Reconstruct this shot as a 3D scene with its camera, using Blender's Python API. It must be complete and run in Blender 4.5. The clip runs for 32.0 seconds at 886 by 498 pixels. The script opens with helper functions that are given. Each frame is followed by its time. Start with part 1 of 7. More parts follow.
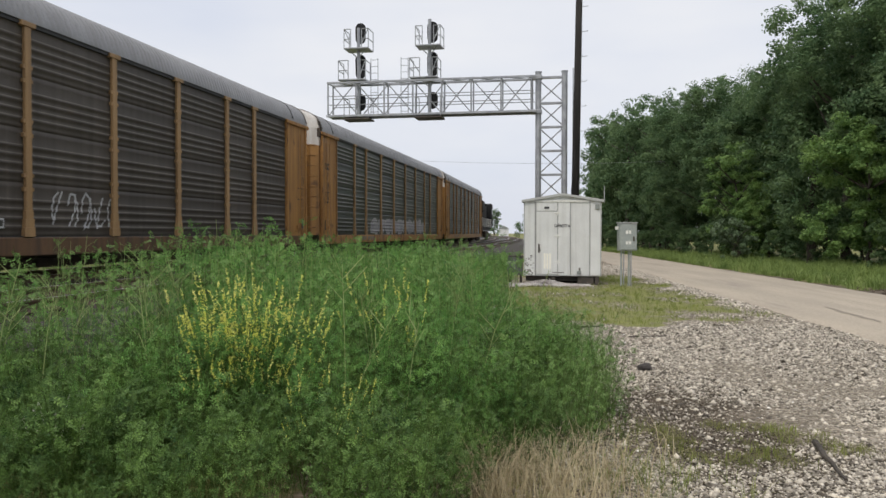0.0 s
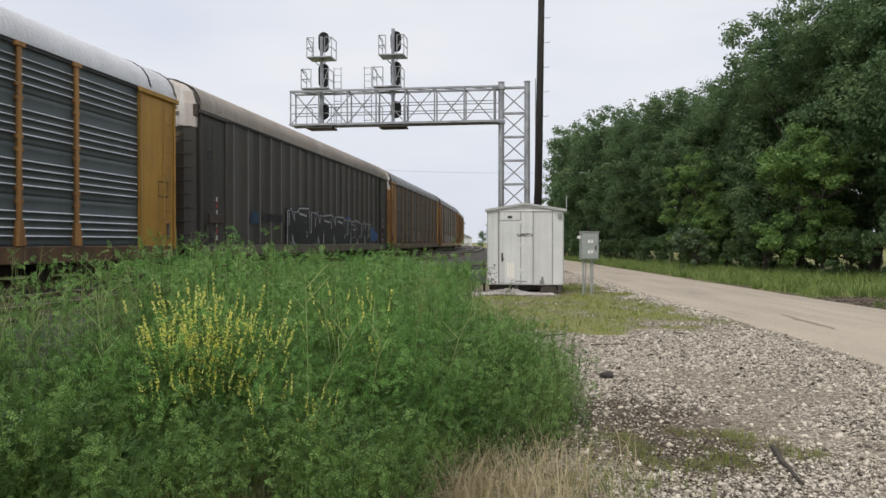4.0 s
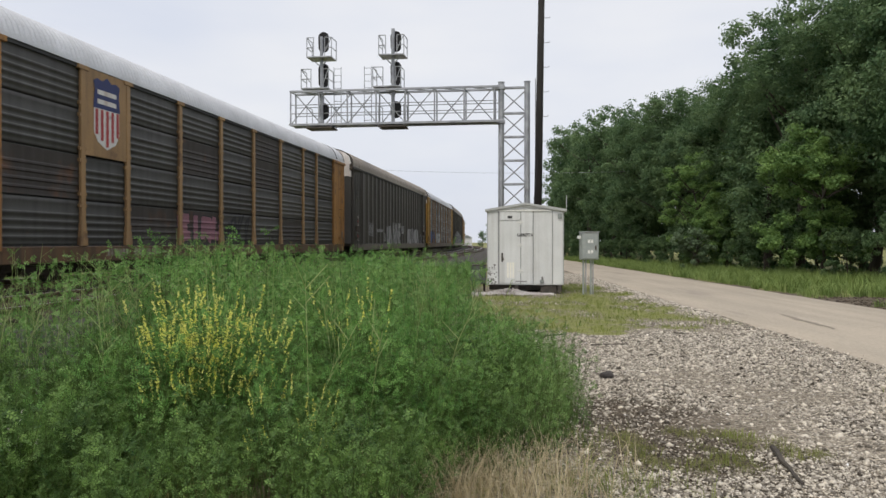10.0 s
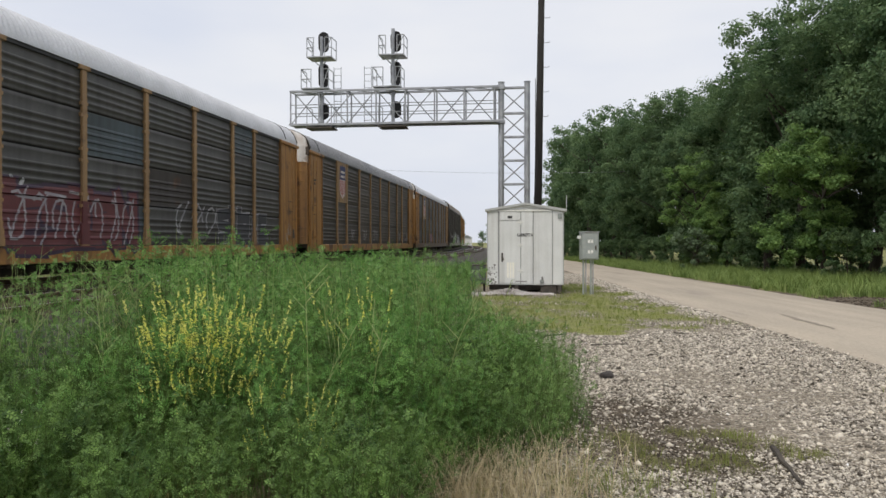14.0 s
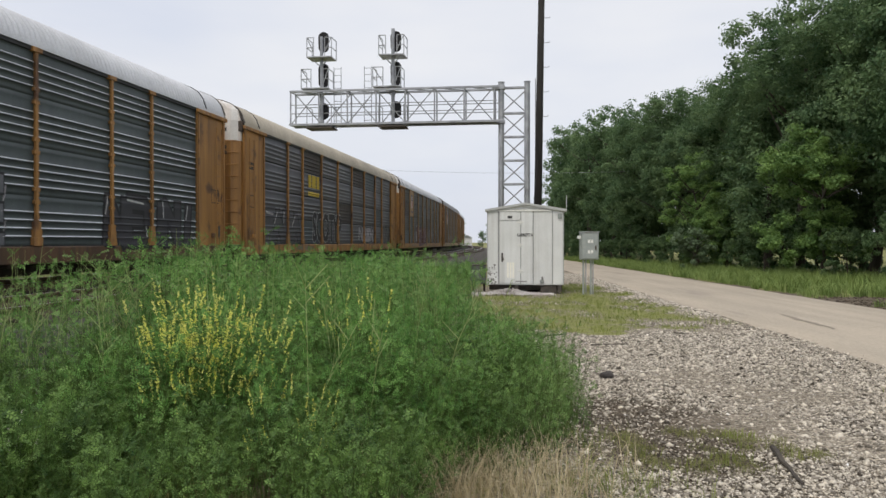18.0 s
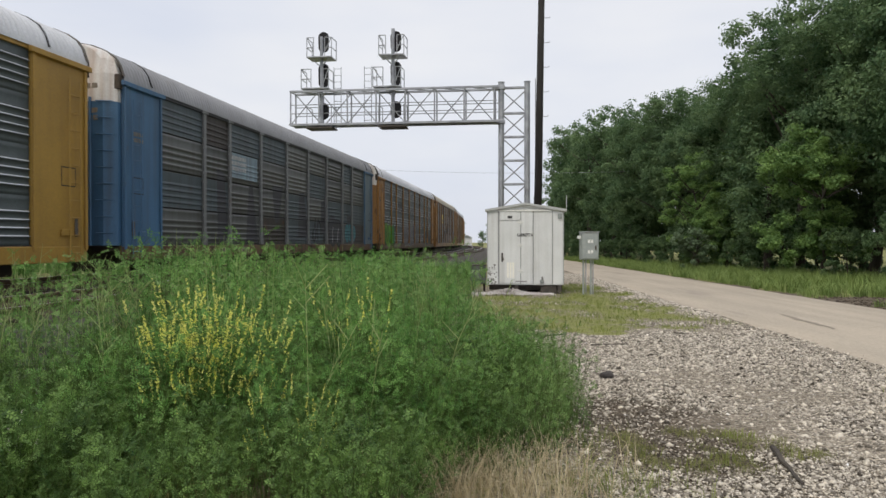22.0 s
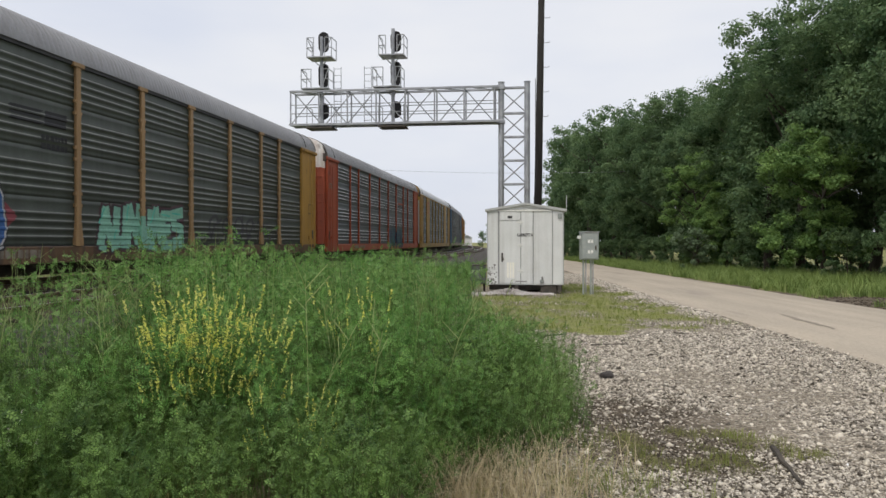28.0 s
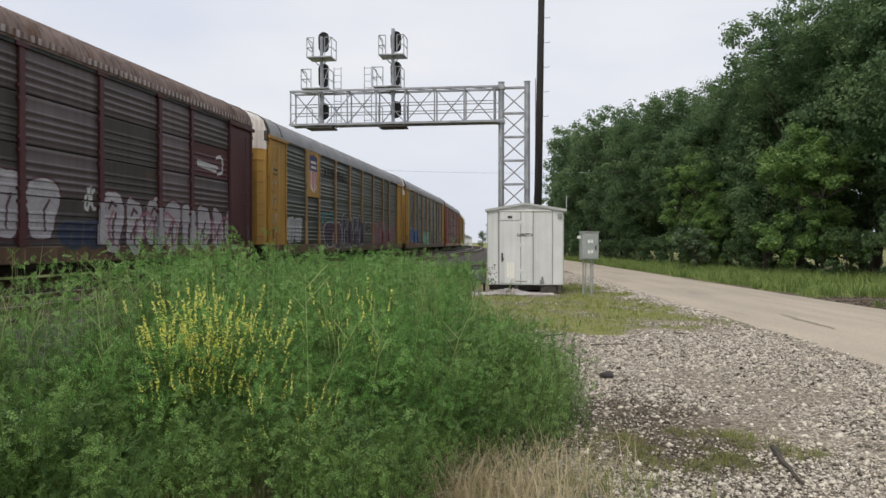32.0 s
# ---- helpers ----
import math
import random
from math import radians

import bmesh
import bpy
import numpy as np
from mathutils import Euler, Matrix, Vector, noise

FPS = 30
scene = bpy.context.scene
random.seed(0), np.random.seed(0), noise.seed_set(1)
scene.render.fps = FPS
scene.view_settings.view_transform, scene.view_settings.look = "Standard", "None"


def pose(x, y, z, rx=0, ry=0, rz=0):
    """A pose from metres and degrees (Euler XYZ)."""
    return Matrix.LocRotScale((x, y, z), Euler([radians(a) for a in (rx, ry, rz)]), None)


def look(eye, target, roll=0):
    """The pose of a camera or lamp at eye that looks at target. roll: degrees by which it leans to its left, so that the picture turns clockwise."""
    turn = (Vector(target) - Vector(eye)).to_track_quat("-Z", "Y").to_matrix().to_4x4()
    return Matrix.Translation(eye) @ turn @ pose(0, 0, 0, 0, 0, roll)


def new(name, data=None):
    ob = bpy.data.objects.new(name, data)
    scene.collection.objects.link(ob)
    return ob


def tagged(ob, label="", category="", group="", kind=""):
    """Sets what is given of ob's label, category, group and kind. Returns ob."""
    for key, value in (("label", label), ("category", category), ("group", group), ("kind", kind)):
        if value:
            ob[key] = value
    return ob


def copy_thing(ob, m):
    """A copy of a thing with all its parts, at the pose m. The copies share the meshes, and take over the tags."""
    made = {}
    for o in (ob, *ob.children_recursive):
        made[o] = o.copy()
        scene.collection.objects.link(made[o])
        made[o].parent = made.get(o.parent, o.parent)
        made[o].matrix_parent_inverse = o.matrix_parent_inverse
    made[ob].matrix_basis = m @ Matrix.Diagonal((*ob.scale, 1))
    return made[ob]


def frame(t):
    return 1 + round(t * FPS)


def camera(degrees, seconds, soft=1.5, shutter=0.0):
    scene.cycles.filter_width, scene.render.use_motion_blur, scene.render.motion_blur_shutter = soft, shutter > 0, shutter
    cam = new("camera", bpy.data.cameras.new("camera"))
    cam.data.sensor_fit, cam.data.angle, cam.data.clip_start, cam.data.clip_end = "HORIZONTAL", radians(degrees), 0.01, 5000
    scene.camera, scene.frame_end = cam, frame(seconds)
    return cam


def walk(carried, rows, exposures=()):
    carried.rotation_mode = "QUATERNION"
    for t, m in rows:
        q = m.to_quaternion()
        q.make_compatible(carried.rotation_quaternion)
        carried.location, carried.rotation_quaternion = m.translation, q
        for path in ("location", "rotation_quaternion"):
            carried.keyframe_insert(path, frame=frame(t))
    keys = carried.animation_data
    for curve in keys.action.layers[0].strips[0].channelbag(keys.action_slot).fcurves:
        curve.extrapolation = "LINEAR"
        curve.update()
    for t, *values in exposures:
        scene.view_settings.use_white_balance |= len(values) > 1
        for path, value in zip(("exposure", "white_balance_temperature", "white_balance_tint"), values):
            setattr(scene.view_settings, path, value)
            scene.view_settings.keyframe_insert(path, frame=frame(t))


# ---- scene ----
import functools

EYE = (0.0, 0.0, 1.6)
cam = camera(58.5, 32.0, soft=1.5, shutter=0.1)


def view(yaw, pitch, roll=0.0):
    """Camera pose at the eye: yaw to the left, pitch up, roll, in degrees."""
    turn = Euler((radians(90 + pitch), 0, radians(yaw))).to_matrix().to_4x4()
    return Matrix.Translation(EYE) @ turn @ pose(0, 0, 0, 0, 0, roll)


walk(cam, [
    (0.0, view(2.637, -1.159, 0.04)), (0.5, view(2.44, -0.938, 0.06)), (1.0, view(2.394, -0.196, 0.09)),
    (1.5, view(3.343, 0.658, -0.02)), (2.0, view(4.813, 0.158, -0.07)), (2.5, view(4.541, -0.177, -0.2)),
    (3.0, view(0.47, -1.287, -0.5)), (3.5, view(0.0, -0.49, 0.0)), (5.5, view(0.0, -0.49, 0.0)), (32.0, view(0.0, -0.49, 0.0)),
])

# overcast daylight
world = bpy.data.worlds.new("overcast_sky")
scene.world = world
world.use_nodes = True
wn, wl = world.node_tree.nodes, world.node_tree.links
sky = wn.new("ShaderNodeTexSky")
sky.sky_type, sky.sun_disc = "NISHITA", False
sky.sun_elevation, sky.sun_rotation = radians(55), radians(208)
sky.dust_density = 3.0
dim = wn.new("ShaderNodeVectorMath")
dim.operation = "SCALE"
dim.inputs["Scale"].default_value = 0.1
wl.new(sky.outputs[0], dim.inputs[0])
coord = wn.new("ShaderNodeTexCoord")
stretch = wn.new("ShaderNodeMapping")
stretch.inputs["Scale"].default_value = (1.0, 1.0, 3.0)
wl.new(coord.outputs["Generated"], stretch.inputs[0])
cloud = wn.new("ShaderNodeTexNoise")
cloud.inputs["Scale"].default_value, cloud.inputs["Detail"].default_value = 2.2, 4
wl.new(stretch.outputs[0], cloud.inputs["Vector"])
tone = wn.new("ShaderNodeValToRGB")
tone.color_ramp.elements[0].position, tone.color_ramp.elements[0].color = 0.34, (0.76, 0.80, 0.905, 1)
tone.color_ramp.elements[1].position, tone.color_ramp.elements[1].color = 0.66, (0.925, 0.93, 0.96, 1)
wl.new(cloud.outputs["Fac"], tone.inputs[0])
veil = wn.new("ShaderNodeMixRGB")
veil.inputs[0].default_value = 0.88
wl.new(dim.outputs[0], veil.inputs[1])
wl.new(tone.outputs[0], veil.inputs[2])
wl.new(veil.outputs[0], wn["Background"].inputs[0])
wn["Background"].inputs[1].default_value = 1.0

sun = new("sun", bpy.data.lights.new("sun", "SUN"))
sun.data.energy, sun.data.angle, sun.data.color = 1.7, radians(28), (1.0, 0.93, 0.82)
sun.matrix_basis = look((-14, -26, 42), (0, 0, 0))


# ---- materials ----
def surf(name, c1, c2, scale=2.0, rough=0.65, metal=0.0, grain=40.0, grain_mix=0.25, bump=0.15, streak=None, spot=None, vary=0.0, stretch=(1, 1, 1)):
    """Two-scale painted or natural surface. streak: (colour, amount) of vertical run-off; spot: (colour, scale, threshold) of stains; vary: brightness change from object to object."""
    m = bpy.data.materials.new(name)
    m.use_nodes = True
    n, l = m.node_tree.nodes, m.node_tree.links
    b = n["Principled BSDF"]
    tc = n.new("ShaderNodeTexCoord")
    inf = n.new("ShaderNodeObjectInfo")
    far = n.new("ShaderNodeVectorMath")
    far.operation = "MULTIPLY_ADD"
    far.inputs[1].default_value = stretch
    l.new(tc.outputs["Object"], far.inputs[0])
    jump = n.new("ShaderNodeMath")
    jump.operation = "MULTIPLY"
    jump.inputs[1].default_value = 37.0
    l.new(inf.outputs["Random"], jump.inputs[0])
    l.new(jump.outputs[0], far.inputs[2])

    def tex(sc, detail=5, src=far):
        t = n.new("ShaderNodeTexNoise")
        t.inputs["Scale"].default_value, t.inputs["Detail"].default_value = sc, detail
        l.new(src.outputs[0], t.inputs["Vector"])
        return t

    def mix(fac, a, c, kind="MIX"):
        x = n.new("ShaderNodeMixRGB")
        x.blend_type = kind
        for i, v in enumerate((fac, a, c)):
            if isinstance(v, (int, float)):
                x.inputs[i].default_value = v
            elif isinstance(v, tuple):
                x.inputs[i].default_value = (*v, 1)
            else:
                l.new(v, x.inputs[i])
        return x.outputs[0]

    def ramp(src, lo, hi):
        r = n.new("ShaderNodeMapRange")
        r.inputs[1].default_value, r.inputs[2].default_value = lo, hi
        l.new(src, r.inputs[0])
        return r.outputs[0]

    big, fine = tex(scale), tex(grain, 3)
    col = mix(ramp(big.outputs["Fac"], 0.32, 0.68), c1, c2)
    shade = ramp(fine.outputs["Fac"], 0.25, 0.75)
    col = mix(grain_mix, col, mix(1.0, col, mix(shade, (0.35, 0.35, 0.35), (1.5, 1.5, 1.5)), "MULTIPLY"))
    if spot:
        s = tex(spot[1], 6)
        col = mix(ramp(s.outputs["Fac"], spot[2], spot[2] + 0.12), col, spot[0])
    if streak:
        run = n.new("ShaderNodeVectorMath")
        run.operation = "MULTIPLY"
        run.inputs[1].default_value = (5, 5, 0.25)
        l.new(far.outputs[0], run.inputs[0])
        s = tex(1.0, 5, run)
        amt = n.new("ShaderNodeMath")
        amt.operation = "MULTIPLY"
        amt.inputs[1].default_value = streak[1]
        l.new(ramp(s.outputs["Fac"], 0.42, 0.7), amt.inputs[0])
        col = mix(amt.outputs[0], col, streak[0])
    if vary:
        hv = n.new("ShaderNodeHueSaturation")
        l.new(col, hv.inputs["Color"])
        v = n.new("ShaderNodeMapRange")
        v.inputs[3].default_value, v.inputs[4].default_value = 1 - vary, 1 + vary
        l.new(inf.outputs["Random"], v.inputs[0])
        l.new(v.outputs[0], hv.inputs["Value"])
        col = hv.outputs[0]
    l.new(col, b.inputs["Base Color"])
    r = n.new("ShaderNodeMapRange")
    r.inputs[3].default_value, r.inputs[4].default_value = max(0.05, rough - 0.12), min(1, rough + 0.12)
    l.new(fine.outputs["Fac"], r.inputs[0])
    l.new(r.outputs[0], b.inputs["Roughness"])
    b.inputs["Metallic"].default_value = metal
    if bump:
        bp = n.new("ShaderNodeBump")
        bp.inputs["Strength"].default_value, bp.inputs["Distance"].default_value = bump, 0.01
        l.new(fine.outputs["Fac"], bp.inputs["Height"])
        l.new(bp.outputs[0], b.inputs["Normal"])
    return m


def leafy(name, c1, c2, rough=0.55, shine=0.25, through_light=0.35, patch=1.6):
    """Leaves: colour changes from leaf to leaf, some light passes through."""
    m = bpy.data.materials.new(name)
    m.use_nodes = True
    n, l = m.node_tree.nodes, m.node_tree.links
    b = n["Principled BSDF"]
    g = n.new("ShaderNodeNewGeometry")
    tc = n.new("ShaderNodeTexCoord")
    t = n.new("ShaderNodeTexNoise")
    t.inputs["Scale"].default_value, t.inputs["Detail"].default_value = patch, 3
    l.new(tc.outputs["Object"], t.inputs["Vector"])
    wide = n.new("ShaderNodeMapRange")
    wide.inputs[1].default_value, wide.inputs[2].default_value = 0.34, 0.66
    l.new(t.outputs["Fac"], wide.inputs[0])
    add = n.new("ShaderNodeMath")
    add.operation = "MULTIPLY_ADD"
    add.inputs[1].default_value = 0.6
    l.new(g.outputs["Random Per Island"], add.inputs[0])
    l.new(wide.outputs[0], add.inputs[2])
    r = n.new("ShaderNodeMapRange")
    r.inputs[1].default_value, r.inputs[2].default_value = 0.1, 1.5
    l.new(add.outputs[0], r.inputs[0])
    x = n.new("ShaderNodeMixRGB")
    x.inputs[1].default_value, x.inputs[2].default_value = (*c1, 1), (*c2, 1)
    l.new(r.outputs[0], x.inputs[0])
    l.new(x.outputs[0], b.inputs["Base Color"])
    b.inputs["Roughness"].default_value = rough
    b.inputs["Specular IOR Level"].default_value = shine
    tr = n.new("ShaderNodeBsdfTranslucent")
    l.new(x.outputs[0], tr.inputs["Color"])
    ms = n.new("ShaderNodeMixShader")
    ms.inputs[0].default_value = through_light
    l.new(b.outputs[0], ms.inputs[1])
    l.new(tr.outputs[0], ms.inputs[2])
    l.new(ms.outputs[0], n["Material Output"].inputs["Surface"])
    return m


def pebbles(name):
    """Crushed stone: each piece has its own tone, from dark brown to near white."""
    m = bpy.data.materials.new(name)
    m.use_nodes = True
    n, l = m.node_tree.nodes, m.node_tree.links
    b = n["Principled BSDF"]
    g = n.new("ShaderNodeNewGeometry")
    r = n.new("ShaderNodeValToRGB")
    for p, c in ((0.0, (0.040, 0.030, 0.020)), (0.42, (0.088, 0.066, 0.043)), (0.70, (0.205, 0.165, 0.120)), (0.90, (0.40, 0.347, 0.272)), (1.0, (0.75, 0.68, 0.57))):
        e = r.color_ramp.elements.new(p) if p not in (0.0, 1.0) else r.color_ramp.elements[int(p)]
        e.position, e.color = p, (*c, 1)
    l.new(g.outputs["Random Per Island"], r.inputs[0])
    tc = n.new("ShaderNodeTexCoord")
    t = n.new("ShaderNodeTexNoise")
    t.inputs["Scale"].default_value = 60
    l.new(tc.outputs["Object"], t.inputs["Vector"])
    mx = n.new("ShaderNodeMixRGB")
    mx.blend_type, mx.inputs[0].default_value = "OVERLAY", 0.35
    l.new(r.outputs[0], mx.inputs[1])
    l.new(t.outputs["Fac"], mx.inputs[2])
    l.new(mx.outputs[0], b.inputs["Base Color"])
    b.inputs["Roughness"].default_value = 0.9
    bp = n.new("ShaderNodeBump")
    bp.inputs["Strength"].default_value, bp.inputs["Distance"].default_value = 0.5, 0.01
    l.new(t.outputs["Fac"], bp.inputs["Height"])
    l.new(bp.outputs[0], b.inputs["Normal"])
    return m


M = {}
M["pebbles"] = pebbles("crushed_stone")
M["steel_galv"] = surf("galvanised_steel", (0.42, 0.43, 0.45), (0.27, 0.28, 0.30), 2.2, 0.42, 0.45, 60, 0.25, spot=((0.12, 0.11, 0.10), 3.0, 0.66))
M["signal_black"] = surf("signal_black", (0.008, 0.008, 0.010), (0.014, 0.014, 0.016), 3, 0.85)
M["lens"] = surf("dark_lens", (0.02, 0.02, 0.025), (0.03, 0.03, 0.03), 3, 0.15)
M["shed_white"] = surf("shed_aluminium", (0.77, 0.78, 0.77), (0.68, 0.69, 0.68), 1.2, 0.5, 0.15, 30, 0.12, 0.05, streak=((0.40, 0.39, 0.36), 0.35))
M["shed_trim"] = surf("shed_trim", (0.50, 0.51, 0.50), (0.45, 0.45, 0.44), 2, 0.5, 0.2)
M["shed_dark"] = surf("shed_underframe", (0.05, 0.045, 0.04), (0.09, 0.075, 0.06), 4, 0.8)
M["grey_paint"] = surf("grey_cabinet_paint", (0.30, 0.32, 0.30), (0.24, 0.26, 0.25), 3, 0.5, 0.1)
M["label_white"] = surf("white_label", (0.80, 0.80, 0.76), (0.72, 0.72, 0.68), 5, 0.6)
# black for lettering and fittings; on the cars it also paints gap shade
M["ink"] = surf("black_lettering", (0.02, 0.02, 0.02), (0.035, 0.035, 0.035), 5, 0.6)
M["pole_wood"] = surf("creosoted_wood", (0.012, 0.011, 0.010), (0.026, 0.022, 0.019), 3, 0.85, 0, 30, 0.4, 0.4, stretch=(4, 4, 0.4))
M["rail_steel"] = surf("rail_steel", (0.16, 0.10, 0.07), (0.10, 0.07, 0.05), 4, 0.6, 0.3)
M["rail_top"] = surf("worn_rail_head", (0.55, 0.55, 0.56), (0.45, 0.45, 0.46), 4, 0.3, 0.8)
M["sleeper"] = surf("sleeper_wood", (0.06, 0.05, 0.04), (0.10, 0.085, 0.07), 5, 0.9)
M["ballast"] = surf("ballast_stone", (0.095, 0.085, 0.075), (0.045, 0.04, 0.035), 9, 0.95, 0, 24, 0.6, 1.0)
M["stone"] = surf("limestone_gravel", (0.60, 0.57, 0.55), (0.36, 0.32, 0.30), 1.7, 0.9, 0, 30, 0.4, 0.5)
M["rock"] = surf("dark_rock", (0.045, 0.04, 0.038), (0.08, 0.07, 0.065), 6, 0.9, 0, 30, 0.4, 0.6)
M["stone_dark"] = surf("dark_gravel", (0.055, 0.043, 0.03), (0.15, 0.118, 0.085), 2.2, 0.9, 0, 30, 0.4, 0.5)
M["road"] = surf("chip_seal_road", (0.465, 0.40, 0.315), (0.375, 0.325, 0.26), 1.6, 0.9, 0, 70, 0.35, 0.5, spot=((0.27, 0.235, 0.20), 1.1, 0.63), stretch=(1.0, 0.12, 1.0))
M["stem"] = leafy("stem_green", (0.055, 0.10, 0.026), (0.14, 0.20, 0.055))
M["weed_leaf"] = leafy("feathery_weed_leaf", (0.064, 0.190, 0.045), (0.295, 0.535, 0.138), through_light=0.42, patch=2.2)
M["clover_leaf"] = leafy("clover_leaf", (0.024, 0.070, 0.020), (0.235, 0.385, 0.10), through_light=0.26, patch=4.2)
M["flower_yellow"] = leafy("yellow_flower", (0.70, 0.71, 0.11), (0.90, 0.87, 0.32))
M["seed_leaf"] = leafy("seed_head_leaf", (0.085, 0.18, 0.045), (0.28, 0.45, 0.14))
M["stem_pale"] = leafy("pale_seed_stalk", (0.27, 0.36, 0.13), (0.50, 0.56, 0.26))
M["flower_white"] = leafy("white_flower", (0.52, 0.53, 0.42), (0.66, 0.66, 0.56))
M["dry_grass"] = leafy("dry_grass", (0.44, 0.36, 0.22), (0.64, 0.56, 0.38))
M["grass"] = leafy("green_grass", (0.13, 0.19, 0.04), (0.33, 0.36, 0.10))
M["turf"] = leafy("yellow_green_turf", (0.15, 0.17, 0.05), (0.29, 0.30, 0.11))
M["verge"] = leafy("verge_grass", (0.125, 0.195, 0.052), (0.31, 0.40, 0.13))
M["tree_leaf"] = leafy("tree_leaf", (0.060, 0.124, 0.057), (0.20, 0.29, 0.13), through_light=0.42, patch=0.9)
M["tree_leaf_bright"] = leafy("bright_tree_leaf", (0.085, 0.17, 0.05), (0.25, 0.38, 0.115))
M["shrub_grey"] = leafy("grey_green_leaf", (0.11, 0.17, 0.09), (0.19, 0.26, 0.15))
M["bark"] = surf("bark", (0.09, 0.075, 0.06), (0.05, 0.042, 0.035), 4, 0.95, 0, 25, 0.5, 0.8)


# ---- mesh helpers ----
def bar(bm, p, q, r, sides=6, r2=None):
    """A rod from p to q."""
    p, q = Vector(p), Vector(q)
    d = q - p
    if d.length < 1e-6:
        return
    turn = d.to_track_quat("Z", "Y").to_matrix().to_4x4()
    bmesh.ops.create_cone(bm, cap_ends=True, segments=sides, radius1=r, radius2=r if r2 is None else r2, depth=d.length,
                          matrix=Matrix.Translation((p + q) / 2) @ turn)


def box(bm, x0, x1, y0, y1, z0, z1, bevel=0.0, m=None):
    r = bmesh.ops.create_cube(bm, size=1.0)
    vs = r["verts"]
    bmesh.ops.scale(bm, vec=(x1 - x0, y1 - y0, z1 - z0), verts=vs)
    bmesh.ops.translate(bm, vec=((x0 + x1) / 2, (y0 + y1) / 2, (z0 + z1) / 2), verts=vs)
    if bevel:
        es = list({e for v in vs for e in v.link_edges})
        r = bmesh.ops.bevel(bm, geom=es, offset=bevel, segments=1, affect="EDGES")
        vs = r["verts"]
    if m is not None:
        bmesh.ops.transform(bm, matrix=m, verts=list({v for v in vs if v.is_valid}))


def part(name, bm, material, parent=None, label="", smooth=False):
    """Links a bmesh as one mesh object under a thing or part."""
    me = bpy.data.meshes.new(name)
    bm.to_mesh(me)
    bm.free()
    for k in material if isinstance(material, (list, tuple)) else [material]:
        me.materials.append(k)
    if smooth:
        me.shade_smooth()
    ob = new(name, me)
    ob.parent = parent
    if label:
        tagged(ob, label)
    return ob


def meshed(name, verts, faces, material, parent=None, idx=None, smooth=False):
    """Links arrays of vertices and equal-sided faces as one mesh object."""
    me = bpy.data.meshes.new(name)
    verts, faces = np.asarray(verts, np.float32), np.asarray(faces, np.int32)
    k = faces.shape[1]
    me.vertices.add(len(verts))
    me.vertices.foreach_set("co", verts.ravel())
    me.loops.add(faces.size)
    me.loops.foreach_set("vertex_index", faces.ravel())
    me.polygons.add(len(faces))
    me.polygons.foreach_set("loop_start", np.arange(0, faces.size, k, dtype=np.int32))
    me.polygons.foreach_set("loop_total", np.full(len(faces), k, np.int32))
    for m in material if isinstance(material, (list, tuple)) else [material]:
        me.materials.append(m)
    if idx is not None:
        me.polygons.foreach_set("material_index", np.asarray(idx, np.int32))
    me.update(calc_edges=True)
    if smooth:
        me.shade_smooth()
    ob = new(name, me)
    ob.parent = parent
    return ob


def thing(name, m, label, category, group="", kind=""):
    """An empty at a thing's base."""
    ob = new(name)
    ob.empty_display_size = 0.2
    ob.matrix_basis = m
    return tagged(ob, label, category, group, kind)


def again(ob, m):
    """A further object on the same mesh, beside ob, moved by m."""
    o = ob.copy()
    scene.collection.objects.link(o)
    o.matrix_basis = m
    return o


# ---- the railway line ----
HEAD0, BEND0, RADIUS = radians(7.9), 36.0, 1050.0
RAIL_Z = 0.72


def line(s, off=0.0):
    """Place and heading on the train's track: s metres on, off metres to the right."""
    h = HEAD0
    d, r = Vector((math.sin(h), math.cos(h), 0)), Vector((math.cos(h), -math.sin(h), 0))
    p = Vector((-12.11, 0, 0))
    if s <= BEND0:
        p = p + d * s
    else:
        a = (s - BEND0) / RADIUS
        p = p + d * (BEND0 + RADIUS * math.sin(a)) - r * RADIUS * (1 - math.cos(a))
        h -= a
    return p + Vector((math.cos(h), -math.sin(h), 0)) * off, h


def swept(name, profile, s_list, off, material, parent=None, closed=False, smooth=False):
    """A profile of (right, z) points swept along the line."""
    vs, fs, k = [], [], len(profile)
    for s in s_list:
        for a, z in profile:
            p, h = line(s, off + a)
            vs.append((p.x, p.y, z))
    for i in range(len(s_list) - 1):
        for j in range(k if closed else k - 1):
            a, b = i * k + j, i * k + (j + 1) % k
            fs.append((a, b, b + k, a + k))
    return meshed(name, vs, fs, material, parent, smooth=smooth)


STATIONS = [-420, -200, -100, -50, -20, 0, 20, 36] + list(range(50, 300, 12)) + list(range(300, 620, 20))


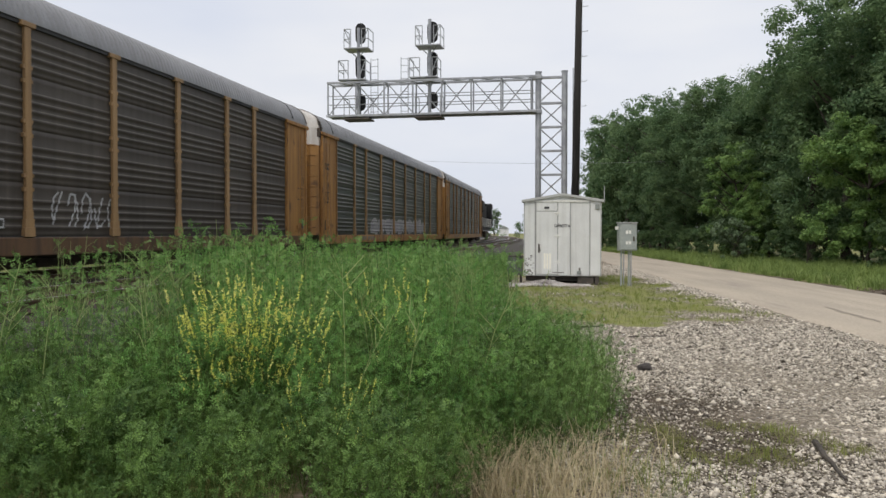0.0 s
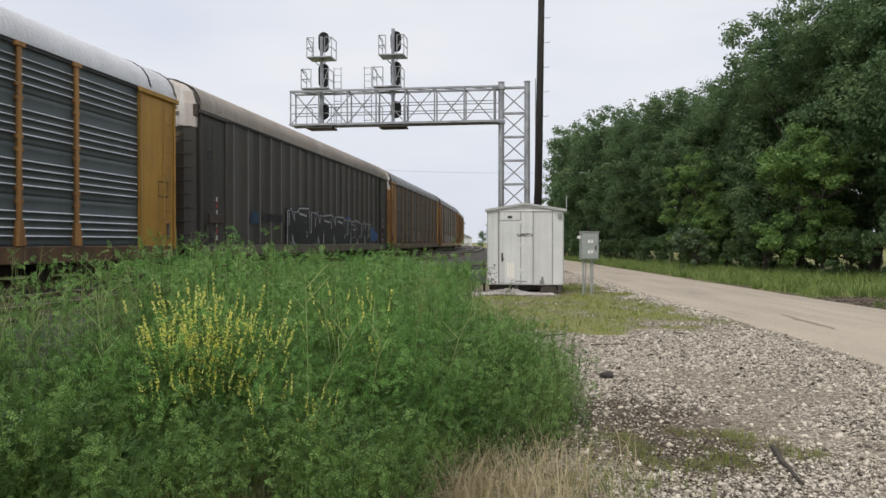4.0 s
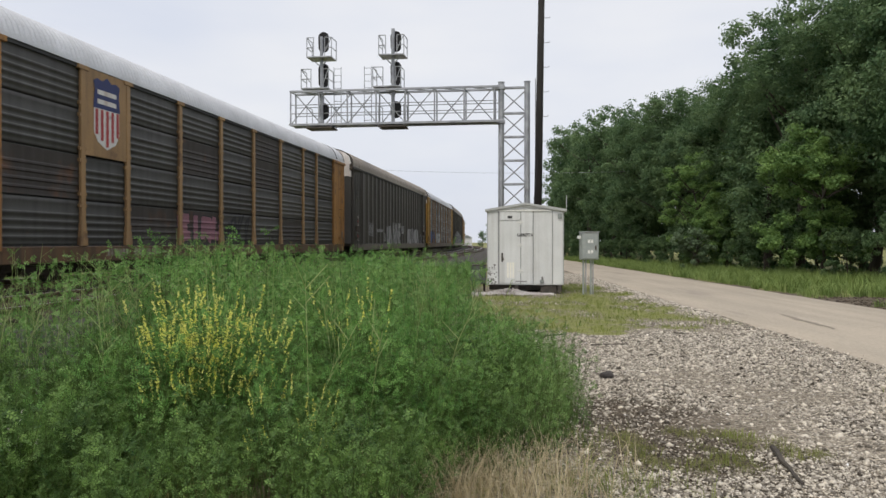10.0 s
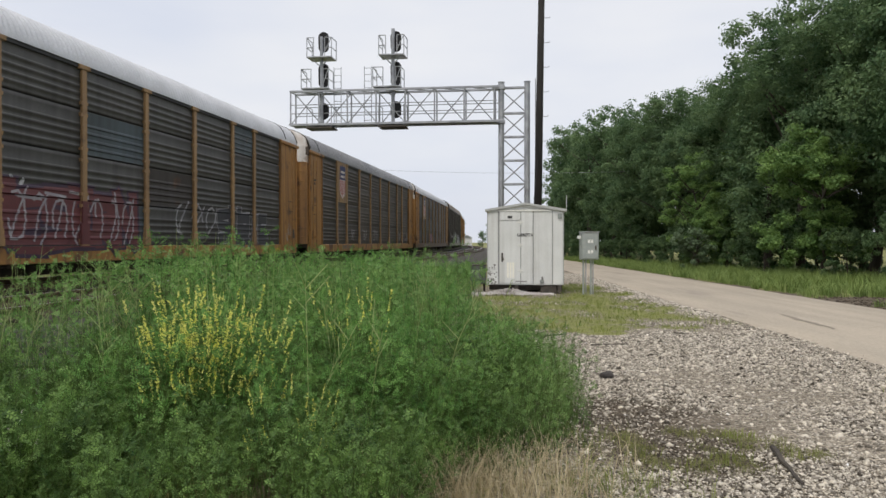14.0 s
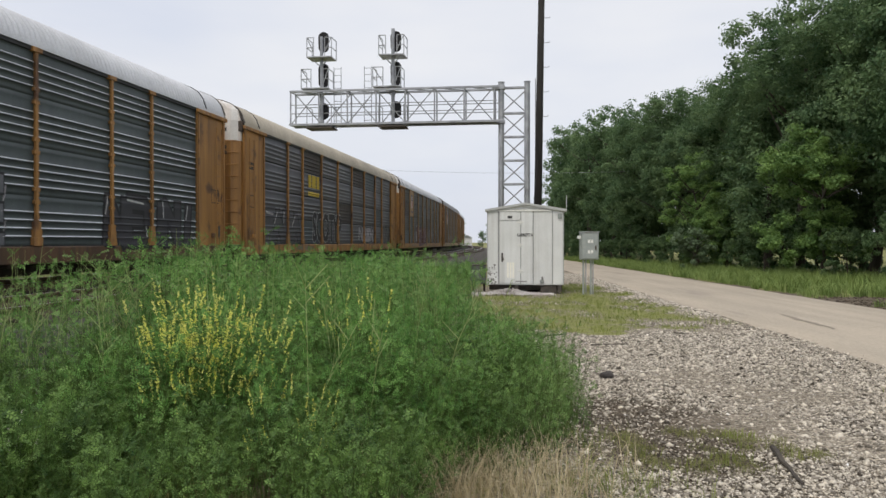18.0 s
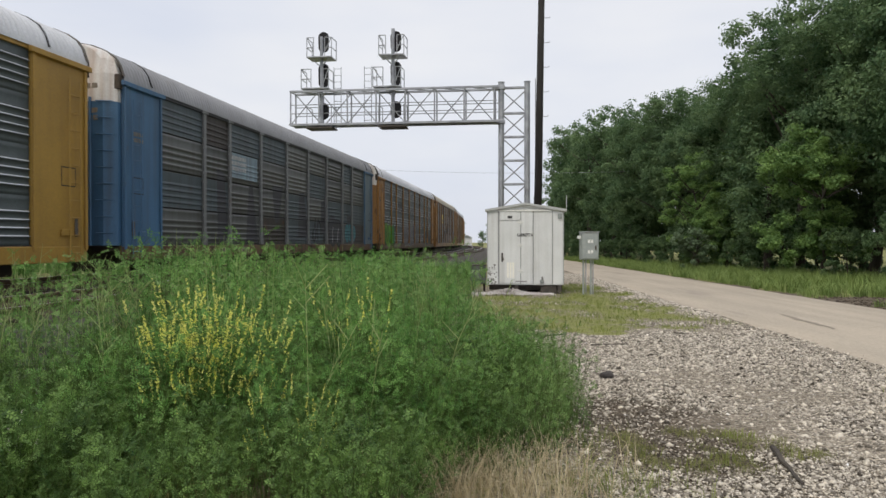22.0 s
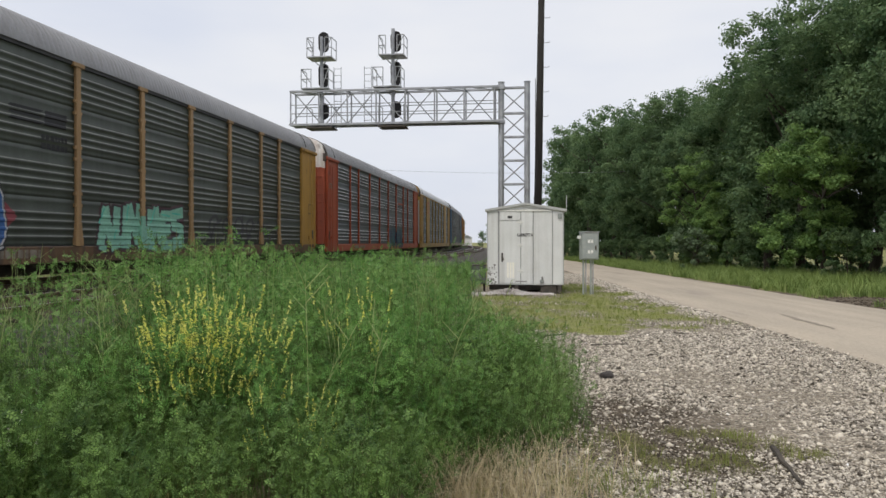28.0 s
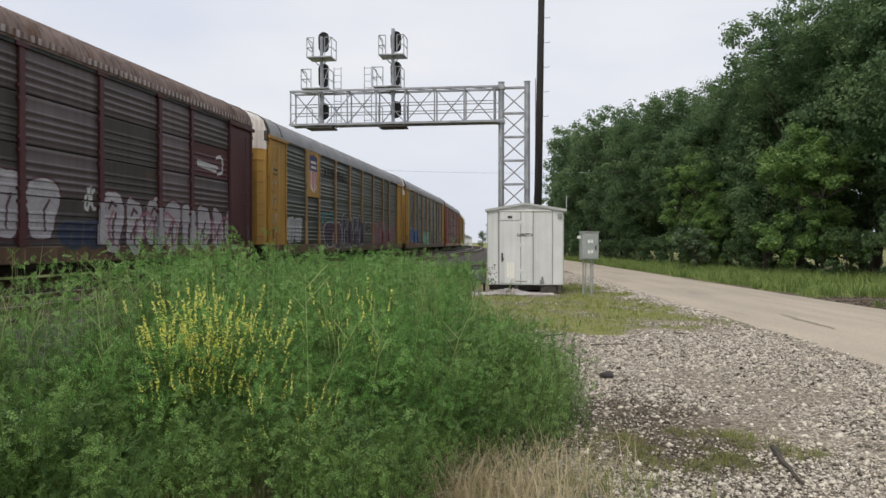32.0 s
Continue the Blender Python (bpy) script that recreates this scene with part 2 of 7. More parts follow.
def railway_track(off, name):
    t = tagged(new(name), "railway track of worn steel rails on wooden sleepers", "railway track", kind="structure")
    for side in (-0.7525, 0.7525):
        prof = [(side - 0.07, RAIL_Z - 0.17), (side - 0.07, RAIL_Z - 0.15), (side - 0.012, RAIL_Z - 0.13), (side - 0.012, RAIL_Z - 0.045), (side - 0.036, RAIL_Z - 0.04),
                (side - 0.036, RAIL_Z - 0.005), (side - 0.03, RAIL_Z), (side + 0.03, RAIL_Z), (side + 0.036, RAIL_Z - 0.005), (side + 0.036, RAIL_Z - 0.04),
                (side + 0.012, RAIL_Z - 0.045), (side + 0.012, RAIL_Z - 0.13), (side + 0.07, RAIL_Z - 0.15), (side + 0.07, RAIL_Z - 0.17)]
        r = swept("rail", prof, STATIONS, off, [M["rail_steel"], M["rail_top"]], t)
        r.data.polygons.foreach_set("material_index", np.array([1 if p.index % 13 == 6 else 0 for p in r.data.polygons], np.int32))
    vs, fs = [], []
    rng = np.random.default_rng(5)
    for s in np.arange(-60, 320, 0.55):
        p, h = line(float(s), off + rng.normal(0, 0.02))
        d, r = np.array((math.sin(h), math.cos(h))), np.array((math.cos(h), -math.sin(h)))
        b = len(vs)
        for z in (RAIL_Z - 0.34, RAIL_Z - 0.172):
            for u, v in ((-1.3, -0.11), (1.3, -0.11), (1.3, 0.11), (-1.3, 0.11)):
                q = np.array((p.x, p.y)) + r * u + d * v
                vs.append((q[0], q[1], z))
        fs += [(b + 4, b + 5, b + 6, b + 7), (b, b + 1, b + 5, b + 4), (b + 1, b + 2, b + 6, b + 5), (b + 2, b + 3, b + 7, b + 6), (b + 3, b, b + 4, b + 7)]
    tagged(meshed("sleepers", vs, fs, M["sleeper"], t), kind="stuff")


railway_track(0.0, "track_1")
railway_track(4.0, "track_2")
bed = swept("ballast_bed", [(-4.6, -0.05), (-3.2, 0.46), (-1.8, 0.50), (1.8, 0.50), (2.0, 0.46), (2.2, 0.50), (5.7, 0.50), (6.2, 0.42), (7.4, -0.05)], STATIONS, 0.0, M["ballast"])
tagged(bed, "grey crushed stone ballast bed under the railway tracks", "ballast bed", kind="structure")


# ---- ground ----
def ground_material():
    m = bpy.data.materials.new("ground_soil")
    m.use_nodes = True
    n, l = m.node_tree.nodes, m.node_tree.links
    b = n["Principled BSDF"]
    tc = n.new("ShaderNodeTexCoord")

    def tex(sc, detail=5):
        t = n.new("ShaderNodeTexNoise")
        t.inputs["Scale"].default_value, t.inputs["Detail"].default_value = sc, detail
        l.new(tc.outputs["Object"], t.inputs["Vector"])
        return t.outputs["Fac"]

    def mix(f, a, c):
        x = n.new("ShaderNodeMixRGB")
        for i, v in enumerate((f, a, c)):
            if isinstance(v, tuple):
                x.inputs[i].default_value = (*v, 1)
            else:
                l.new(v, x.inputs[i])
        return x.outputs[0]

    def ramp(src, lo, hi):
        r = n.new("ShaderNodeMapRange")
        r.inputs[1].default_value, r.inputs[2].default_value = lo, hi
        l.new(src, r.inputs[0])
        return r.outputs[0]

    at = n.new("ShaderNodeAttribute")
    at.attribute_name = "cover"
    sep = n.new("ShaderNodeSeparateColor")
    l.new(at.outputs["Color"], sep.inputs[0])
    cell = n.new("ShaderNodeTexVoronoi")
    cell.inputs["Scale"].default_value = 46
    l.new(tc.outputs["Object"], cell.inputs["Vector"])
    pick = n.new("ShaderNodeSeparateColor")
    l.new(cell.outputs["Color"], pick.inputs[0])
    tone = n.new("ShaderNodeValToRGB")
    for q, c in ((0.0, (0.035, 0.027, 0.018)), (0.5, (0.10, 0.075, 0.048)), (0.8, (0.22, 0.18, 0.13)), (1.0, (0.46, 0.40, 0.31))):
        e = tone.color_ramp.elements.new(q) if q not in (0.0, 1.0) else tone.color_ramp.elements[int(q)]
        e.position, e.color = q, (*c, 1)
    l.new(pick.outputs[0], tone.inputs[0])
    stones = mix(ramp(tex(38, 3), 0.52, 0.7), tone.outputs[0], (0.155, 0.122, 0.083))
    stones = mix(ramp(tex(11, 4), 0.58, 0.74), stones, (0.12, 0.092, 0.062))
    soil = mix(ramp(tex(9, 5), 0.35, 0.65), (0.07, 0.054, 0.036), (0.14, 0.107, 0.074))
    green = mix(ramp(tex(6, 6), 0.35, 0.65), (0.15, 0.155, 0.048), (0.26, 0.265, 0.082))
    def frayed(src, sc):
        j = n.new("ShaderNodeMath")
        j.operation = "MULTIPLY_ADD"
        j.inputs[1].default_value, j.inputs[2].default_value = 1.2, -0.85
        l.new(tex(sc, 6), j.inputs[0])
        a = n.new("ShaderNodeMath")
        l.new(src, a.inputs[0])
        l.new(j.outputs[0], a.inputs[1])
        return ramp(a.outputs[0], 0.25, 0.75)

    col = mix(frayed(sep.outputs[0], 5), stones, soil)
    col = mix(frayed(sep.outputs[1], 4), col, green)
    l.new(col, b.inputs["Base Color"])
    b.inputs["Roughness"].default_value = 0.95
    bp = n.new("ShaderNodeBump")
    bp.inputs["Strength"].default_value, bp.inputs["Distance"].default_value = 0.9, 0.03
    l.new(tex(22, 4), bp.inputs["Height"])
    l.new(bp.outputs[0], b.inputs["Normal"])
    return m


def blend(v, a, b):
    return min(1.0, max(0.0, (v - a) / (b - a)))


ROAD = [(-300, -14.0, -9.0), (-60, 3.2, 8.6), (0, 5.2, 10.0), (10, 5.72, 10.15), (14, 6.0, 10.2), (20, 6.12, 10.3), (35, 6.75, 10.5), (60, 7.3, 10.8), (90, 7.2, 10.6), (130, 6, 9.5), (200, 1, 4.5), (400, -40, -36)]


def road_edges(y):
    for (y0, a0, b0), (y1, a1, b1) in zip(ROAD, ROAD[1:]):
        if y0 <= y <= y1:
            k = (y - y0) / (y1 - y0)
            return a0 + (a1 - a0) * k, b0 + (b1 - b0) * k


def cover(x, y):
    """Share of bare soil and of short grass on the gravel at a place."""
    nz = noise.noise(Vector((x * 0.9, y * 0.6, 0))) * 0.5 + noise.noise(Vector((x * 2.6, y * 2.0, 3))) * 0.3
    # the gravelled yard in front of the shed
    yard = min(blend(x, -0.2 + nz * 0.8, 0.9 + nz * 0.8), blend(y, -16 + 3 * nz, -12), blend(5.6 + 0.045 * y - x, -0.2, 0.3))
    bare = min(blend(x, 0.6 + nz, 1.1 + nz), blend(3.9 + nz - x, 0, 0.5), blend(y, 23.0 + nz, 23.8 + nz), blend(29 - y, 0, 1))
    lawn = (0.55 + 1.6 * max(0.0, nz + 0.22)) * (1 - bare) * min(blend(y + nz * 2.5 - 0.16 * max(0, x - 3) ** 2 * 0.6, 13.8, 15.0), blend(5.9 + nz - x, 0, 0.8), blend(32 - y, 0, 3))
    tuft = blend(nz, 0.26, 0.36) * blend(9.5 - y, 0, 2.0)
    dark = blend(math.hypot((x - 1.5) / 1.3, (y - 6.8) / 1.55) + nz * 0.4, 1.15, 0.7)
    turf = blend(math.hypot((x - 2.1) / 1.0, (y - 6.1) / 0.8) + nz * 0.9, 0.95, 0.6) * blend(noise.noise(Vector((x * 3.1, y * 3.1, 7))), -0.12, 0.12)
    soil = max(1 - yard, dark * 0.9, blend(nz, 0.10, 0.28) * blend(11 - y, 0, 3) * 0.75)
    rut = blend(math.hypot((x - 12.0) / 1.6, (y - 21.0) / 2.2) + nz * 0.5, 1.1, 0.7)
    a = road_edges(y)[0] if -300 < y < 400 else 5.0
    shoulder = 0.4 * min(blend(x, a - 0.75 + nz * 0.9, a - 0.25 + nz * 0.9), blend(y, 9, 13)) * blend(a + 0.2 - x, 0, 0.1)
    soil = max(soil, rut, shoulder)
    grass = max(lawn * yard, turf * 0.65, tuft * 0.8 * yard, blend(x - 10.2, 0.2 + nz, 0.8 + nz) * (1 - rut), blend(-x, 0.5, 1.5), blend(y, 32, 36) * blend(6 - x, 0, 1))
    return soil, grass


def coords(lo, hi, near_lo, near_hi, step):
    a = np.arange(near_lo, near_hi + step / 2, step)
    grow = [0.5, 1.2, 2.5, 5, 10, 20, 40, 80, 160, 320, 700, 1500, 2500]
    return [near_lo - g for g in reversed(grow) if near_lo - g > lo] + list(a) + [near_hi + g for g in grow if near_hi + g < hi]


gx, gy = coords(-3000, 3000, -3, 24, 0.25), coords(-3000, 3000, -8, 60, 0.3)
gv = [(x, y, 0.02 * noise.noise(Vector((x * 0.8, y * 0.8, 5))) if abs(x) < 40 and abs(y) < 80 else 0.0) for y in gy for x in gx]
w = len(gx)
gf = [(j * w + i, j * w + i + 1, (j + 1) * w + i + 1, (j + 1) * w + i) for j in range(len(gy) - 1) for i in range(w - 1)]
ground = meshed("ground", gv, gf, ground_material(), smooth=True)
tagged(ground, "flat ground of gravel, soil and short grass", "ground", kind="structure")
attr = ground.data.color_attributes.new("cover", "FLOAT_COLOR", "POINT")
attr.data.foreach_set("color", np.array([(*cover(v[0], v[1]), 0, 1) for v in gv], np.float32).ravel())


# ---- road ----
rv, rf = [], []
ys = [-300, -150, -60, -20] + [i * 0.5 for i in range(0, 130)] + list(range(66, 130, 4)) + [140, 170, 200, 300, 400]
for y in ys:
    a, b = road_edges(y)
    ja, jb = (0.10 * noise.noise(Vector((y * 0.9, 0, 1))) + 0.05 * noise.noise(Vector((y * 3, 0, 1))) for _ in (0, 1))
    for u, z in ((a - 0.12 + ja, -0.03), (a + ja, 0.030), (a + 0.5, 0.045), ((a + b) / 2, 0.09), (b - 0.5, 0.045), (b + jb, 0.030), (b + 0.12 + jb, -0.03)):
        rv.append((u, y, z))
for i in range(len(ys) - 1):
    for j in range(6):
        rf.append((i * 7 + j, i * 7 + j + 1, i * 7 + j + 8, i * 7 + j + 7))
tagged(meshed("road", rv, rf, M["road"], smooth=True), "pale tan chip-sealed country road beside the tracks", "road", kind="structure")


def tar_seam(points, wide):
    """An uneven dark strip of tar lying on the road."""
    vs, fs = [], []
    for k, (x, y) in enumerate(points):
        a, b = road_edges(y)
        z = 0.045 + 0.045 * min(1.0, (x - a - 0.5) / ((b - a) / 2 - 0.5)) + 0.006
        q = wide * (0.35 + 0.65 * math.sin(math.pi * (k + 0.5) / len(points))) * (1 + 0.6 * noise.noise(Vector((k * 0.7, x, 0))))
        j = 0.06 * noise.noise(Vector((k * 0.45, 3, y)))
        vs += [(x - q + j, y, z), (x + q + j, y, z)]
    for k in range(len(points) - 1):
        fs.append((2 * k, 2 * k + 1, 2 * k + 3, 2 * k + 2))
    return meshed("tar_seam", vs, fs, M["tar"], bpy.data.objects["road"])


M["tar"] = surf("worn_tar", (0.27, 0.235, 0.19), (0.34, 0.295, 0.235), 3, 0.85, 0, 40, 0.4, 0.3)
tar_seam([(7.20 - 0.26 * k / 16, 16.8 - 2.8 * k / 16) for k in range(17)], 0.06)



# ---- signal shed ----
def text_mesh(body, size, extrude=0.003, bold=0.0):
    cu = bpy.data.curves.new("lettering", "FONT")
    cu.body, cu.size, cu.extrude, cu.offset = body, size, extrude, bold
    cu.align_x, cu.align_y = "CENTER", "CENTER"
    cu.resolution_u = 3
    tmp = bpy.data.objects.new("lettering", cu)
    me = bpy.data.meshes.new_from_object(tmp)
    bpy.data.objects.remove(tmp)
    return me


def letters(body, size, material, parent, m, name="lettering", bold=0.0):
    me = text_mesh(body, size, bold=bold)
    me.materials.clear()
    me.materials.append(material)
    ob = new(name, me)
    ob.parent = parent
    ob.matrix_basis = m
    return ob


M["seam"] = surf("panel_joint", (0.26, 0.265, 0.265), (0.34, 0.34, 0.335), 4, 0.6)
M["scuff"] = surf("scuffed_metal", (0.12, 0.115, 0.105), (0.26, 0.25, 0.23), 12, 0.8)
M["notice"] = surf("cream_notice", (0.93, 0.91, 0.82), (0.88, 0.86, 0.77), 6, 0.6)
M["cabinet_paint"] = surf("cabinet_green_grey", (0.36, 0.39, 0.37), (0.30, 0.33, 0.315), 3, 0.45, 0.1)


M["relay_paint"] = surf("dark_relay_paint", (0.13, 0.14, 0.13), (0.09, 0.095, 0.09), 3, 0.6)


def signal_shed():
    t = thing("signal_shed", pose(2.56, 24.62, 0, 0, 0, -7.0), "white metal railway equipment shed on skids beside the track", "equipment shed")
    w, h0, h1, dp = 1.19, 0.27, 2.63, 2.6
    bm = bmesh.new()
    box(bm, -w, w, 0, dp, h0, h1, 0.012)
    part("body", bm, M["shed_white"], t)
    # shallow gable roof with overhang
    bm = bmesh.new()
    prof = [(-w - 0.06, h1 + 0.0), (0, h1 + 0.2), (w + 0.06, h1 + 0.0), (w + 0.06, h1 - 0.07), (w + 0.02, h1 - 0.07), (0, h1 + 0.13), (-w - 0.02, h1 - 0.07), (-w - 0.06, h1 - 0.07)]
    a = [bm.verts.new((x, -0.09, z)) for x, z in prof]
    b = [bm.verts.new((x, dp + 0.09, z)) for x, z in prof]
    for i in range(8):
        j = (i + 1) % 8
        bm.faces.new((a[i], b[i], b[j], a[j]))
    bm.faces.new((a[0], a[1], a[5], a[6])), bm.faces.new((a[1], a[2], a[4], a[5]))
    bm.faces.new((a[0], a[6], a[7])), bm.faces.new((a[2], a[3], a[4]))
    bm.faces.new((b[1], b[0], b[6], b[5])), bm.faces.new((b[2], b[1], b[5], b[4]))
    bmesh.ops.recalc_face_normals(bm, faces=bm.faces)
    part("roof", bm, M["shed_trim"], t)
    # gable infill
    bm = bmesh.new()
    v = [bm.verts.new(p) for p in ((-w, -0.004, h1 - 0.005), (w, -0.004, h1 - 0.005), (0, -0.004, h1 + 0.15), (-w, 0.05, h1 - 0.005), (w, 0.05, h1 - 0.005), (0, 0.05, h1 + 0.15))]
    for f in ((0, 1, 2), (5, 4, 3), (0, 3, 4, 1), (1, 4, 5, 2), (2, 5, 3, 0)):
        bm.faces.new([v[i] for i in f])
    part("gable", bm, M["shed_white"], t)
    # cladding panels with seams
    for x0, x1 in ((-w, -0.84), (0.26, 0.83), (0.85, w)):
        bm = bmesh.new()
        box(bm, x0 + 0.008, x1 - 0.008, -0.012, 0.0, h0 + 0.03, h1 - 0.07, 0.004)
        part("panel", bm, M["shed_white"], t)
    for x in (-0.84, 0.25, 0.84, -w + 0.02, w - 0.02):
        bm = bmesh.new()
        box(bm, x - 0.009, x + 0.009, -0.015, -0.002, h0 + 0.02, h1 - 0.05)
        part("seam", bm, M["seam"], t)
    # door with transom
    bm = bmesh.new()
    box(bm, -0.80, -0.15, -0.03, 0.0, h0 + 0.05, h0 + 1.99, 0.006)
    door = part("door", bm, M["shed_white"], t)
    for x0, x1, z0, z1 in ((-0.83, -0.802, 0.03, 2.30), (-0.148, -0.132, 0.03, 2.30), (-0.80, -0.15, 1.993, 2.017)):
        bm = bmesh.new()
        box(bm, x0, x1, -0.014, -0.001, h0 + z0, h0 + z1 - 0.01)
        part("door_gap", bm, M["seam"], t)
    bm = bmesh.new()
    box(bm, -0.80, -0.15, -0.025, 0.0, h0 + 2.02, h1 - 0.08, 0.006)
    part("transom", bm, M["shed_white"], t)
    bm = bmesh.new()
    box(bm, -0.13, 0.23, -0.022, 0.0, h0 + 0.03, h1 - 0.07, 0.006)
    part("panel", bm, M["shed_white"], t)
    bm = bmesh.new()
    box(bm, -0.55, -0.40, -0.04, -0.02, h1 - 0.28, h1 - 0.21, 0.004)
    part("vent", bm, M["ink"], t)
    for z in (0.42, 1.22, 2.05 - 0.12):
        bm = bmesh.new()
        box(bm, -0.24, -0.06, -0.045, -0.02, h0 + z, h0 + z + 0.035, 0.006)
        bar(bm, (-0.145, -0.04, h0 + z - 0.05), (-0.145, -0.04, h0 + z + 0.085), 0.014)
        part("hinge", bm, M["label_white"], door)
    bm = bmesh.new()
    box(bm, -0.74, -0.69, -0.05, -0.02, h0 + 0.72, h0 + 1.0, 0.008)
    bar(bm, (-0.715, -0.05, h0 + 0.9), (-0.715, -0.10, h0 + 0.9), 0.012)
    bar(bm, (-0.715, -0.10, h0 + 0.9), (-0.66, -0.10, h0 + 0.78), 0.012)
    part("door_handle", bm, M["shed_dark"], door)
    for i in range(3):
        bm = bmesh.new()
        box(bm, -0.57 + i * 0.085, -0.51 + i * 0.085, -0.036, -0.03, h0 + 0.22, h0 + 0.70, 0.002)
        part("notice_strip", bm, M["notice"], door)
    letters("GARRETT A", 0.13, M["ink"], t, pose(-0.01, -0.034, h0 + 1.55, 90, 0, 0) @ Matrix.Diagonal((0.72, 1, 1, 1)), bold=0.002)
    bm = bmesh.new()
    box(bm, -0.83, 0.80, -0.045, -0.012, h1 - 0.075, h1 - 0.015, 0.006)
    part("fascia", bm, M["label_white"], t)
    bm = bmesh.new()
    bar(bm, (w + 0.08, 0.05, h1 - 0.10), (w + 0.08, 0.05, h1 + 0.42), 0.012, 5)
    part("whip_aerial", bm, M["shed_trim"], t)
    rg = np.random.default_rng(3)
    bm = bmesh.new()  # scuffed spots where paint came off
    for _ in range(34):
        x, z = rg.uniform(-w + 0.05, -0.88), h0 + 0.04 + 0.62 * rg.random() ** 1.6
        pts = [(x + math.cos(a) * rg.uniform(0.008, 0.034), -0.0145, z + math.sin(a) * rg.uniform(0.008, 0.042)) for a in (0, 1.1, 2.2, 3.3, 4.2, 5.3)]
        bm.faces.new([bm.verts.new(q) for q in pts])
    tagged(part("scuff_mark", bm, M["scuff"], t, "dark scuffs where the paint came off"), kind="stuff")
    bm = bmesh.new()
    box(bm, 0.50, 0.56, -0.016, -0.012, h0 + 0.08, h0 + 0.26)
    part("rust_mark", bm, M["scuff"], t)
    bm = bmesh.new()
    box(bm, -0.30, 0.05, -0.034, -0.030, h0 + 0.10, h0 + 0.125)
    part("rust_mark", bm, M["scuff"], t)
    bm = bmesh.new()
    box(bm, 1.0, 1.13, -0.06, -0.02, h1 - 0.30, h1 - 0.14, 0.01)
    part("lamp_box", bm, M["grey_paint"], t)
    bm = bmesh.new()
    box(bm, 0.45, 0.58, -0.07, -0.01, h0 + 0.06, h0 + 0.16, 0.01)
    part("outlet_box", bm, M["grey_paint"], t)
    # skid frame
    for x in (-0.28, 1.06):
        bm = bmesh.new()
        box(bm, x - 0.06, x + 0.06, 0.02, 0.16, 0.0, h0, 0.01)
        part("leg", bm, M["shed_dark"], t)
        bm = bmesh.new()
        box(bm, x - 0.06, x + 0.06, dp - 0.2, dp - 0.06, 0.0, h0, 0.01)
        part("leg", bm, M["shed_dark"], t)
    bm = bmesh.new()
    box(bm, -w + 0.05, w - 0.05, 0.3, dp - 0.3, 0.10, h0 - 0.005, 0.01)
    part("underframe", bm, M["shed_dark"], t)
    # coloured dark to stand for the shade of the open gap here
    bm = bmesh.new()
    box(bm, 0.47, 0.97, 0.05, 0.25, 0.0, h0 - 0.01, 0.02)
    part("block", bm, M["shed_dark"], t)


signal_shed()
def meter_cabinet():
    t = thing("meter_cabinet", pose(4.46, 24.0, 0, 0, 0, 4), "grey metal electrical cabinet on two posts in the grass", "electrical cabinet")
    bm = bmesh.new()
    box(bm, -0.27, 0.27, 0, 0.26, 1.07, 1.90, 0.012)
    part("body", bm, M["cabinet_paint"], t)
    bm = bmesh.new()
    box(bm, -0.24, 0.24, -0.022, 0.0, 1.10, 1.87, 0.01)
    door = part("door", bm, M["cabinet_paint"], t)
    bm = bmesh.new()
    box(bm, 0.15, 0.19, -0.05, -0.02, 1.36, 1.50, 0.008)
    part("latch", bm, M["shed_dark"], door)
    for z in (1.58, 1.26):
        for x in (-0.075, 0.015):
            bm = bmesh.new()
            box(bm, x, x + 0.075, -0.027, -0.022, z, z + 0.1, 0.002)
            part("sticker", bm, M["label_white"], door)
    bm = bmesh.new()
    box(bm, -0.29, 0.29, -0.035, 0.28, 1.90, 1.925, 0.006)
    part("cap", bm, M["shed_trim"], t)
    bm = bmesh.new()
    box(bm, -0.36, -0.27, 0.05, 0.14, 1.70, 1.80, 0.01)
    part("conduit_box", bm, M["label_white"], t)
    for x in (-0.17, 0.06):
        bm = bmesh.new()
        bar(bm, (x, 0.13, -0.05), (x, 0.13, 1.08), 0.032, 8)
        part("post", bm, M["cabinet_paint"], t)
    for x in (-0.1, 0.12):
        bm = bmesh.new()
        bar(bm, (x, 0.10, -0.05), (x, 0.10, 1.08), 0.018, 8)
        part("conduit", bm, M["steel_galv"], t)


meter_cabinet()


def relay_box():
    t = thing("relay_box", pose(1.15, 25.0, 0, 0, 0, 0), "low grey steel relay box on the ground beside the shed", "relay box")
    bm = bmesh.new()
    box(bm, -0.25, 0.22, 0, 0.45, 0.28, 0.86, 0.015)
    part("body", bm, M["relay_paint"], t)
    bm = bmesh.new()
    box(bm, -0.28, 0.25, -0.03, 0.48, 0.86, 0.89, 0.008)
    part("lid", bm, M["shed_dark"], t)
    bm = bmesh.new()
    box(bm, -0.22, 0.19, -0.02, 0.0, 0.32, 0.83, 0.008)
    part("door", bm, M["relay_paint"], t)
    for x in (-0.2, 0.17):
        bm = bmesh.new()
        bar(bm, (x, 0.22, -0.03), (x, 0.22, 0.29), 0.035, 8)
        part("leg", bm, M["shed_dark"], t)


relay_box()


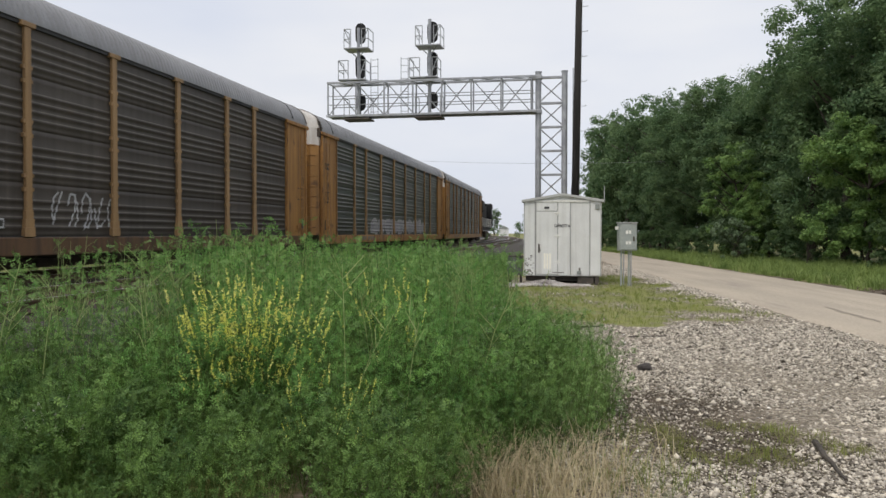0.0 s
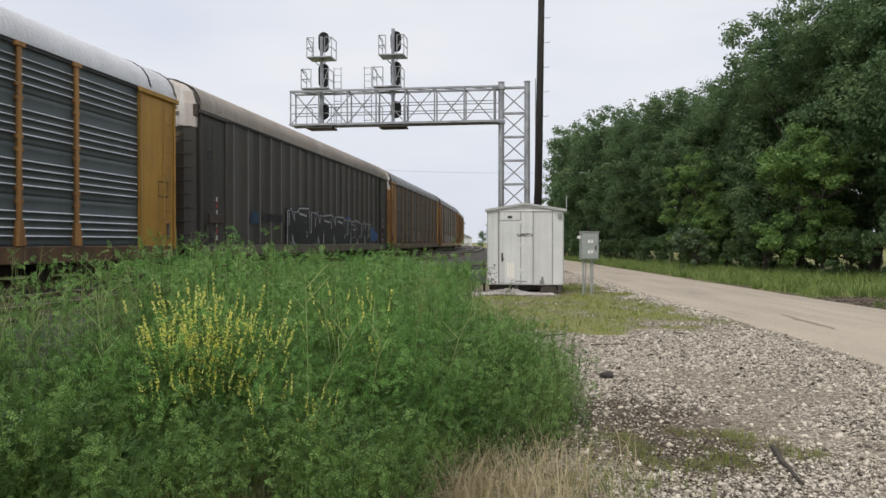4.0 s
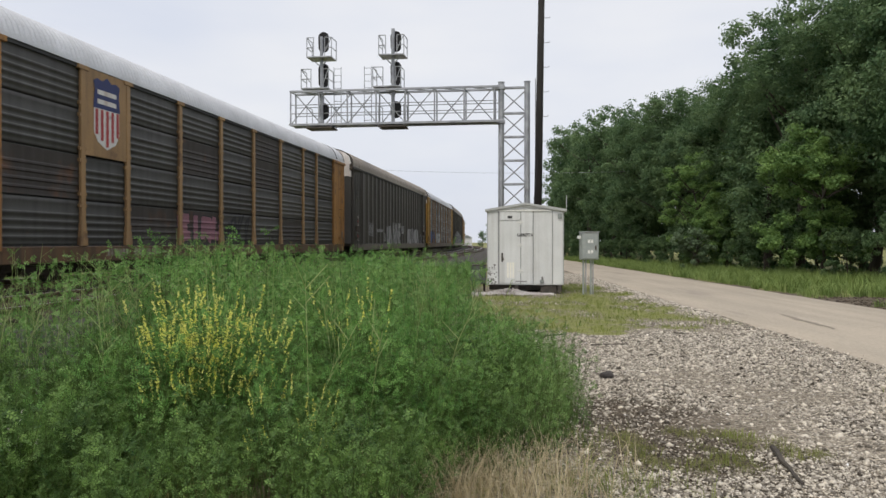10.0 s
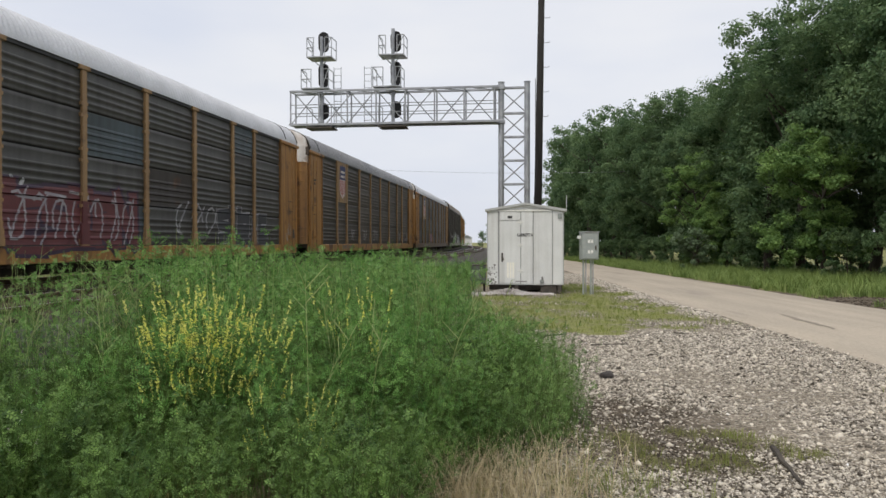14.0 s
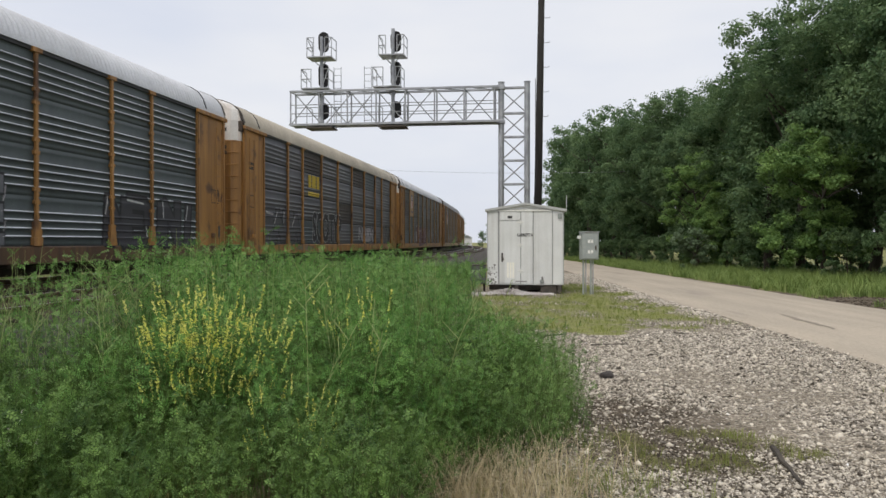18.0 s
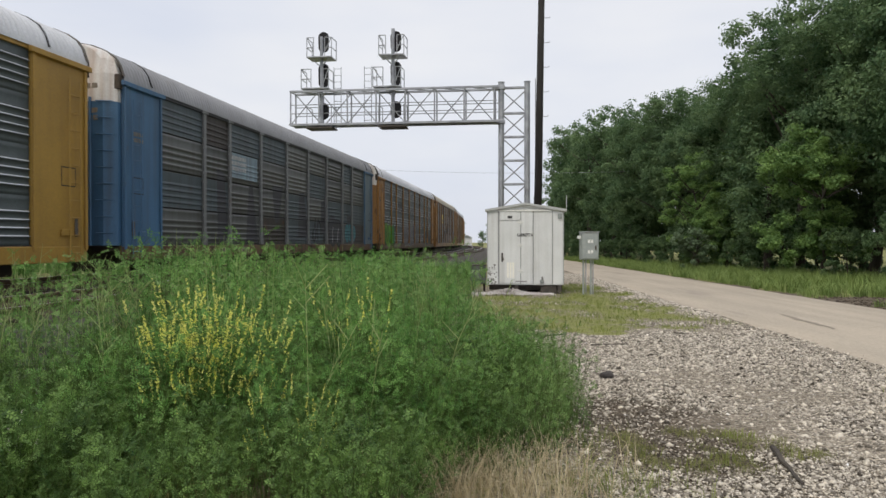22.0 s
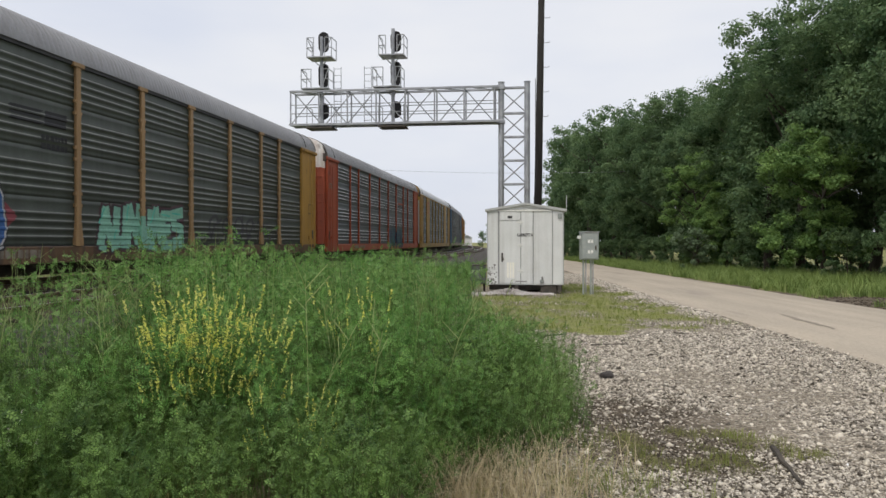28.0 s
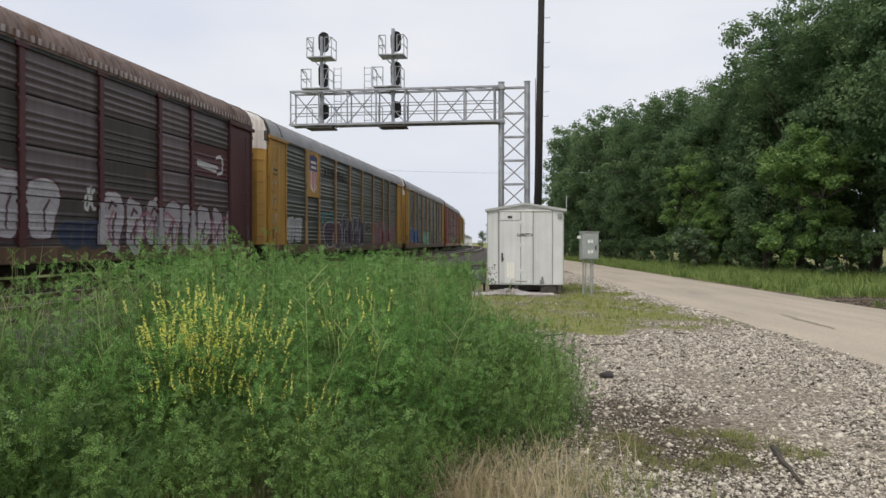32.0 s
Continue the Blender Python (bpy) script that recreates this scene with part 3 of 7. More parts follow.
# ---- utility pole ----
def utility_pole():
    t = thing("utility_pole", pose(3.44, 29.0, 0), "tall dark creosoted wooden utility pole with step pegs", "utility pole")
    bm = bmesh.new()
    bmesh.ops.create_cone(bm, cap_ends=True, segments=14, radius1=0.155, radius2=0.105, depth=14.0, matrix=Matrix.Translation((0.10, 0, 6.8)) @ pose(0, 0, 0, 0, 0.9, 0))
    part("shaft", bm, M["pole_wood"], t, smooth=True)
    for i in range(11):
        z = 2.6 + i * 0.9
        x = 0.10 + (z - 6.8) * 0.0157
        bm = bmesh.new()
        bar(bm, (x + 0.1, 0, z), (x + 0.32, 0, z + 0.01), 0.011, 5)
        bar(bm, (x + 0.32, 0, z + 0.01), (x + 0.32, 0, z + 0.05), 0.011, 5)
        part("step_peg", bm, M["steel_galv"], t)
    bm = bmesh.new()
    bar(bm, (-0.13, -0.05, 0), (-0.10, -0.05, 3.2), 0.02, 6)
    bar(bm, (-0.10, -0.05, 3.2), (0.02, -0.12, 4.6), 0.02, 6)
    part("cable_riser", bm, M["ink"], t)
    return t


utility_pole()
# slack wire across the line
cu = bpy.data.curves.new("overhead_wire", "CURVE")
cu.dimensions, cu.bevel_depth = "3D", 0.009
sp = cu.splines.new("POLY")
pts = [(-14 + 30 * k / 24, 60 + 2 * k / 24, 7.05 + 1.8 * (k / 24 - 0.62) ** 2 - 0.1) for k in range(25)]
sp.points.add(24)
for p, q in zip(sp.points, pts):
    p.co = (*q, 1)
cu.materials.append(M["steel_galv"])
tagged(new("overhead_wire", cu), "thin slack overhead wire crossing above the tracks", "wire")


# ---- signal gantry ----
def signal_gantry():
    perp = 90 + math.degrees(HEAD0) - math.degrees(HEAD0) * 2  # faces along the line
    t = thing("signal_gantry", pose(3.16, 43.0, 0.0, 0, 0, 180 - 7.9), "galvanised steel cantilever signal bridge with two signal masts over the tracks", "signal gantry")
    # local x runs left across the tracks, y towards the camera
    top, low, dep = 9.98, 8.13, 0.45
    steel = M["steel_galv"]
    for x in (0.0, -1.40):
        bm = bmesh.new()
        bar(bm, (x, 0, 0.3), (x, 0, 10.25), 0.16, 14)
        bar(bm, (x, 0, 10.25), (x, 0, 10.29), 0.19, 14)
        part("column", bm, steel, t, smooth=False)
        bm = bmesh.new()
        box(bm, x - 0.45, x + 0.45, -0.45, 0.45, 0.0, 0.3, 0.03)
        part("footing", bm, M["ballast"], t)
    # lattice of the column
    z = 0.9
    k = 0
    while z < 9.6:
        h = 1.28
        bm = bmesh.new()
        box(bm, -1.4, 0, -0.10, 0.10, z - 0.06, z + 0.06, 0.01)
        part("rung", bm, steel, t)
        bm = bmesh.new()
        bar(bm, (0, 0.06, z), (-1.4, 0.06, min(z + h, 10.1)), 0.035, 5)
        part("brace", bm, steel, t)
        bm = bmesh.new()
        bar(bm, (-1.4, -0.06, z), (0, -0.06, min(z + h, 10.1)), 0.035, 5)
        part("brace", bm, steel, t)
        z += h
        k += 1
    bm = bmesh.new()
    box(bm, -1.4, 0, -0.10, 0.10, 9.9, 10.02, 0.01)
    part("rung", bm, steel, t)
    bm = bmesh.new()
    bar(bm, (-1.85, 0.1, 2.5), (-1.85, 0.1, 10.4), 0.03, 6)
    part("conduit", bm, steel, t)
    # cantilever truss
    length = 11.75
    for y in (-dep, dep):
        for z in (low, top):
            bm = bmesh.new()
            box(bm, 0.1, length, y - 0.06, y + 0.06, z - 0.06, z + 0.06, 0.01)
            part("chord", bm, steel, t)
    n = 7
    xs = [0.35 + (length - 0.4) * i / n for i in range(n + 1)]
    for i, x in enumerate(xs):
        for y in (-dep, dep):
            bm = bmesh.new()
            bar(bm, (x, y, low), (x, y, top), 0.045, 6)
            part("upright", bm, steel, t)
        for z in (low, top):
            bm = bmesh.new()
            bar(bm, (x, -dep, z), (x, dep, z), 0.04, 5)
            part("cross_tie", bm, steel, t)
        if i < n:
            for y in (-dep, dep):
                flip = (i + (y > 0)) % 2
                bm = bmesh.new()
                bar(bm, (x, y, top if flip else low), (xs[i + 1], y, low if flip else top), 0.032, 5)
                part("diagonal", bm, steel, t)
            for z in (low, top):
                bm = bmesh.new()
                bar(bm, (x, -dep, z), (xs[i + 1], dep, z), 0.025, 5)
                part("plan_brace", bm, steel, t)
    # walkway inside the truss, with hand rails
    bm = bmesh.new()
    box(bm, 0.1, length + 0.1, -dep + 0.08, dep - 0.08, low + 0.02, low + 0.07)
    part("walkway", bm, M["grey_paint"], t, "dark grating walkway")
    for z in (low + 0.62, low + 1.1):
        for y in (-dep, dep):
            bm = bmesh.new()
            bar(bm, (0.2, y, z), (length, y, z), 0.025, 5)
            part("hand_rail", bm, steel, t)
    for z in (low, top):
        bm = bmesh.new()
        box(bm, -0.2, 0.42, -0.2, 0.2, z - 0.12, z + 0.12, 0.03)
        part("clamp", bm, steel, t)
    # signal masts
    for sx, rung in ((10.05, -1), (5.98, 1)):
        mast = part("mast", tube([(sx, 0, low - 0.2), (sx, 0, 13.1 if rung < 0 else 13.4)], 0.10), steel, t)
        for z, h in ((12.82 if rung < 0 else 12.72, 0.58), (10.95, 0.68), (8.95, 0.47)):
            bm = bmesh.new()
            hx = sx - 0.07 if rung < 0 else sx - 0.13
            stadium(bm, hx, -0.12, z, 0.30, h, 0.06)
            head = part("backplate", bm, M["signal_black"], t, "black oval signal backplate")
            for k in ((0.27, 0.0, -0.27) if h > 0.55 else (0.18, -0.18)):
                bm = bmesh.new()
                bar(bm, (hx, -0.1, z + k), (hx, -0.42, z + k), 0.115, 12)
                part("lamp_hood", bm, M["signal_black"], head)
                bm = bmesh.new()
                bar(bm, (hx, -0.425, z + k), (hx, -0.43, z + k), 0.10, 12)
                part("lens", bm, M["lens"], head)
        # platforms with cage rails
        for z, wd in ((11.83, 0.70), (10.10, 0.78)):
            off = 0.0 if z > 11 else 0.25
            bm = bmesh.new()
            box(bm, sx - wd + off, sx + wd + off, -0.55, 0.55, z, z + 0.07, 0.01)
            part("platform", bm, steel, t)
            bm = bmesh.new()
            bar(bm, (sx - 0.5, 0.4, z), (sx, 0, z - 0.45), 0.03, 5)
            bar(bm, (sx + 0.5, 0.4, z), (sx, 0, z - 0.45), 0.03, 5)
            part("bracket", bm, steel, t)
            for ex in (-wd + off, wd + off):
                rods = [((sx + ex, y, z), (sx + ex, y, z + 1.1)) for y in (-0.5, 0.5)] + [((sx + ex * 0.45, 0.5, z), (sx + ex * 0.45, 0.5, z + 1.1))]
                for zz in (0.55, 1.1):
                    rods += [((sx + ex, -0.5, z + zz), (sx + ex, 0.5, z + zz)), ((sx + ex, 0.5, z + zz), (sx + ex * 0.45, 0.5, z + zz))]
                rods.append(((sx + ex, 0.5, z + 1.1), (sx + ex * 0.45, 0.5, z + 0.3)))
                for p, q in rods:
                    part("cage_rail", tube([p, q], 0.026, 5), steel, t)
        bm = bmesh.new()
        box(bm, sx - 0.75, sx + 0.75, -0.6, 0.6, low - 0.22, low - 0.14, 0.01)
        part("lower_platform", bm, M["shed_dark"], t)
        for q in (-0.7, 0.7):
            for y in (-0.5, 0.5):
                part("cage_rail", tube([(sx + q, y, low - 0.15), (sx + q, y, low + 1.0)], 0.025, 5), steel, t)
            part("cage_rail", tube([(sx + q, -0.5, low + 1.0), (sx + q, 0.5, low + 1.0)], 0.025, 5), steel, t)
        # ladder
        lx = sx - 1.0 if rung < 0 else sx + 1.35
        z0, z1 = (low, 11.3)
        bm = bmesh.new()
        for q in (-0.2, 0.2):
            bar(bm, (lx + q, 0.3, z0), (lx + q, 0.3, z1), 0.022, 5)
        zz = z0 + 0.2
        while zz < z1:
            bar(bm, (lx - 0.2, 0.3, zz), (lx + 0.2, 0.3, zz), 0.014, 4)
            zz += 0.36
        part("ladder", bm, steel, t)


def tube(pts, r, sides=8):
    bm = bmesh.new()
    for p, q in zip(pts, pts[1:]):
        bar(bm, p, q, r, sides)
    return bm


def stadium(bm, x, y, z, rx, hz, thick):
    """An upright oval plate."""
    pts = []
    for i in range(20):
        a = 2 * math.pi * i / 20
        zz = math.sin(a) * rx + (hz - rx if math.sin(a) >= 0 else rx - hz)
        pts.append((x + math.cos(a) * rx, zz + z))
    f = [bm.verts.new((px, y, pz)) for px, pz in pts]
    g = [bm.verts.new((px, y - thick, pz)) for px, pz in pts]
    bm.faces.new(f), bm.faces.new(list(reversed(g)))
    for i in range(20):
        j = (i + 1) % 20
        bm.faces.new((f[i], g[i], g[j], f[j]))
    bmesh.ops.recalc_face_normals(bm, faces=bm.faces)


signal_gantry()


# ---- trees ----
def leaf_cloud(rng, centres, radii, per, size, flat=0.75, up=0.4):
    """Folded leaves, two triangles each, in clumps round the centres."""
    n = len(centres) * per
    c = np.repeat(centres, per, 0)
    r = np.repeat(radii, per)[:, None]
    d = rng.normal(size=(n, 3))
    d /= np.linalg.norm(d, axis=1)[:, None]
    p = c + d * r * (rng.random((n, 1)) ** 0.45) * np.array((1, 1, flat))
    nrm = d + rng.normal(size=(n, 3)) * 0.55 + np.array((0, 0, up))
    nrm /= np.linalg.norm(nrm, axis=1)[:, None]
    a = np.cross(nrm, rng.normal(size=(n, 3)))
    a /= np.linalg.norm(a, axis=1)[:, None]
    b = np.cross(nrm, a)
    s = size * rng.uniform(0.6, 1.25, (n, 1))
    v = np.stack([p - a * s, p + b * s * 0.58 + nrm * s * 0.12, p + a * s, p - b * s * 0.58 + nrm * s * 0.12], 1).reshape(-1, 3)
    f = np.arange(n * 4).reshape(-1, 4)
    return v, f


def limbs(rng, height, trunk_r, n_limb, spread, lean=0.0, low=0.3):
    """Trunk and limbs as tapered tubes; returns the bmesh and the limb tips."""
    bm = bmesh.new()
    pts = [Vector((lean * (i / 5) ** 2 + rng.normal(0, 0.08), rng.normal(0, 0.08), height * 0.72 * i / 5)) for i in range(6)]
    pts[0].z = -0.15
    for i in range(5):
        bar(bm, pts[i], pts[i + 1], trunk_r * (1 - 0.14 * i), 7, trunk_r * (1 - 0.14 * (i + 1)))
    tips = []
    for k in range(n_limb):
        z = height * rng.uniform(low, 0.7)
        i = min(4, int(z / (height * 0.72) * 5))
        base = pts[i].lerp(pts[i + 1], 0.5)
        a = rng.uniform(0, 2 * math.pi)
        ln = spread * rng.uniform(0.55, 1.0)
        mid = base + Vector((math.cos(a) * ln * 0.5, math.sin(a) * ln * 0.5, ln * 0.35))
        tip = base + Vector((math.cos(a) * ln, math.sin(a) * ln, ln * rng.uniform(0.5, 0.95)))
        bar(bm, base, mid, trunk_r * 0.38, 5, trunk_r * 0.26)
        bar(bm, mid, tip, trunk_r * 0.26, 5, trunk_r * 0.08)
        tips.append(tip)
    return bm, tips


def tree(seed, height, spread, leaf, material, name="tree", label="", crown_low=0.16, clumps=150, per=70, trunk_r=0.2):
    rng = np.random.default_rng(seed)
    t = thing(name, Matrix(), label, "tree" if name == "tree" else "bush")
    bm, tips = limbs(rng, height, trunk_r, 14, spread * 0.9, rng.normal(0, 0.3), 0.25)
    part("trunk", bm, M["bark"], t)
    # uneven lobes round the limb tips and over the whole crown
    lobes = [(np.array((rng.normal(0, spread * 0.32), rng.normal(0, spread * 0.32), height * rng.uniform(crown_low + 0.12, 0.86))), spread * rng.uniform(0.36, 0.6)) for _ in range(11)]
    lobes += [(np.array((0, 0, height * 0.88)), spread * 0.4)] + [(np.array(q), spread * 0.3) for q in tips[:8]]
    cs, rs = [], []
    while len(cs) < clumps:
        c, r = lobes[rng.integers(len(lobes))]
        d = rng.normal(size=3)
        d /= np.linalg.norm(d)
        q = c + d * r * rng.uniform(0.75, 1.08)
        dome = spread * (1.08 - 0.42 * max(0.0, (q[2] / height - 0.62) / 0.38))
        if height * crown_low < q[2] < height and math.hypot(q[0], q[1]) < dome:
            cs.append(q)
            rs.append(spread * rng.uniform(0.09, 0.18))
    v, f = leaf_cloud(rng, np.array(cs), np.array(rs), per, leaf)
    meshed("crown", v, f, material, t)
    return t


kinds = []
for k in range(7):
    near = k < 4
    kinds.append(tree(40 + k, 12.0, 3.6, 0.075 if near else 0.11, M["tree_leaf"], "tree", "tall broad-leaved tree with a dense dark green crown", 0.05, 600 if near else 340, 90 if near else 44, 0.2))
brights = [tree(60 + k, 7.0, 2.4, 0.07, M["tree_leaf_bright"], "tree", "young broad-leaved tree with lighter green leaves", 0.05, 190, 120, 0.1) for k in range(2)]
bushes = [tree(70 + k, 3.2, 1.9, 0.06, M["tree_leaf"], "bush", "dense dark green bush at the wood's edge", 0.0, 110, 110, 0.05) for k in range(2)]
rng = np.random.default_rng(11)
spots = []
for i in range(22):  # the wood's front row, second and third rows
    y = 24 + i * 4.3
    x = 21.3 - 0.155 * (y - 30) if y < 75 else 14.3 - 0.05 * (y - 75)
    x = max(x, 0.135 * y + 3.8)
    h = 15.2 if y < 42 else 12.5 if y < 66 else 14.2
    spots.append((x + rng.normal(0, 0.5), y + rng.normal(0, 0.6), h * rng.uniform(0.94, 1.03)))
    if i % 3 < 2:
        spots.append((x + 4.5 + rng.normal(0, 0.7), y + 2 + rng.normal(0, 0.8), h * rng.uniform(0.95, 1.03)))
spots.append((20.6, 48.0, 15.0))
used = set()
for i, (x, y, h) in enumerate(spots):
    k = int(rng.integers(4)) if y < 62 else 4 + int(rng.integers(3))
    m = pose(x, y, 0, 0, 0, float(rng.uniform(0, 360))) @ Matrix.Diagonal((h / 12 * 1.05, h / 12 * 1.05, h / 12, 1))
    o = kinds[k] if k not in used else copy_thing(kinds[k], m)
    if k not in used:
        used.add(k)
    o.matrix_basis = m
    tagged(o, group="trees of the roadside wood")
for i, (x, y, s) in enumerate(((15.5, 48.0, 1.0), (17.35, 36.3, 1.0), (16.6, 46.5, 0.72))):
    b = brights[i % 2] if i < 2 else copy_thing(brights[i % 2], Matrix())
    b.matrix_basis = pose(x, y, 0, 0, 0, 70 * i) @ Matrix.Diagonal((s * 1.15, s * 1.15, s, 1))
    tagged(b, group="young trees at the wood's edge")
for i in range(20):
    y = 26 + i * 2.9
    x = 18.6 - 0.13 * (y - 30)
    b = bushes[i % 2] if i < 2 else copy_thing(bushes[i % 2], Matrix())
    b.matrix_basis = pose(x + rng.normal(0, 0.6), y, 0, 0, 0, float(rng.uniform(0, 360))) @ Matrix.Scale(float(rng.uniform(0.55, 0.95)), 4)
    tagged(b, group="bushes at the wood's edge")
for i in range(16):  # undergrowth closing the wood behind
    y = 27 + i * 4.2
    b = copy_thing(bushes[i % 2], Matrix())
    b.matrix_basis = pose(22.8 - 0.13 * (y - 30) + rng.normal(0, 0.6), y, 0, 0, 0, float(rng.uniform(0, 360))) @ Matrix.Scale(float(rng.uniform(1.0, 1.35)), 4)
    tagged(b, group="bushes at the wood's edge")
grey = tree(90, 2.4, 1.3, 0.09, M["shrub_grey"], "bush", "grey-green flowering shrub at the wood's edge", 0.0, 70, 60, 0.04)
grey.matrix_basis = pose(14.0, 44.5, 0)
far = []
for i, (x, y, s) in enumerate(((10.2, 205, 0.40), (14, 212, 0.45), (17, 208, 0.45), (6, 320, 1.0), (20, 300, 1.0), (-2, 420, 1.0), (30, 420, 1.2))):
    o = copy_thing(kinds[4 + i % 3], Matrix())
    o.matrix_basis = pose(x, y, 0, 0, 0, 50 * i) @ Matrix.Scale(s, 4)
    tagged(o, group="distant trees")

# small white building far down the line
t = thing("trackside_building", pose(7.2, 235, 0), "small white building far down the line", "building")
bm = bmesh.new()
box(bm, -1.4, 1.4, 0, 4, 0, 2.9)
part("wall", bm, M["shed_white"], t)
bm = bmesh.new()
v = [bm.verts.new(p) for p in ((-1.6, -0.2, 2.9), (1.6, -0.2, 2.9), (0, -0.2, 3.8), (-1.6, 4.2, 2.9), (1.6, 4.2, 2.9), (0, 4.2, 3.8))]
for f in ((0, 1, 2), (5, 4, 3), (0, 3, 4, 1), (1, 4, 5, 2), (2, 5, 3, 0)):
    bm.faces.new([v[i] for i in f])
part("roof", bm, M["grey_paint"], t)


# ---- weeds, grasses ----
def blades(rng, n, pts, h, w, lean, mat_idx=0):
    """Bent grass blades: two quads each, from the root points."""
    p = pts[rng.integers(len(pts), size=n)] + rng.normal(size=(n, 3)) * np.array((0.05, 0.05, 0))
    a = rng.uniform(0, 2 * np.pi, n)
    d = np.stack([np.cos(a), np.sin(a), np.zeros(n)], 1)
    side = np.stack([-np.sin(a), np.cos(a), np.zeros(n)], 1)
    hh = h * rng.uniform(0.5, 1.2, (n, 1))
    k = lean * rng.uniform(0.2, 1.2, (n, 1))
    z = np.array((0, 0, 1.0))
    mid, tip = p + z * hh * 0.55 + d * hh * k * 0.3, p + z * hh * (1 - k * 0.25) + d * hh * k
    ww = w * rng.uniform(0.6, 1.2, (n, 1))
    v = np.stack([p - side * ww, p + side * ww, mid + side * ww * 0.7, mid - side * ww * 0.7, tip + side * ww * 0.12, tip - side * ww * 0.12], 1).reshape(-1, 3)
    b = np.arange(n)[:, None] * 6
    f = np.concatenate([b + np.array((0, 1, 2, 3)), b + np.array((3, 2, 4, 5))], 0)
    return v, f


def weed_plant(rng, height, stems, leaves, leaf, droop, flower=0.0, low=0.15, rise=0.9, slim=0.38):
    """One tall weed: thin stems with side twigs, small folded leaves, flower spikes. Returns vertices, quads and material indices."""
    V, F, I = [], [], []
    count = 0

    def add(v, f, i):
        nonlocal count
        V.append(v), F.append(f + count), I.append(np.full(len(f), i))
        count += len(v)

    def stick(p, q, r):
        d = q - p
        s = np.cross(d, (0.3, 0.5, 0.8))
        s /= np.linalg.norm(s) + 1e-9
        u = np.cross(d, s)
        u /= np.linalg.norm(u) + 1e-9
        ring = [s * r, u * r, -s * r - u * r]
        v = np.array([p + x for x in ring] + [q + x * 0.5 for x in ring])
        add(v, np.array([(0, 1, 4, 3), (1, 2, 5, 4), (2, 0, 3, 5)]), 0)

    def leaflets(n, p0, p1, rad, size, idx):
        t = rng.random((n, 1))
        p = p0 + (p1 - p0) * t + rng.normal(size=(n, 3)) * rad
        nrm = rng.normal(size=(n, 3)) + np.array((0, 0, rise))
        nrm /= np.linalg.norm(nrm, axis=1)[:, None]
        a = np.cross(nrm, rng.normal(size=(n, 3)))
        a /= np.linalg.norm(a, axis=1)[:, None]
        b = np.cross(nrm, a)
        s = size * rng.uniform(0.6, 1.3, (n, 1))
        v = np.stack([p - a * s, p + b * s * slim, p + a * s + nrm * s * 0.2, p - b * s * slim], 1).reshape(-1, 3)
        add(v, np.arange(n * 4).reshape(-1, 4), idx)

    def fronds(n, p0, p1, rad, size, idx):
        """Feathered sprays: seven leaflets set along a short rib, nearly in one plane."""
        m = max(1, n // 7)
        base = p0 + (p1 - p0) * rng.random((m, 1)) + rng.normal(size=(m, 3)) * rad * 0.6
        d = rng.normal(size=(m, 3)) + np.array((0, 0, 0.5))
        d /= np.linalg.norm(d, axis=1)[:, None]
        nrm = rng.normal(size=(m, 3)) * 0.6 + np.array((0, 0, rise))
        nrm -= d * (nrm * d).sum(1)[:, None]
        nrm /= np.linalg.norm(nrm, axis=1)[:, None]
        side = np.cross(nrm, d)
        out = []
        for k in range(7):
            sg = (1, -1)[k % 2] if k < 6 else 0.0
            s = size * rng.uniform(0.75, 1.2, (m, 1))
            p = base + d * size * (0.6 + 0.75 * k) + side * sg * s * 0.85
            a = side * sg + d * (0.55 if k < 6 else 1.0)
            a /= np.linalg.norm(a, axis=1)[:, None]
            b = np.cross(nrm, a)
            out.append(np.stack([p - a * s, p + b * s * slim, p + a * s + nrm * s * 0.15, p - b * s * slim], 1))
        v = np.stack(out, 1).reshape(-1, 3)
        add(v, np.arange(m * 28).reshape(-1, 4), idx)

    for _ in range(stems):
        a = rng.uniform(0, 2 * np.pi)
        sp = droop * rng.uniform(0.2, 1)
        h = height * rng.uniform(0.75, 1.05)
        base = np.array((rng.normal(0, 0.05), rng.normal(0, 0.05), -0.02))
        mid = base + np.array((np.cos(a) * sp * h * 0.4, np.sin(a) * sp * h * 0.4, h * 0.55))
        top = base + np.array((np.cos(a) * sp * h * 0.75, np.sin(a) * sp * h * 0.75, h))
        stick(base, mid, 0.0034)
        stick(mid, top, 0.0024)
        k = leaves // stems
        nt = 5
        for j in range(nt):
            u = low + (0.97 - low) * (j + rng.random()) / nt
            p = base + (mid - base) * (u / 0.55) if u < 0.55 else mid + (top - mid) * ((u - 0.55) / 0.45)
            b2 = rng.uniform(0, 2 * np.pi)
            ln = 0.22 * h * (1.1 - u) + 0.06
            q = p + np.array((np.cos(b2) * ln, np.sin(b2) * ln, ln * 0.8))
            stick(p, q, 0.0016)
            fronds(int(k / nt * 0.8) + 7, p, q, 0.03 + 0.02 * (1 - u), leaf, 1)
            if flower and rng.random() < flower:
                leaflets(22, q, q + np.array((np.cos(b2) * 0.05, np.sin(b2) * 0.05, 0.14)), 0.004, 0.0115, 2)
        fronds(max(7, int(k * 0.25)), mid, top, 0.025, leaf * 0.85, 1)
        if flower:
            leaflets(28, top, top + np.array((np.cos(a) * 0.05, np.sin(a) * 0.05, 0.18)), 0.004, 0.0115, 2)
    return np.concatenate(V), np.concatenate(F), np.concatenate(I)


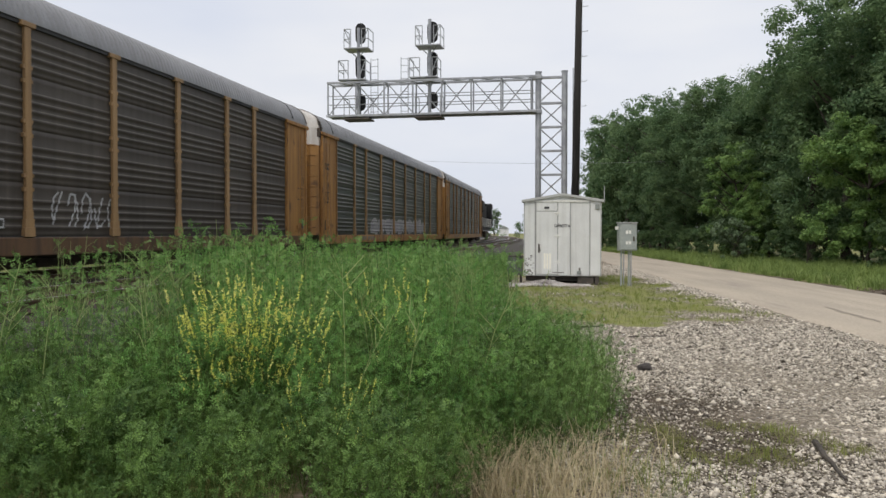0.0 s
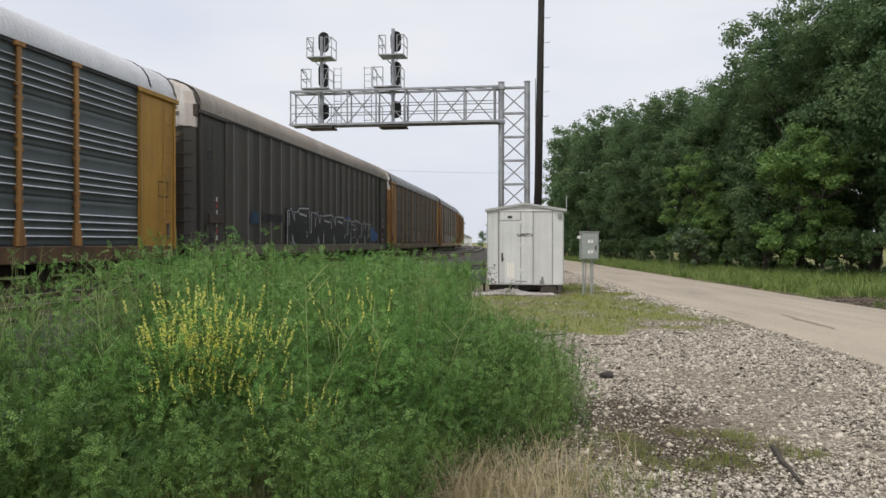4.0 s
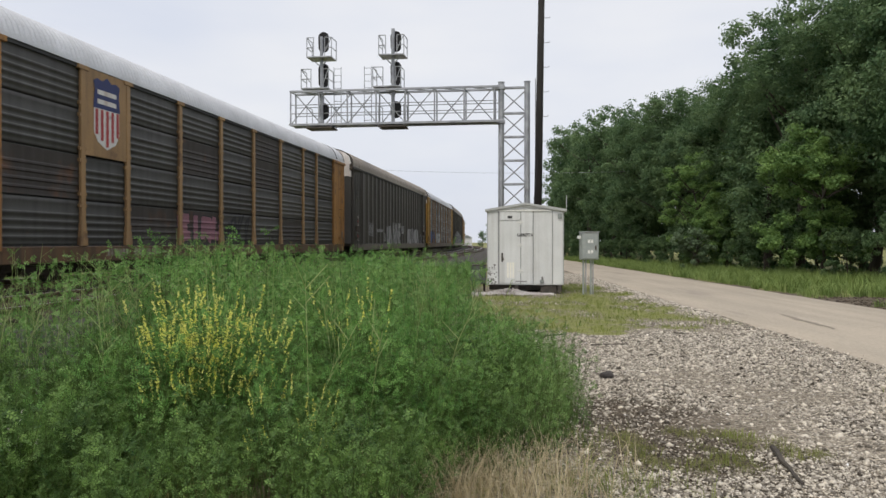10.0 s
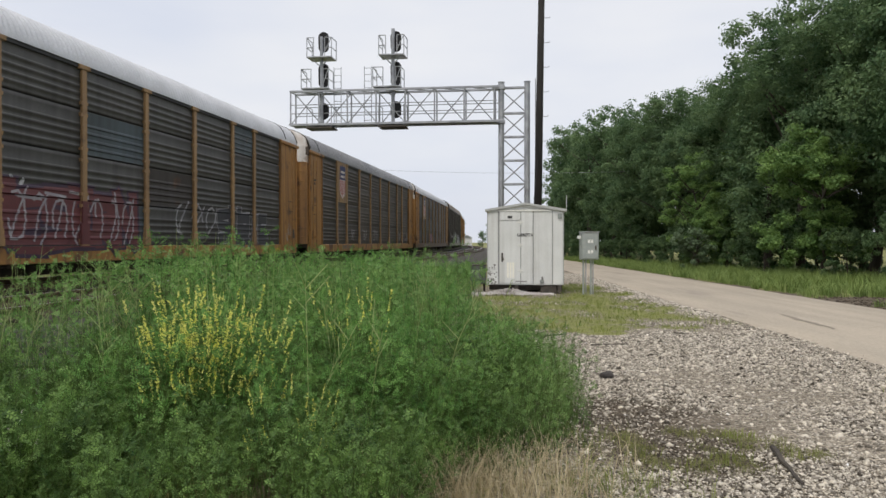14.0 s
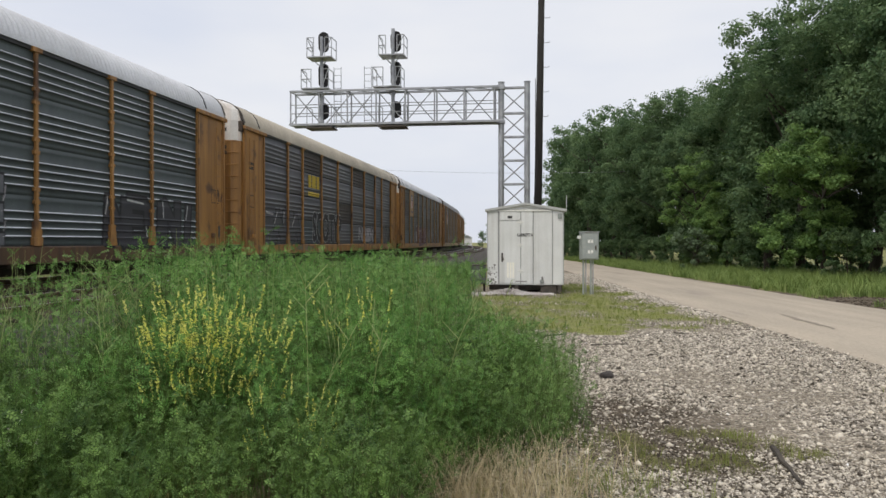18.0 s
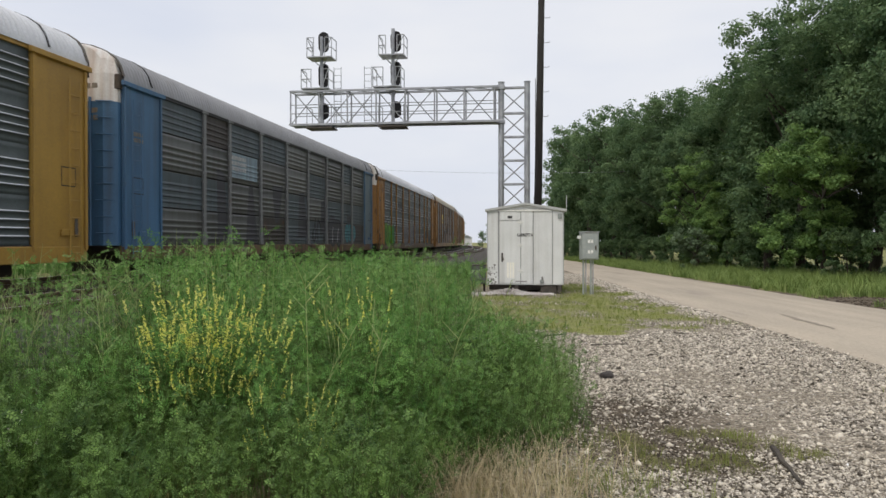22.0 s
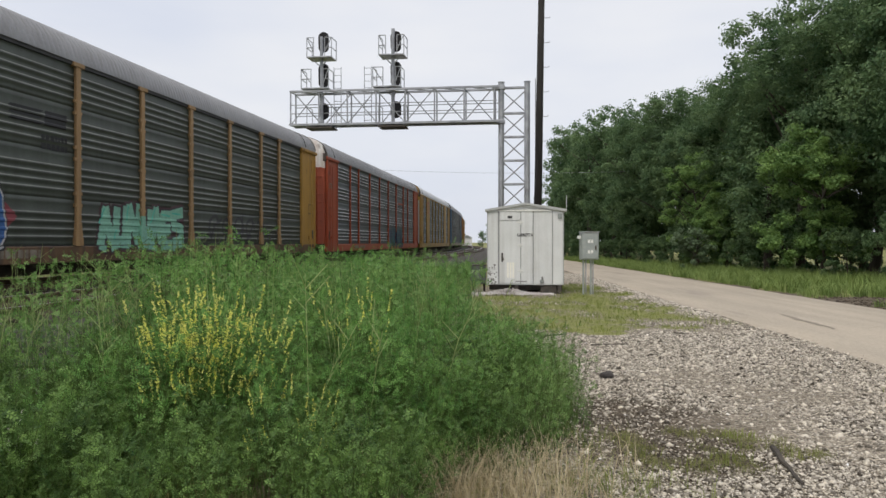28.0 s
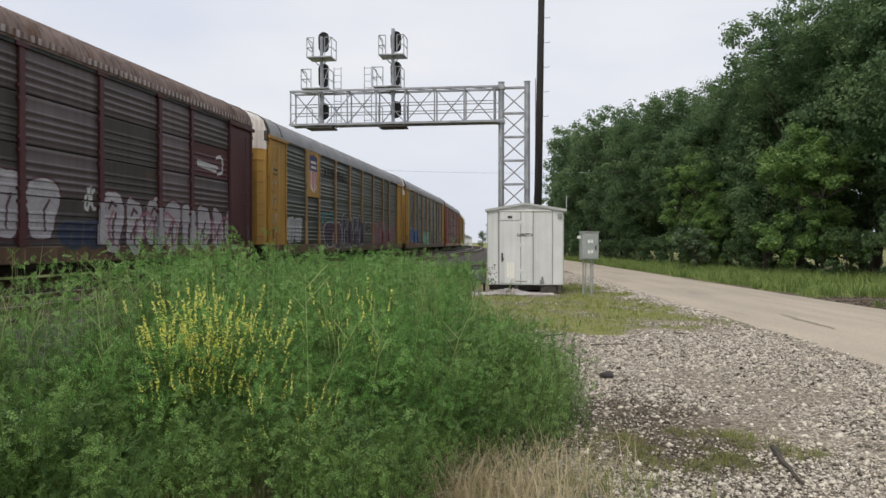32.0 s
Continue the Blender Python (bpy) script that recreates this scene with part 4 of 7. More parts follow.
def scatter(name, kinds, places, materials, label, category):
    """One mesh of many plants: each place is (x, y, z, scale)."""
    rng = np.random.default_rng(len(places))
    V, F, I, c = [], [], [], 0
    for x, y, z, s in places:
        v, f, i = kinds[rng.integers(len(kinds))]
        a = rng.uniform(0, 2 * np.pi)
        R = np.array(((np.cos(a), -np.sin(a), 0), (np.sin(a), np.cos(a), 0), (0, 0, 1)))
        V.append((v * s) @ R.T + np.array((x, y, z)))
        F.append(f + c), I.append(i)
        c += len(v)
    return tagged(meshed(name, np.concatenate(V), np.concatenate(F), materials, idx=np.concatenate(I)), label, category, kind="stuff")


rng = np.random.default_rng(21)
feather = [weed_plant(rng, 1.36, 5, 560, 0.0150, 0.36, rise=1.1, slim=0.36) for _ in range(8)]
clover = [weed_plant(rng, 0.85, 7, 680, 0.0128, 0.6, low=0.3, rise=1.5, slim=0.42) for _ in range(8)]
rank = [weed_plant(rng, 1.6, 5, 130, 0.034, 0.35, rise=1.0) for _ in range(4)]
stalks = [weed_plant(rng, 1.55, 2, 60, 0.013, 0.20, low=0.5) for _ in range(5)]
seeding = [weed_plant(rng, 1.62, 1, 120, 0.0165, 0.22, low=0.5, rise=0.6, slim=0.5) for _ in range(10)]
airy = [weed_plant(rng, 1.0, 5, 240, 0.0140, 0.6, low=0.25, rise=0.8, slim=0.28) for _ in range(5)]


def bare_stem(rng, height, lean):
    """A pale leaning stem with a few bare twigs; same return as weed_plant."""
    a = rng.uniform(0, 2 * np.pi)
    d = np.array((np.cos(a), np.sin(a), 0.0))
    V, F = [], []
    z = np.array((0, 0, 1.0))
    pts = [d * lean * height * u * u + z * height * u for u in (0.0, 0.35, 0.7, 1.0)]
    rods = [(p, q, 0.0052 - 0.0011 * k) for k, (p, q) in enumerate(zip(pts, pts[1:]))]
    for u in rng.uniform(0.45, 0.95, 5):
        p = d * lean * height * u * u + z * height * u
        b = rng.uniform(0, 2 * np.pi)
        rods.append((p, p + np.array((np.cos(b), np.sin(b), 1.1)) * height * rng.uniform(0.06, 0.13), 0.0026))
    for p, q, r in rods:
        e = q - p
        s = np.cross(e, (0.3, 0.5, 0.8))
        s /= np.linalg.norm(s)
        u = np.cross(e, s)
        u /= np.linalg.norm(u)
        ring = [s * r, u * r, -s * r - u * r]
        k = len(V) * 6
        V.append(np.array([p + x for x in ring] + [q + x * 0.7 for x in ring]))
        F.append(np.array([(0, 1, 4, 3), (1, 2, 5, 4), (2, 0, 3, 5)]) + k)
    F = np.concatenate(F)
    return np.concatenate(V), F, np.zeros(len(F), int)


bare = [bare_stem(rng, 1.25, k) for k in (0.1, 0.2, 0.3, 0.4, 0.15)]
yellow = [weed_plant(rng, 1.15, 7, 130, 0.013, 0.7, flower=0.62, low=0.35) for _ in range(5)]


def weed_edges(y):
    """Edges of the weedy strip between the tracks and the yard."""
    left, right = -5.9 + 0.139 * y, 1.05 - 0.018 * y + 0.35 * noise.noise(Vector((0, y * 0.5, 9)))
    if y < 6.5:
        right -= (6.5 - y) * 0.45
    if y > 10:
        right -= min(0.42, (y - 10) * 0.08)
    return left, right


def weedy(x, y):
    left, right = weed_edges(y)
    return left < x < right and 3.6 < y < 24


tall, short = [], []
while len(tall) < 820:
    x, y = rng.uniform(-6, 1.3), rng.uniform(4.8, 24)
    if weedy(x, y) and rng.random() < (1.0 if y < 8.5 else 0.72) * (1.0 if x > -0.37 * y else 0.45) * blend(noise.noise(Vector((x * 1.25, y * 1.25, 8))), -0.42, -0.12):
        edge = 0.66 + 0.34 * blend(weed_edges(y)[1] - x, 0.0, 1.3)
        tall.append((x, y, 0.0, 0.87 * edge * rng.uniform(0.78, 1.12) * (0.89 + 0.013 * min(y, 14)) * (0.84 + 0.16 * blend(x / y, -0.42, -0.36) - 0.06 * blend(x / y, -0.27, -0.24)) * (1 + 0.30 * noise.noise(Vector((x * 1.25, y * 1.25, 8))))))
while len(short) < 500:
    cx, cy = rng.uniform(-5, 1.1), 3.6 + 3.0 * rng.random() ** 1.2  # mounds of a few plants, with gaps between
    big = rng.uniform(0.6, 1.12)
    for _ in range(int(rng.integers(4, 9))):
        dx, dy = rng.normal(0, 0.13, 2)
        if weedy(cx + dx, cy + dy) and not (cy < 5.0 and -0.325 < (cx + dx) / (cy + dy) < -0.195 and rng.random() < 0.75):
            short.append((cx + dx, cy + dy, 0.0, big * (0.75 + 0.06 * cy) * (1.06 - 1.3 * math.hypot(dx, dy))))
while len(short) < 560:
    x, y = rng.uniform(-2.6, 0.4), rng.uniform(3.6, 5.2)
    if weedy(x, y) and not -0.325 < x / y < -0.195:
        short.append((x, y, 0.0, rng.uniform(0.5, 0.82)))
high = []
while len(high) < 130:
    x, y = rng.uniform(-5, 0.6), rng.uniform(5.6, 15)
    if weedy(x + 0.8, y):
        high.append((x, y, 0.0, rng.uniform(0.8, 1.02)))
for k in range(11):  # a taller stand in front of the train
    x, y = rng.normal(-2.65, 0.34), rng.uniform(8.0, 9.0)
    high.append((x, y, 0.0, rng.uniform(0.98, 1.17)))
    tall.append((x + rng.normal(0, 0.1), y, 0.0, rng.uniform(1.1, 1.28)))
high += [(-4.4, 8.3, 0, 1.03), (-2.9, 9.6, 0, 1.1), (-2.75, 9.9, 0, 1.0), (-1.75, 9.5, 0, 1.0), (-0.25, 10.5, 0, 1.0), (-3.9, 8.0, 0, 0.95)]
while len(tall) < 1070:  # lower growth past the shed
    x, y = rng.uniform(-2.5, 1.5), rng.uniform(23, 38)
    if weed_edges(y)[0] < x < 0.043 * y:
        tall.append((x, y, 0.0, rng.uniform(0.45, 0.7)))
seeds, thin, pale = [], [], []
while len(seeds) < 190:  # airy seed heads standing out of the growth
    x, y = rng.uniform(-6, 0.5), 6.4 + 6.0 * rng.random() ** 1.5
    if weedy(x + 0.5, y) and x / y > -0.66:
        seeds.append((x, y, 0.0, rng.uniform(0.86, 1.06) if x / y > -0.4 else rng.uniform(0.78, 1.0)))
while len(thin) < 125:  # sparse growth along the yard's side
    y = rng.uniform(4.9, 11)
    x = weed_edges(y)[1] + rng.normal(0.02, 0.18)
    thin.append((x, y, 0.0, rng.uniform(0.45, 0.85)))
while len(pale) < 34:
    x, y = rng.uniform(-4, 0.9), rng.uniform(4.6, 10)
    if weedy(x, y):
        pale.append((x, y, 0.0, rng.uniform(0.8, 1.12)))
WM = [M["stem"], M["weed_leaf"], M["flower_yellow"]]
scatter("seed_heads", seeding, seeds, [M["stem"], M["seed_leaf"], M["flower_yellow"]], "airy seeding weed tops standing over the green growth", "weeds")
scatter("edge_weeds", airy, thin, [M["stem"], M["seed_leaf"], M["flower_yellow"]], "sparse feathery weeds along the gravel's edge", "weeds")
scatter("bare_stems", bare, pale, [M["stem_pale"]], "pale leaning bare weed stems among the leaves", "weeds")
scatter("tall_weeds", feather, tall, WM, "dense tall feathery green weeds between the track and the gravel", "weeds")
scatter("weed_stalks", stalks, high, [M["stem_pale"], M["weed_leaf"], M["flower_yellow"]], "tall thin seeding weed stalks above the green weeds", "weeds")
scatter("clover_plants", clover, short, [M["stem"], M["clover_leaf"], M["flower_yellow"]], "low dense leafy dark green clover plants", "weeds")
ry = np.random.default_rng(78)
spots = [(-1.62 + ry.normal(0, 0.19), 5.3 + ry.normal(0, 0.2), ry.uniform(0.84, 1.04)) for _ in range(9)]
spots += [(-0.60, 6.1, 0.97), (-0.90, 4.7, 0.62)]
for k, (x, y, s) in enumerate(spots):
    v, f, i = yellow[k % len(yellow)]
    plant = thing("sweet_clover", pose(x, y, 0, 0, 0, 67.0 * k) @ Matrix.Scale(float(s), 4), "yellow-flowering sweet clover plant among the green weeds", "flower", "yellow flowering plants")
    for j, kind in enumerate(("stalk", "foliage", "blossom")):
        keep, back_to = np.unique(f[i == j], return_inverse=True)
        tagged(meshed(kind, v[keep], back_to.reshape(-1, 4), WM[j], plant), kind="stuff")

white = [weed_plant(rng, 0.75, 5, 120, 0.012, 0.5, flower=0.5, low=0.5) for _ in range(3)]
scatter("white_clover", white, [(-2.35 + rng.normal(0, 0.2), 4.35 + rng.normal(0, 0.12), 0, rng.uniform(0.62, 0.74)) for _ in range(2)], [M["stem"], M["clover_leaf"], M["flower_white"]], "small white-flowering weeds among the clover", "flowers")
# rank growth added beyond the tracks to block the bright view under the cars
back = []
for k in range(1900):
    q, h = line(float(rng.uniform(-12, 95)), float(rng.uniform(-8, -4.2)))
    back.append((q.x, q.y, 0.1, float(rng.uniform(0.85, 1.25))))
scatter("far_side_weeds", rank, back, WM, "rank green weeds added beyond the tracks, closing the view under the train", "weeds")

# dry and green grass at the weeds' edge
pts = np.array([(rng.normal(0.34, 0.34), rng.normal(4.85, 0.34), 0) for _ in range(110)])
v, f = blades(rng, 1100, pts, 0.44, 0.0028, 1.25)
tagged(meshed("dry_grass", v, f, M["dry_grass"]), "dry tan grass at the weeds' edge", "grass", kind="stuff")
pts = np.array([(x, y, 0) for x, y in ((rng.uniform(0.3, 6.5), rng.uniform(4.2, 30)) for _ in range(6000)) if cover(x, y)[1] > 0.45])
v, f = blades(rng, 16000, pts, 0.09, 0.004, 0.6)
tagged(meshed("short_grass", v, f, M["grass"]), "sparse short yellow-green grass on the gravel", "grass", kind="stuff")
pts = np.array([(x, y, 0) for x, y in ((rng.uniform(10.5, 21), rng.uniform(14, 75)) for _ in range(9000)) if road_edges(y)[1] + 0.2 < x < 20.5 - 0.13 * (y - 30) and cover(x, y)[1] > 0.4])
v, f = blades(rng, 70000, pts, 0.24, 0.009, 0.9)
tufts = np.array([p for p in pts if noise.noise(Vector((p[0] * 0.7, p[1] * 0.5, 2))) > 0.05])
v2, f2 = blades(rng, 26000, tufts, 0.48, 0.008, 0.8)
v, f = np.concatenate([v, v2]), np.concatenate([f, f2 + len(v)])
tagged(meshed("roadside_grass", v, f, M["verge"]), "long green grass verge along the road", "grass", kind="stuff")


pts = np.array([(0.85 + rng.normal(0, 0.25), y, 0) for y in rng.uniform(4.6, 12, 150)] + [(rng.normal(0.75, 0.45), rng.normal(5.0, 0.3), 0) for _ in range(60)])
v, f = blades(rng, 1500, pts, 0.20, 0.0026, 1.4)
tagged(meshed("edge_grass", v, f, M["grass"]), "thin long grass along the weeds' edge", "grass", kind="stuff")


pts = np.array([(x, y, 0) for x, y in ((rng.uniform(1.0, 3.4), rng.uniform(5.0, 7.4)) for _ in range(2500)) if cover(x, y)[1] > 0.3])
v, f = blades(rng, 2600, pts, 0.045, 0.0025, 0.8)
tagged(meshed("turf", v, f, M["turf"]), "yellow-green moss and turf on the bare soil", "grass", kind="stuff")


# ---- loose stones ----
def stones(name, places, material, label):
    rng = np.random.default_rng(len(places))
    n = len(places)
    base = np.array([(1, 0, 0), (-1, 0, 0), (0, 1, 0), (0, -1, 0), (0, 0, 1), (0, 0, -1)], float)
    f0 = np.array([(0, 2, 4), (2, 1, 4), (1, 3, 4), (3, 0, 4), (2, 0, 5), (1, 2, 5), (3, 1, 5), (0, 3, 5)])
    v = base[None] * rng.uniform(0.55, 1.25, (n, 6, 1)) + rng.normal(0, 0.16, (n, 6, 3))
    a = rng.uniform(0, 2 * np.pi, n)
    c, s = np.cos(a), np.sin(a)
    x, y = v[..., 0] * c[:, None] - v[..., 1] * s[:, None], v[..., 0] * s[:, None] + v[..., 1] * c[:, None]
    p = np.array(places)
    v = np.stack([x, y, v[..., 2] * 0.6], 2) * p[:, None, 3:4] + p[:, None, :3]
    f = (f0[None] + np.arange(n)[:, None, None] * 6).reshape(-1, 3)
    return tagged(meshed(name, v.reshape(-1, 3), f, material), label, "gravel", kind="stuff")


bits = []
while len(bits) < 120000:
    y = 4.0 + 17 * rng.random() ** 1.7
    x = rng.uniform(0.2, 5.9)
    so, gr = cover(x, y)
    if rng.random() < min(1.0, 0.85 + 0.75 * noise.noise(Vector((x * 0.9, y * 0.45, 6)))) * max(0.0, 1 - 1.5 * gr) * (1 - 0.6 * so if so < 0.8 else 0.30) and x < road_edges(y)[0] + 0.1:
        s = rng.uniform(0.005, 0.019) * (rng.uniform(1.5, 2.4) if rng.random() < 0.08 else 1) * (0.8 + 0.03 * y)
        bits.append((x, y, s * 0.15, s))
while len(bits) < 130000:  # the strip beside the road
    y = rng.uniform(17, 40)
    x = road_edges(y)[0] - abs(rng.normal(0, 0.8))
    if cover(x, y)[1] < 0.5:
        s = rng.uniform(0.015, 0.042)
        bits.append((x, y, s * 0.15, s))
stones("crushed_stone", bits, M["pebbles"], "loose crushed stone, brown to white, in the yard")
cinder = []
while len(cinder) < 9000:
    x, y = rng.uniform(0.4, 3.4), rng.uniform(4.6, 9.5)
    if rng.random() < cover(x, y)[0]:
        q = rng.uniform(0.004, 0.013)
        cinder.append((x, y, q * 0.2, q))
while len(cinder) < 9700:
    x, y = rng.normal(12.1, 0.9), rng.normal(20.8, 1.1)
    if x > road_edges(y)[1] + 0.2:
        q = rng.uniform(0.02, 0.07)
        cinder.append((x, y, q * 0.2, q))
stones("cinders", cinder, M["stone_dark"], "fine dark cinders and soil crumbs on the bare patch")
pad = []
while len(pad) < 2600:  # a low heap
    x, y = rng.uniform(0.9, 3.4), rng.uniform(23.5, 25)
    z = 0.17 * math.exp(-((x - 2.0) / 0.55) ** 2 - ((y - 24.3) / 0.45) ** 2)
    if y > 23.7 + 0.25 * noise.noise(Vector((x * 2, 0, 3))):
        pad.append((x, y, z * rng.uniform(0.3, 1.0) + 0.01, rng.uniform(0.02, 0.05)))
stones("pale_stone_bed", pad, M["stone"], "pale crushed stone bed at the foot of the shed")
bm = bmesh.new()
bmesh.ops.create_icosphere(bm, subdivisions=2, radius=1.0)
for v in bm.verts:
    v.co *= 1 + 0.3 * noise.noise(v.co * 1.7)
    v.co = Vector((v.co.x * 0.115, v.co.y * 0.08, v.co.z * 0.065))
rock = part("rock", bm, M["rock"])
rock.matrix_basis = pose(1.93, 9.3, 0.036, 0, 0, 20) @ Matrix.Scale(0.8, 4)
tagged(rock, "single dark rock lying on the gravel", "rock")


def stick(p, q, r, name, label):
    """A fallen stick: a crooked tapered tube."""
    rng = random.Random(label)
    bm = bmesh.new()
    pts = [Vector(p).lerp(Vector(q), k / 5) + Vector((rng.uniform(-0.015, 0.015), rng.uniform(-0.015, 0.015), r)) for k in range(6)]
    for k in range(5):
        bar(bm, pts[k], pts[k + 1], r * (1 - 0.12 * k), 7, r * (1 - 0.12 * (k + 1)))
    tagged(part(name, bm, M["bark"]), label, "stick")


stick((2.52, 6.05, 0), (2.34, 5.15, 0), 0.024, "stick", "dark weathered stick lying on the gravel")
stick((1.55, 13.3, 0), (2.15, 13.6, 0), 0.02, "stick", "thin dark twig lying on the gravel")
stick((2.3, 12.2, 0), (2.9, 12.35, 0), 0.014, "stick", "short dark twig lying on the gravel")


# ---- the train ----
SPEED, PITCH_CARS, S_REF, T_REF = 12.36, 28.4, 21.38, 13.0
HALF, WIDE = 13.42, 1.55  # half length and half width of a car body
SILL0, SILL1, EAVE = 0.44, 0.80, 4.93


def paint(name, c, dirt=(0.05, 0.04, 0.035), amount=0.35, metal=0.0, rough=0.55, spot=0.66, vary=0.0):
    lo = tuple(v * 0.8 for v in c)
    return surf(name, c, lo, 0.9, rough, metal, 26, 0.42 if vary else 0.22, 0.1, streak=(dirt, min(0.9, amount * 1.25)), spot=((0.11, 0.055, 0.03), 1.6, spot), vary=vary)


M["tread"] = surf("wheel_steel", (0.10, 0.075, 0.06), (0.05, 0.04, 0.035), 6, 0.6, 0.4)
M["truck"] = surf("truck_iron", (0.045, 0.036, 0.03), (0.075, 0.055, 0.04), 5, 0.8)
# grime on rods and rims; on the eave rail it is painted shade
M["rod"] = surf("grimy_steel", (0.16, 0.14, 0.12), (0.09, 0.08, 0.07), 5, 0.6, 0.3)
M["white_end"] = paint("white_end_paint", (0.74, 0.72, 0.69), (0.34, 0.20, 0.12), 0.4, spot=0.66)
M["red_stripe"] = surf("red_stripe", (0.42, 0.05, 0.05), (0.36, 0.05, 0.05), 4, 0.6)
M["blue_shield"] = surf("blue_shield", (0.03, 0.04, 0.14), (0.03, 0.04, 0.12), 4, 0.6)
M["yellow_tag"] = surf("yellow_reflector", (0.55, 0.40, 0.03), (0.5, 0.36, 0.03), 4, 0.5)


def corrugated(x0, x1, mats, ribs=True, y=-WIDE, deep=0.034, groove=0.0):
    """A bay of four stacked side sheets, each with four pressed ridges. groove: depth of the joint between sheets."""
    prof = []
    hgt = (EAVE - 0.06 - SILL1) / 4
    for k in range(4):
        z = SILL1 + k * hgt
        # slot 2 is black: the shade inside the open joint, put in as colour
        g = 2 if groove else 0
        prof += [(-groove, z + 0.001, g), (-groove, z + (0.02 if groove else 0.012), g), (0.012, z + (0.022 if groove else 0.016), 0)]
        if ribs:
            prof.append((0.004, z + 0.07, 0))
            for j in range(4):
                # slot 1, the upper slope, is paler: sky light put into the colour
                zz = z + 0.20 + j * 0.165
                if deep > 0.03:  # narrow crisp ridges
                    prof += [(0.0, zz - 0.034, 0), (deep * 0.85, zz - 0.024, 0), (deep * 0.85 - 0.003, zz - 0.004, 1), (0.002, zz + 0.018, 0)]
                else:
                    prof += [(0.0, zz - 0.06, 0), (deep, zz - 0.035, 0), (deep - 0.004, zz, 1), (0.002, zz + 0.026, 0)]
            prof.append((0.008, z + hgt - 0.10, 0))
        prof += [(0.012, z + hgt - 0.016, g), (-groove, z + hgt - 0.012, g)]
    if not ribs:
        prof = [(0.012, SILL1 + 0.001, 0), (0.012, EAVE - 0.06, 0)]
    vs = [(x, y - d + 0.03, z) for d, z, _ in prof for x in (x0, x1)]
    fs = [(2 * i, 2 * i + 1, 2 * i + 3, 2 * i + 2) for i in range(len(prof) - 1)]
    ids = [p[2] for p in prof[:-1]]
    return vs, fs, mats, ids


def ribbed(x0, x1, mats, y=-WIDE):
    """A bay of smooth sheet with three upright pressed ribs."""
    xs = [x0, x1]
    prof = [(0.0, x0)]
    n = max(1, round((x1 - x0) / 1.35))
    for j in range(n):
        c = x0 + (x1 - x0) * (j + 0.5) / n
        prof += [(0.0, c - 0.07), (0.045, c - 0.05), (0.045, c + 0.05), (0.0, c + 0.07)]
    prof.append((0.0, x1))
    vs = [(x, y - d + 0.03, z) for d, x in prof for z in (SILL1, EAVE - 0.06)]
    fs = [(2 * i, 2 * i + 2, 2 * i + 3, 2 * i + 1) for i in range(len(prof) - 1)]
    ids = [1 if p[0] > 0.04 and q[0] > 0.04 else 0 for p, q in zip(prof, prof[1:])]
    return vs, fs, mats, ids


GROOVES = {}


def groove_of(mat):
    """A darker tone of the roof colour, painting shade into its grooves."""
    if mat.name not in GROOVES:
        c = {"white_roof": 0.42, "grey_roof": 0.16, "beige_roof": 0.11, "cream_roof": 0.32, "rusted_brown_roof": 0.07}[mat.name]
        GROOVES[mat.name] = surf("grimy_groove", (c, c * 0.95, c * 0.9), (c * 0.7, c * 0.66, c * 0.62), 3, 0.8, 0, 30, 0.3, 0.2)
    return GROOVES[mat.name]


def roof_mesh(mat, x0, x1, name, parent, ridge=0.012, step=0.16):
    """Arched roof sheet with cross corrugation."""
    arch = [(-1.60, EAVE - 0.09), (-1.60, EAVE), (-1.56, EAVE + 0.08), (-1.50, EAVE + 0.26), (-1.36, EAVE + 0.46), (-1.12, EAVE + 0.62), (-0.8, EAVE + 0.75), (-0.4, EAVE + 0.83), (0, EAVE + 0.86)]
    arch += [(-a, z) for a, z in reversed(arch[:-1])]
    xs, ups = [], []
    x = x0
    while x < x1 - step:  # broad crowns between narrow grooves
        xs += [x, x + step * 0.62, x + step * 0.74, x + step * 0.88]
        ups += [ridge, ridge, 0.0, 0.0]
        x += step
    xs.append(x1)
    ups.append(ridge)
    vs = []
    for x, up in zip(xs, ups):
        for j, (y, z) in enumerate(arch):
            k = up if 2 <= j <= len(arch) - 3 else 0
            vs.append((x, y * (1 + k * 0.6), z + k))
    n = len(arch)
    fs = [(i * n + j, i * n + j + 1, (i + 1) * n + j + 1, (i + 1) * n + j) for i in range(len(xs) - 1) for j in range(n - 1)]
    ids = [1 if i % 4 in (1, 2) and 2 <= j <= n - 4 else 0 for i in range(len(xs) - 1) for j in range(n - 1)]
    return meshed(name, vs, [tuple(reversed(f)) for f in fs], [mat, groove_of(mat)], parent, ids)


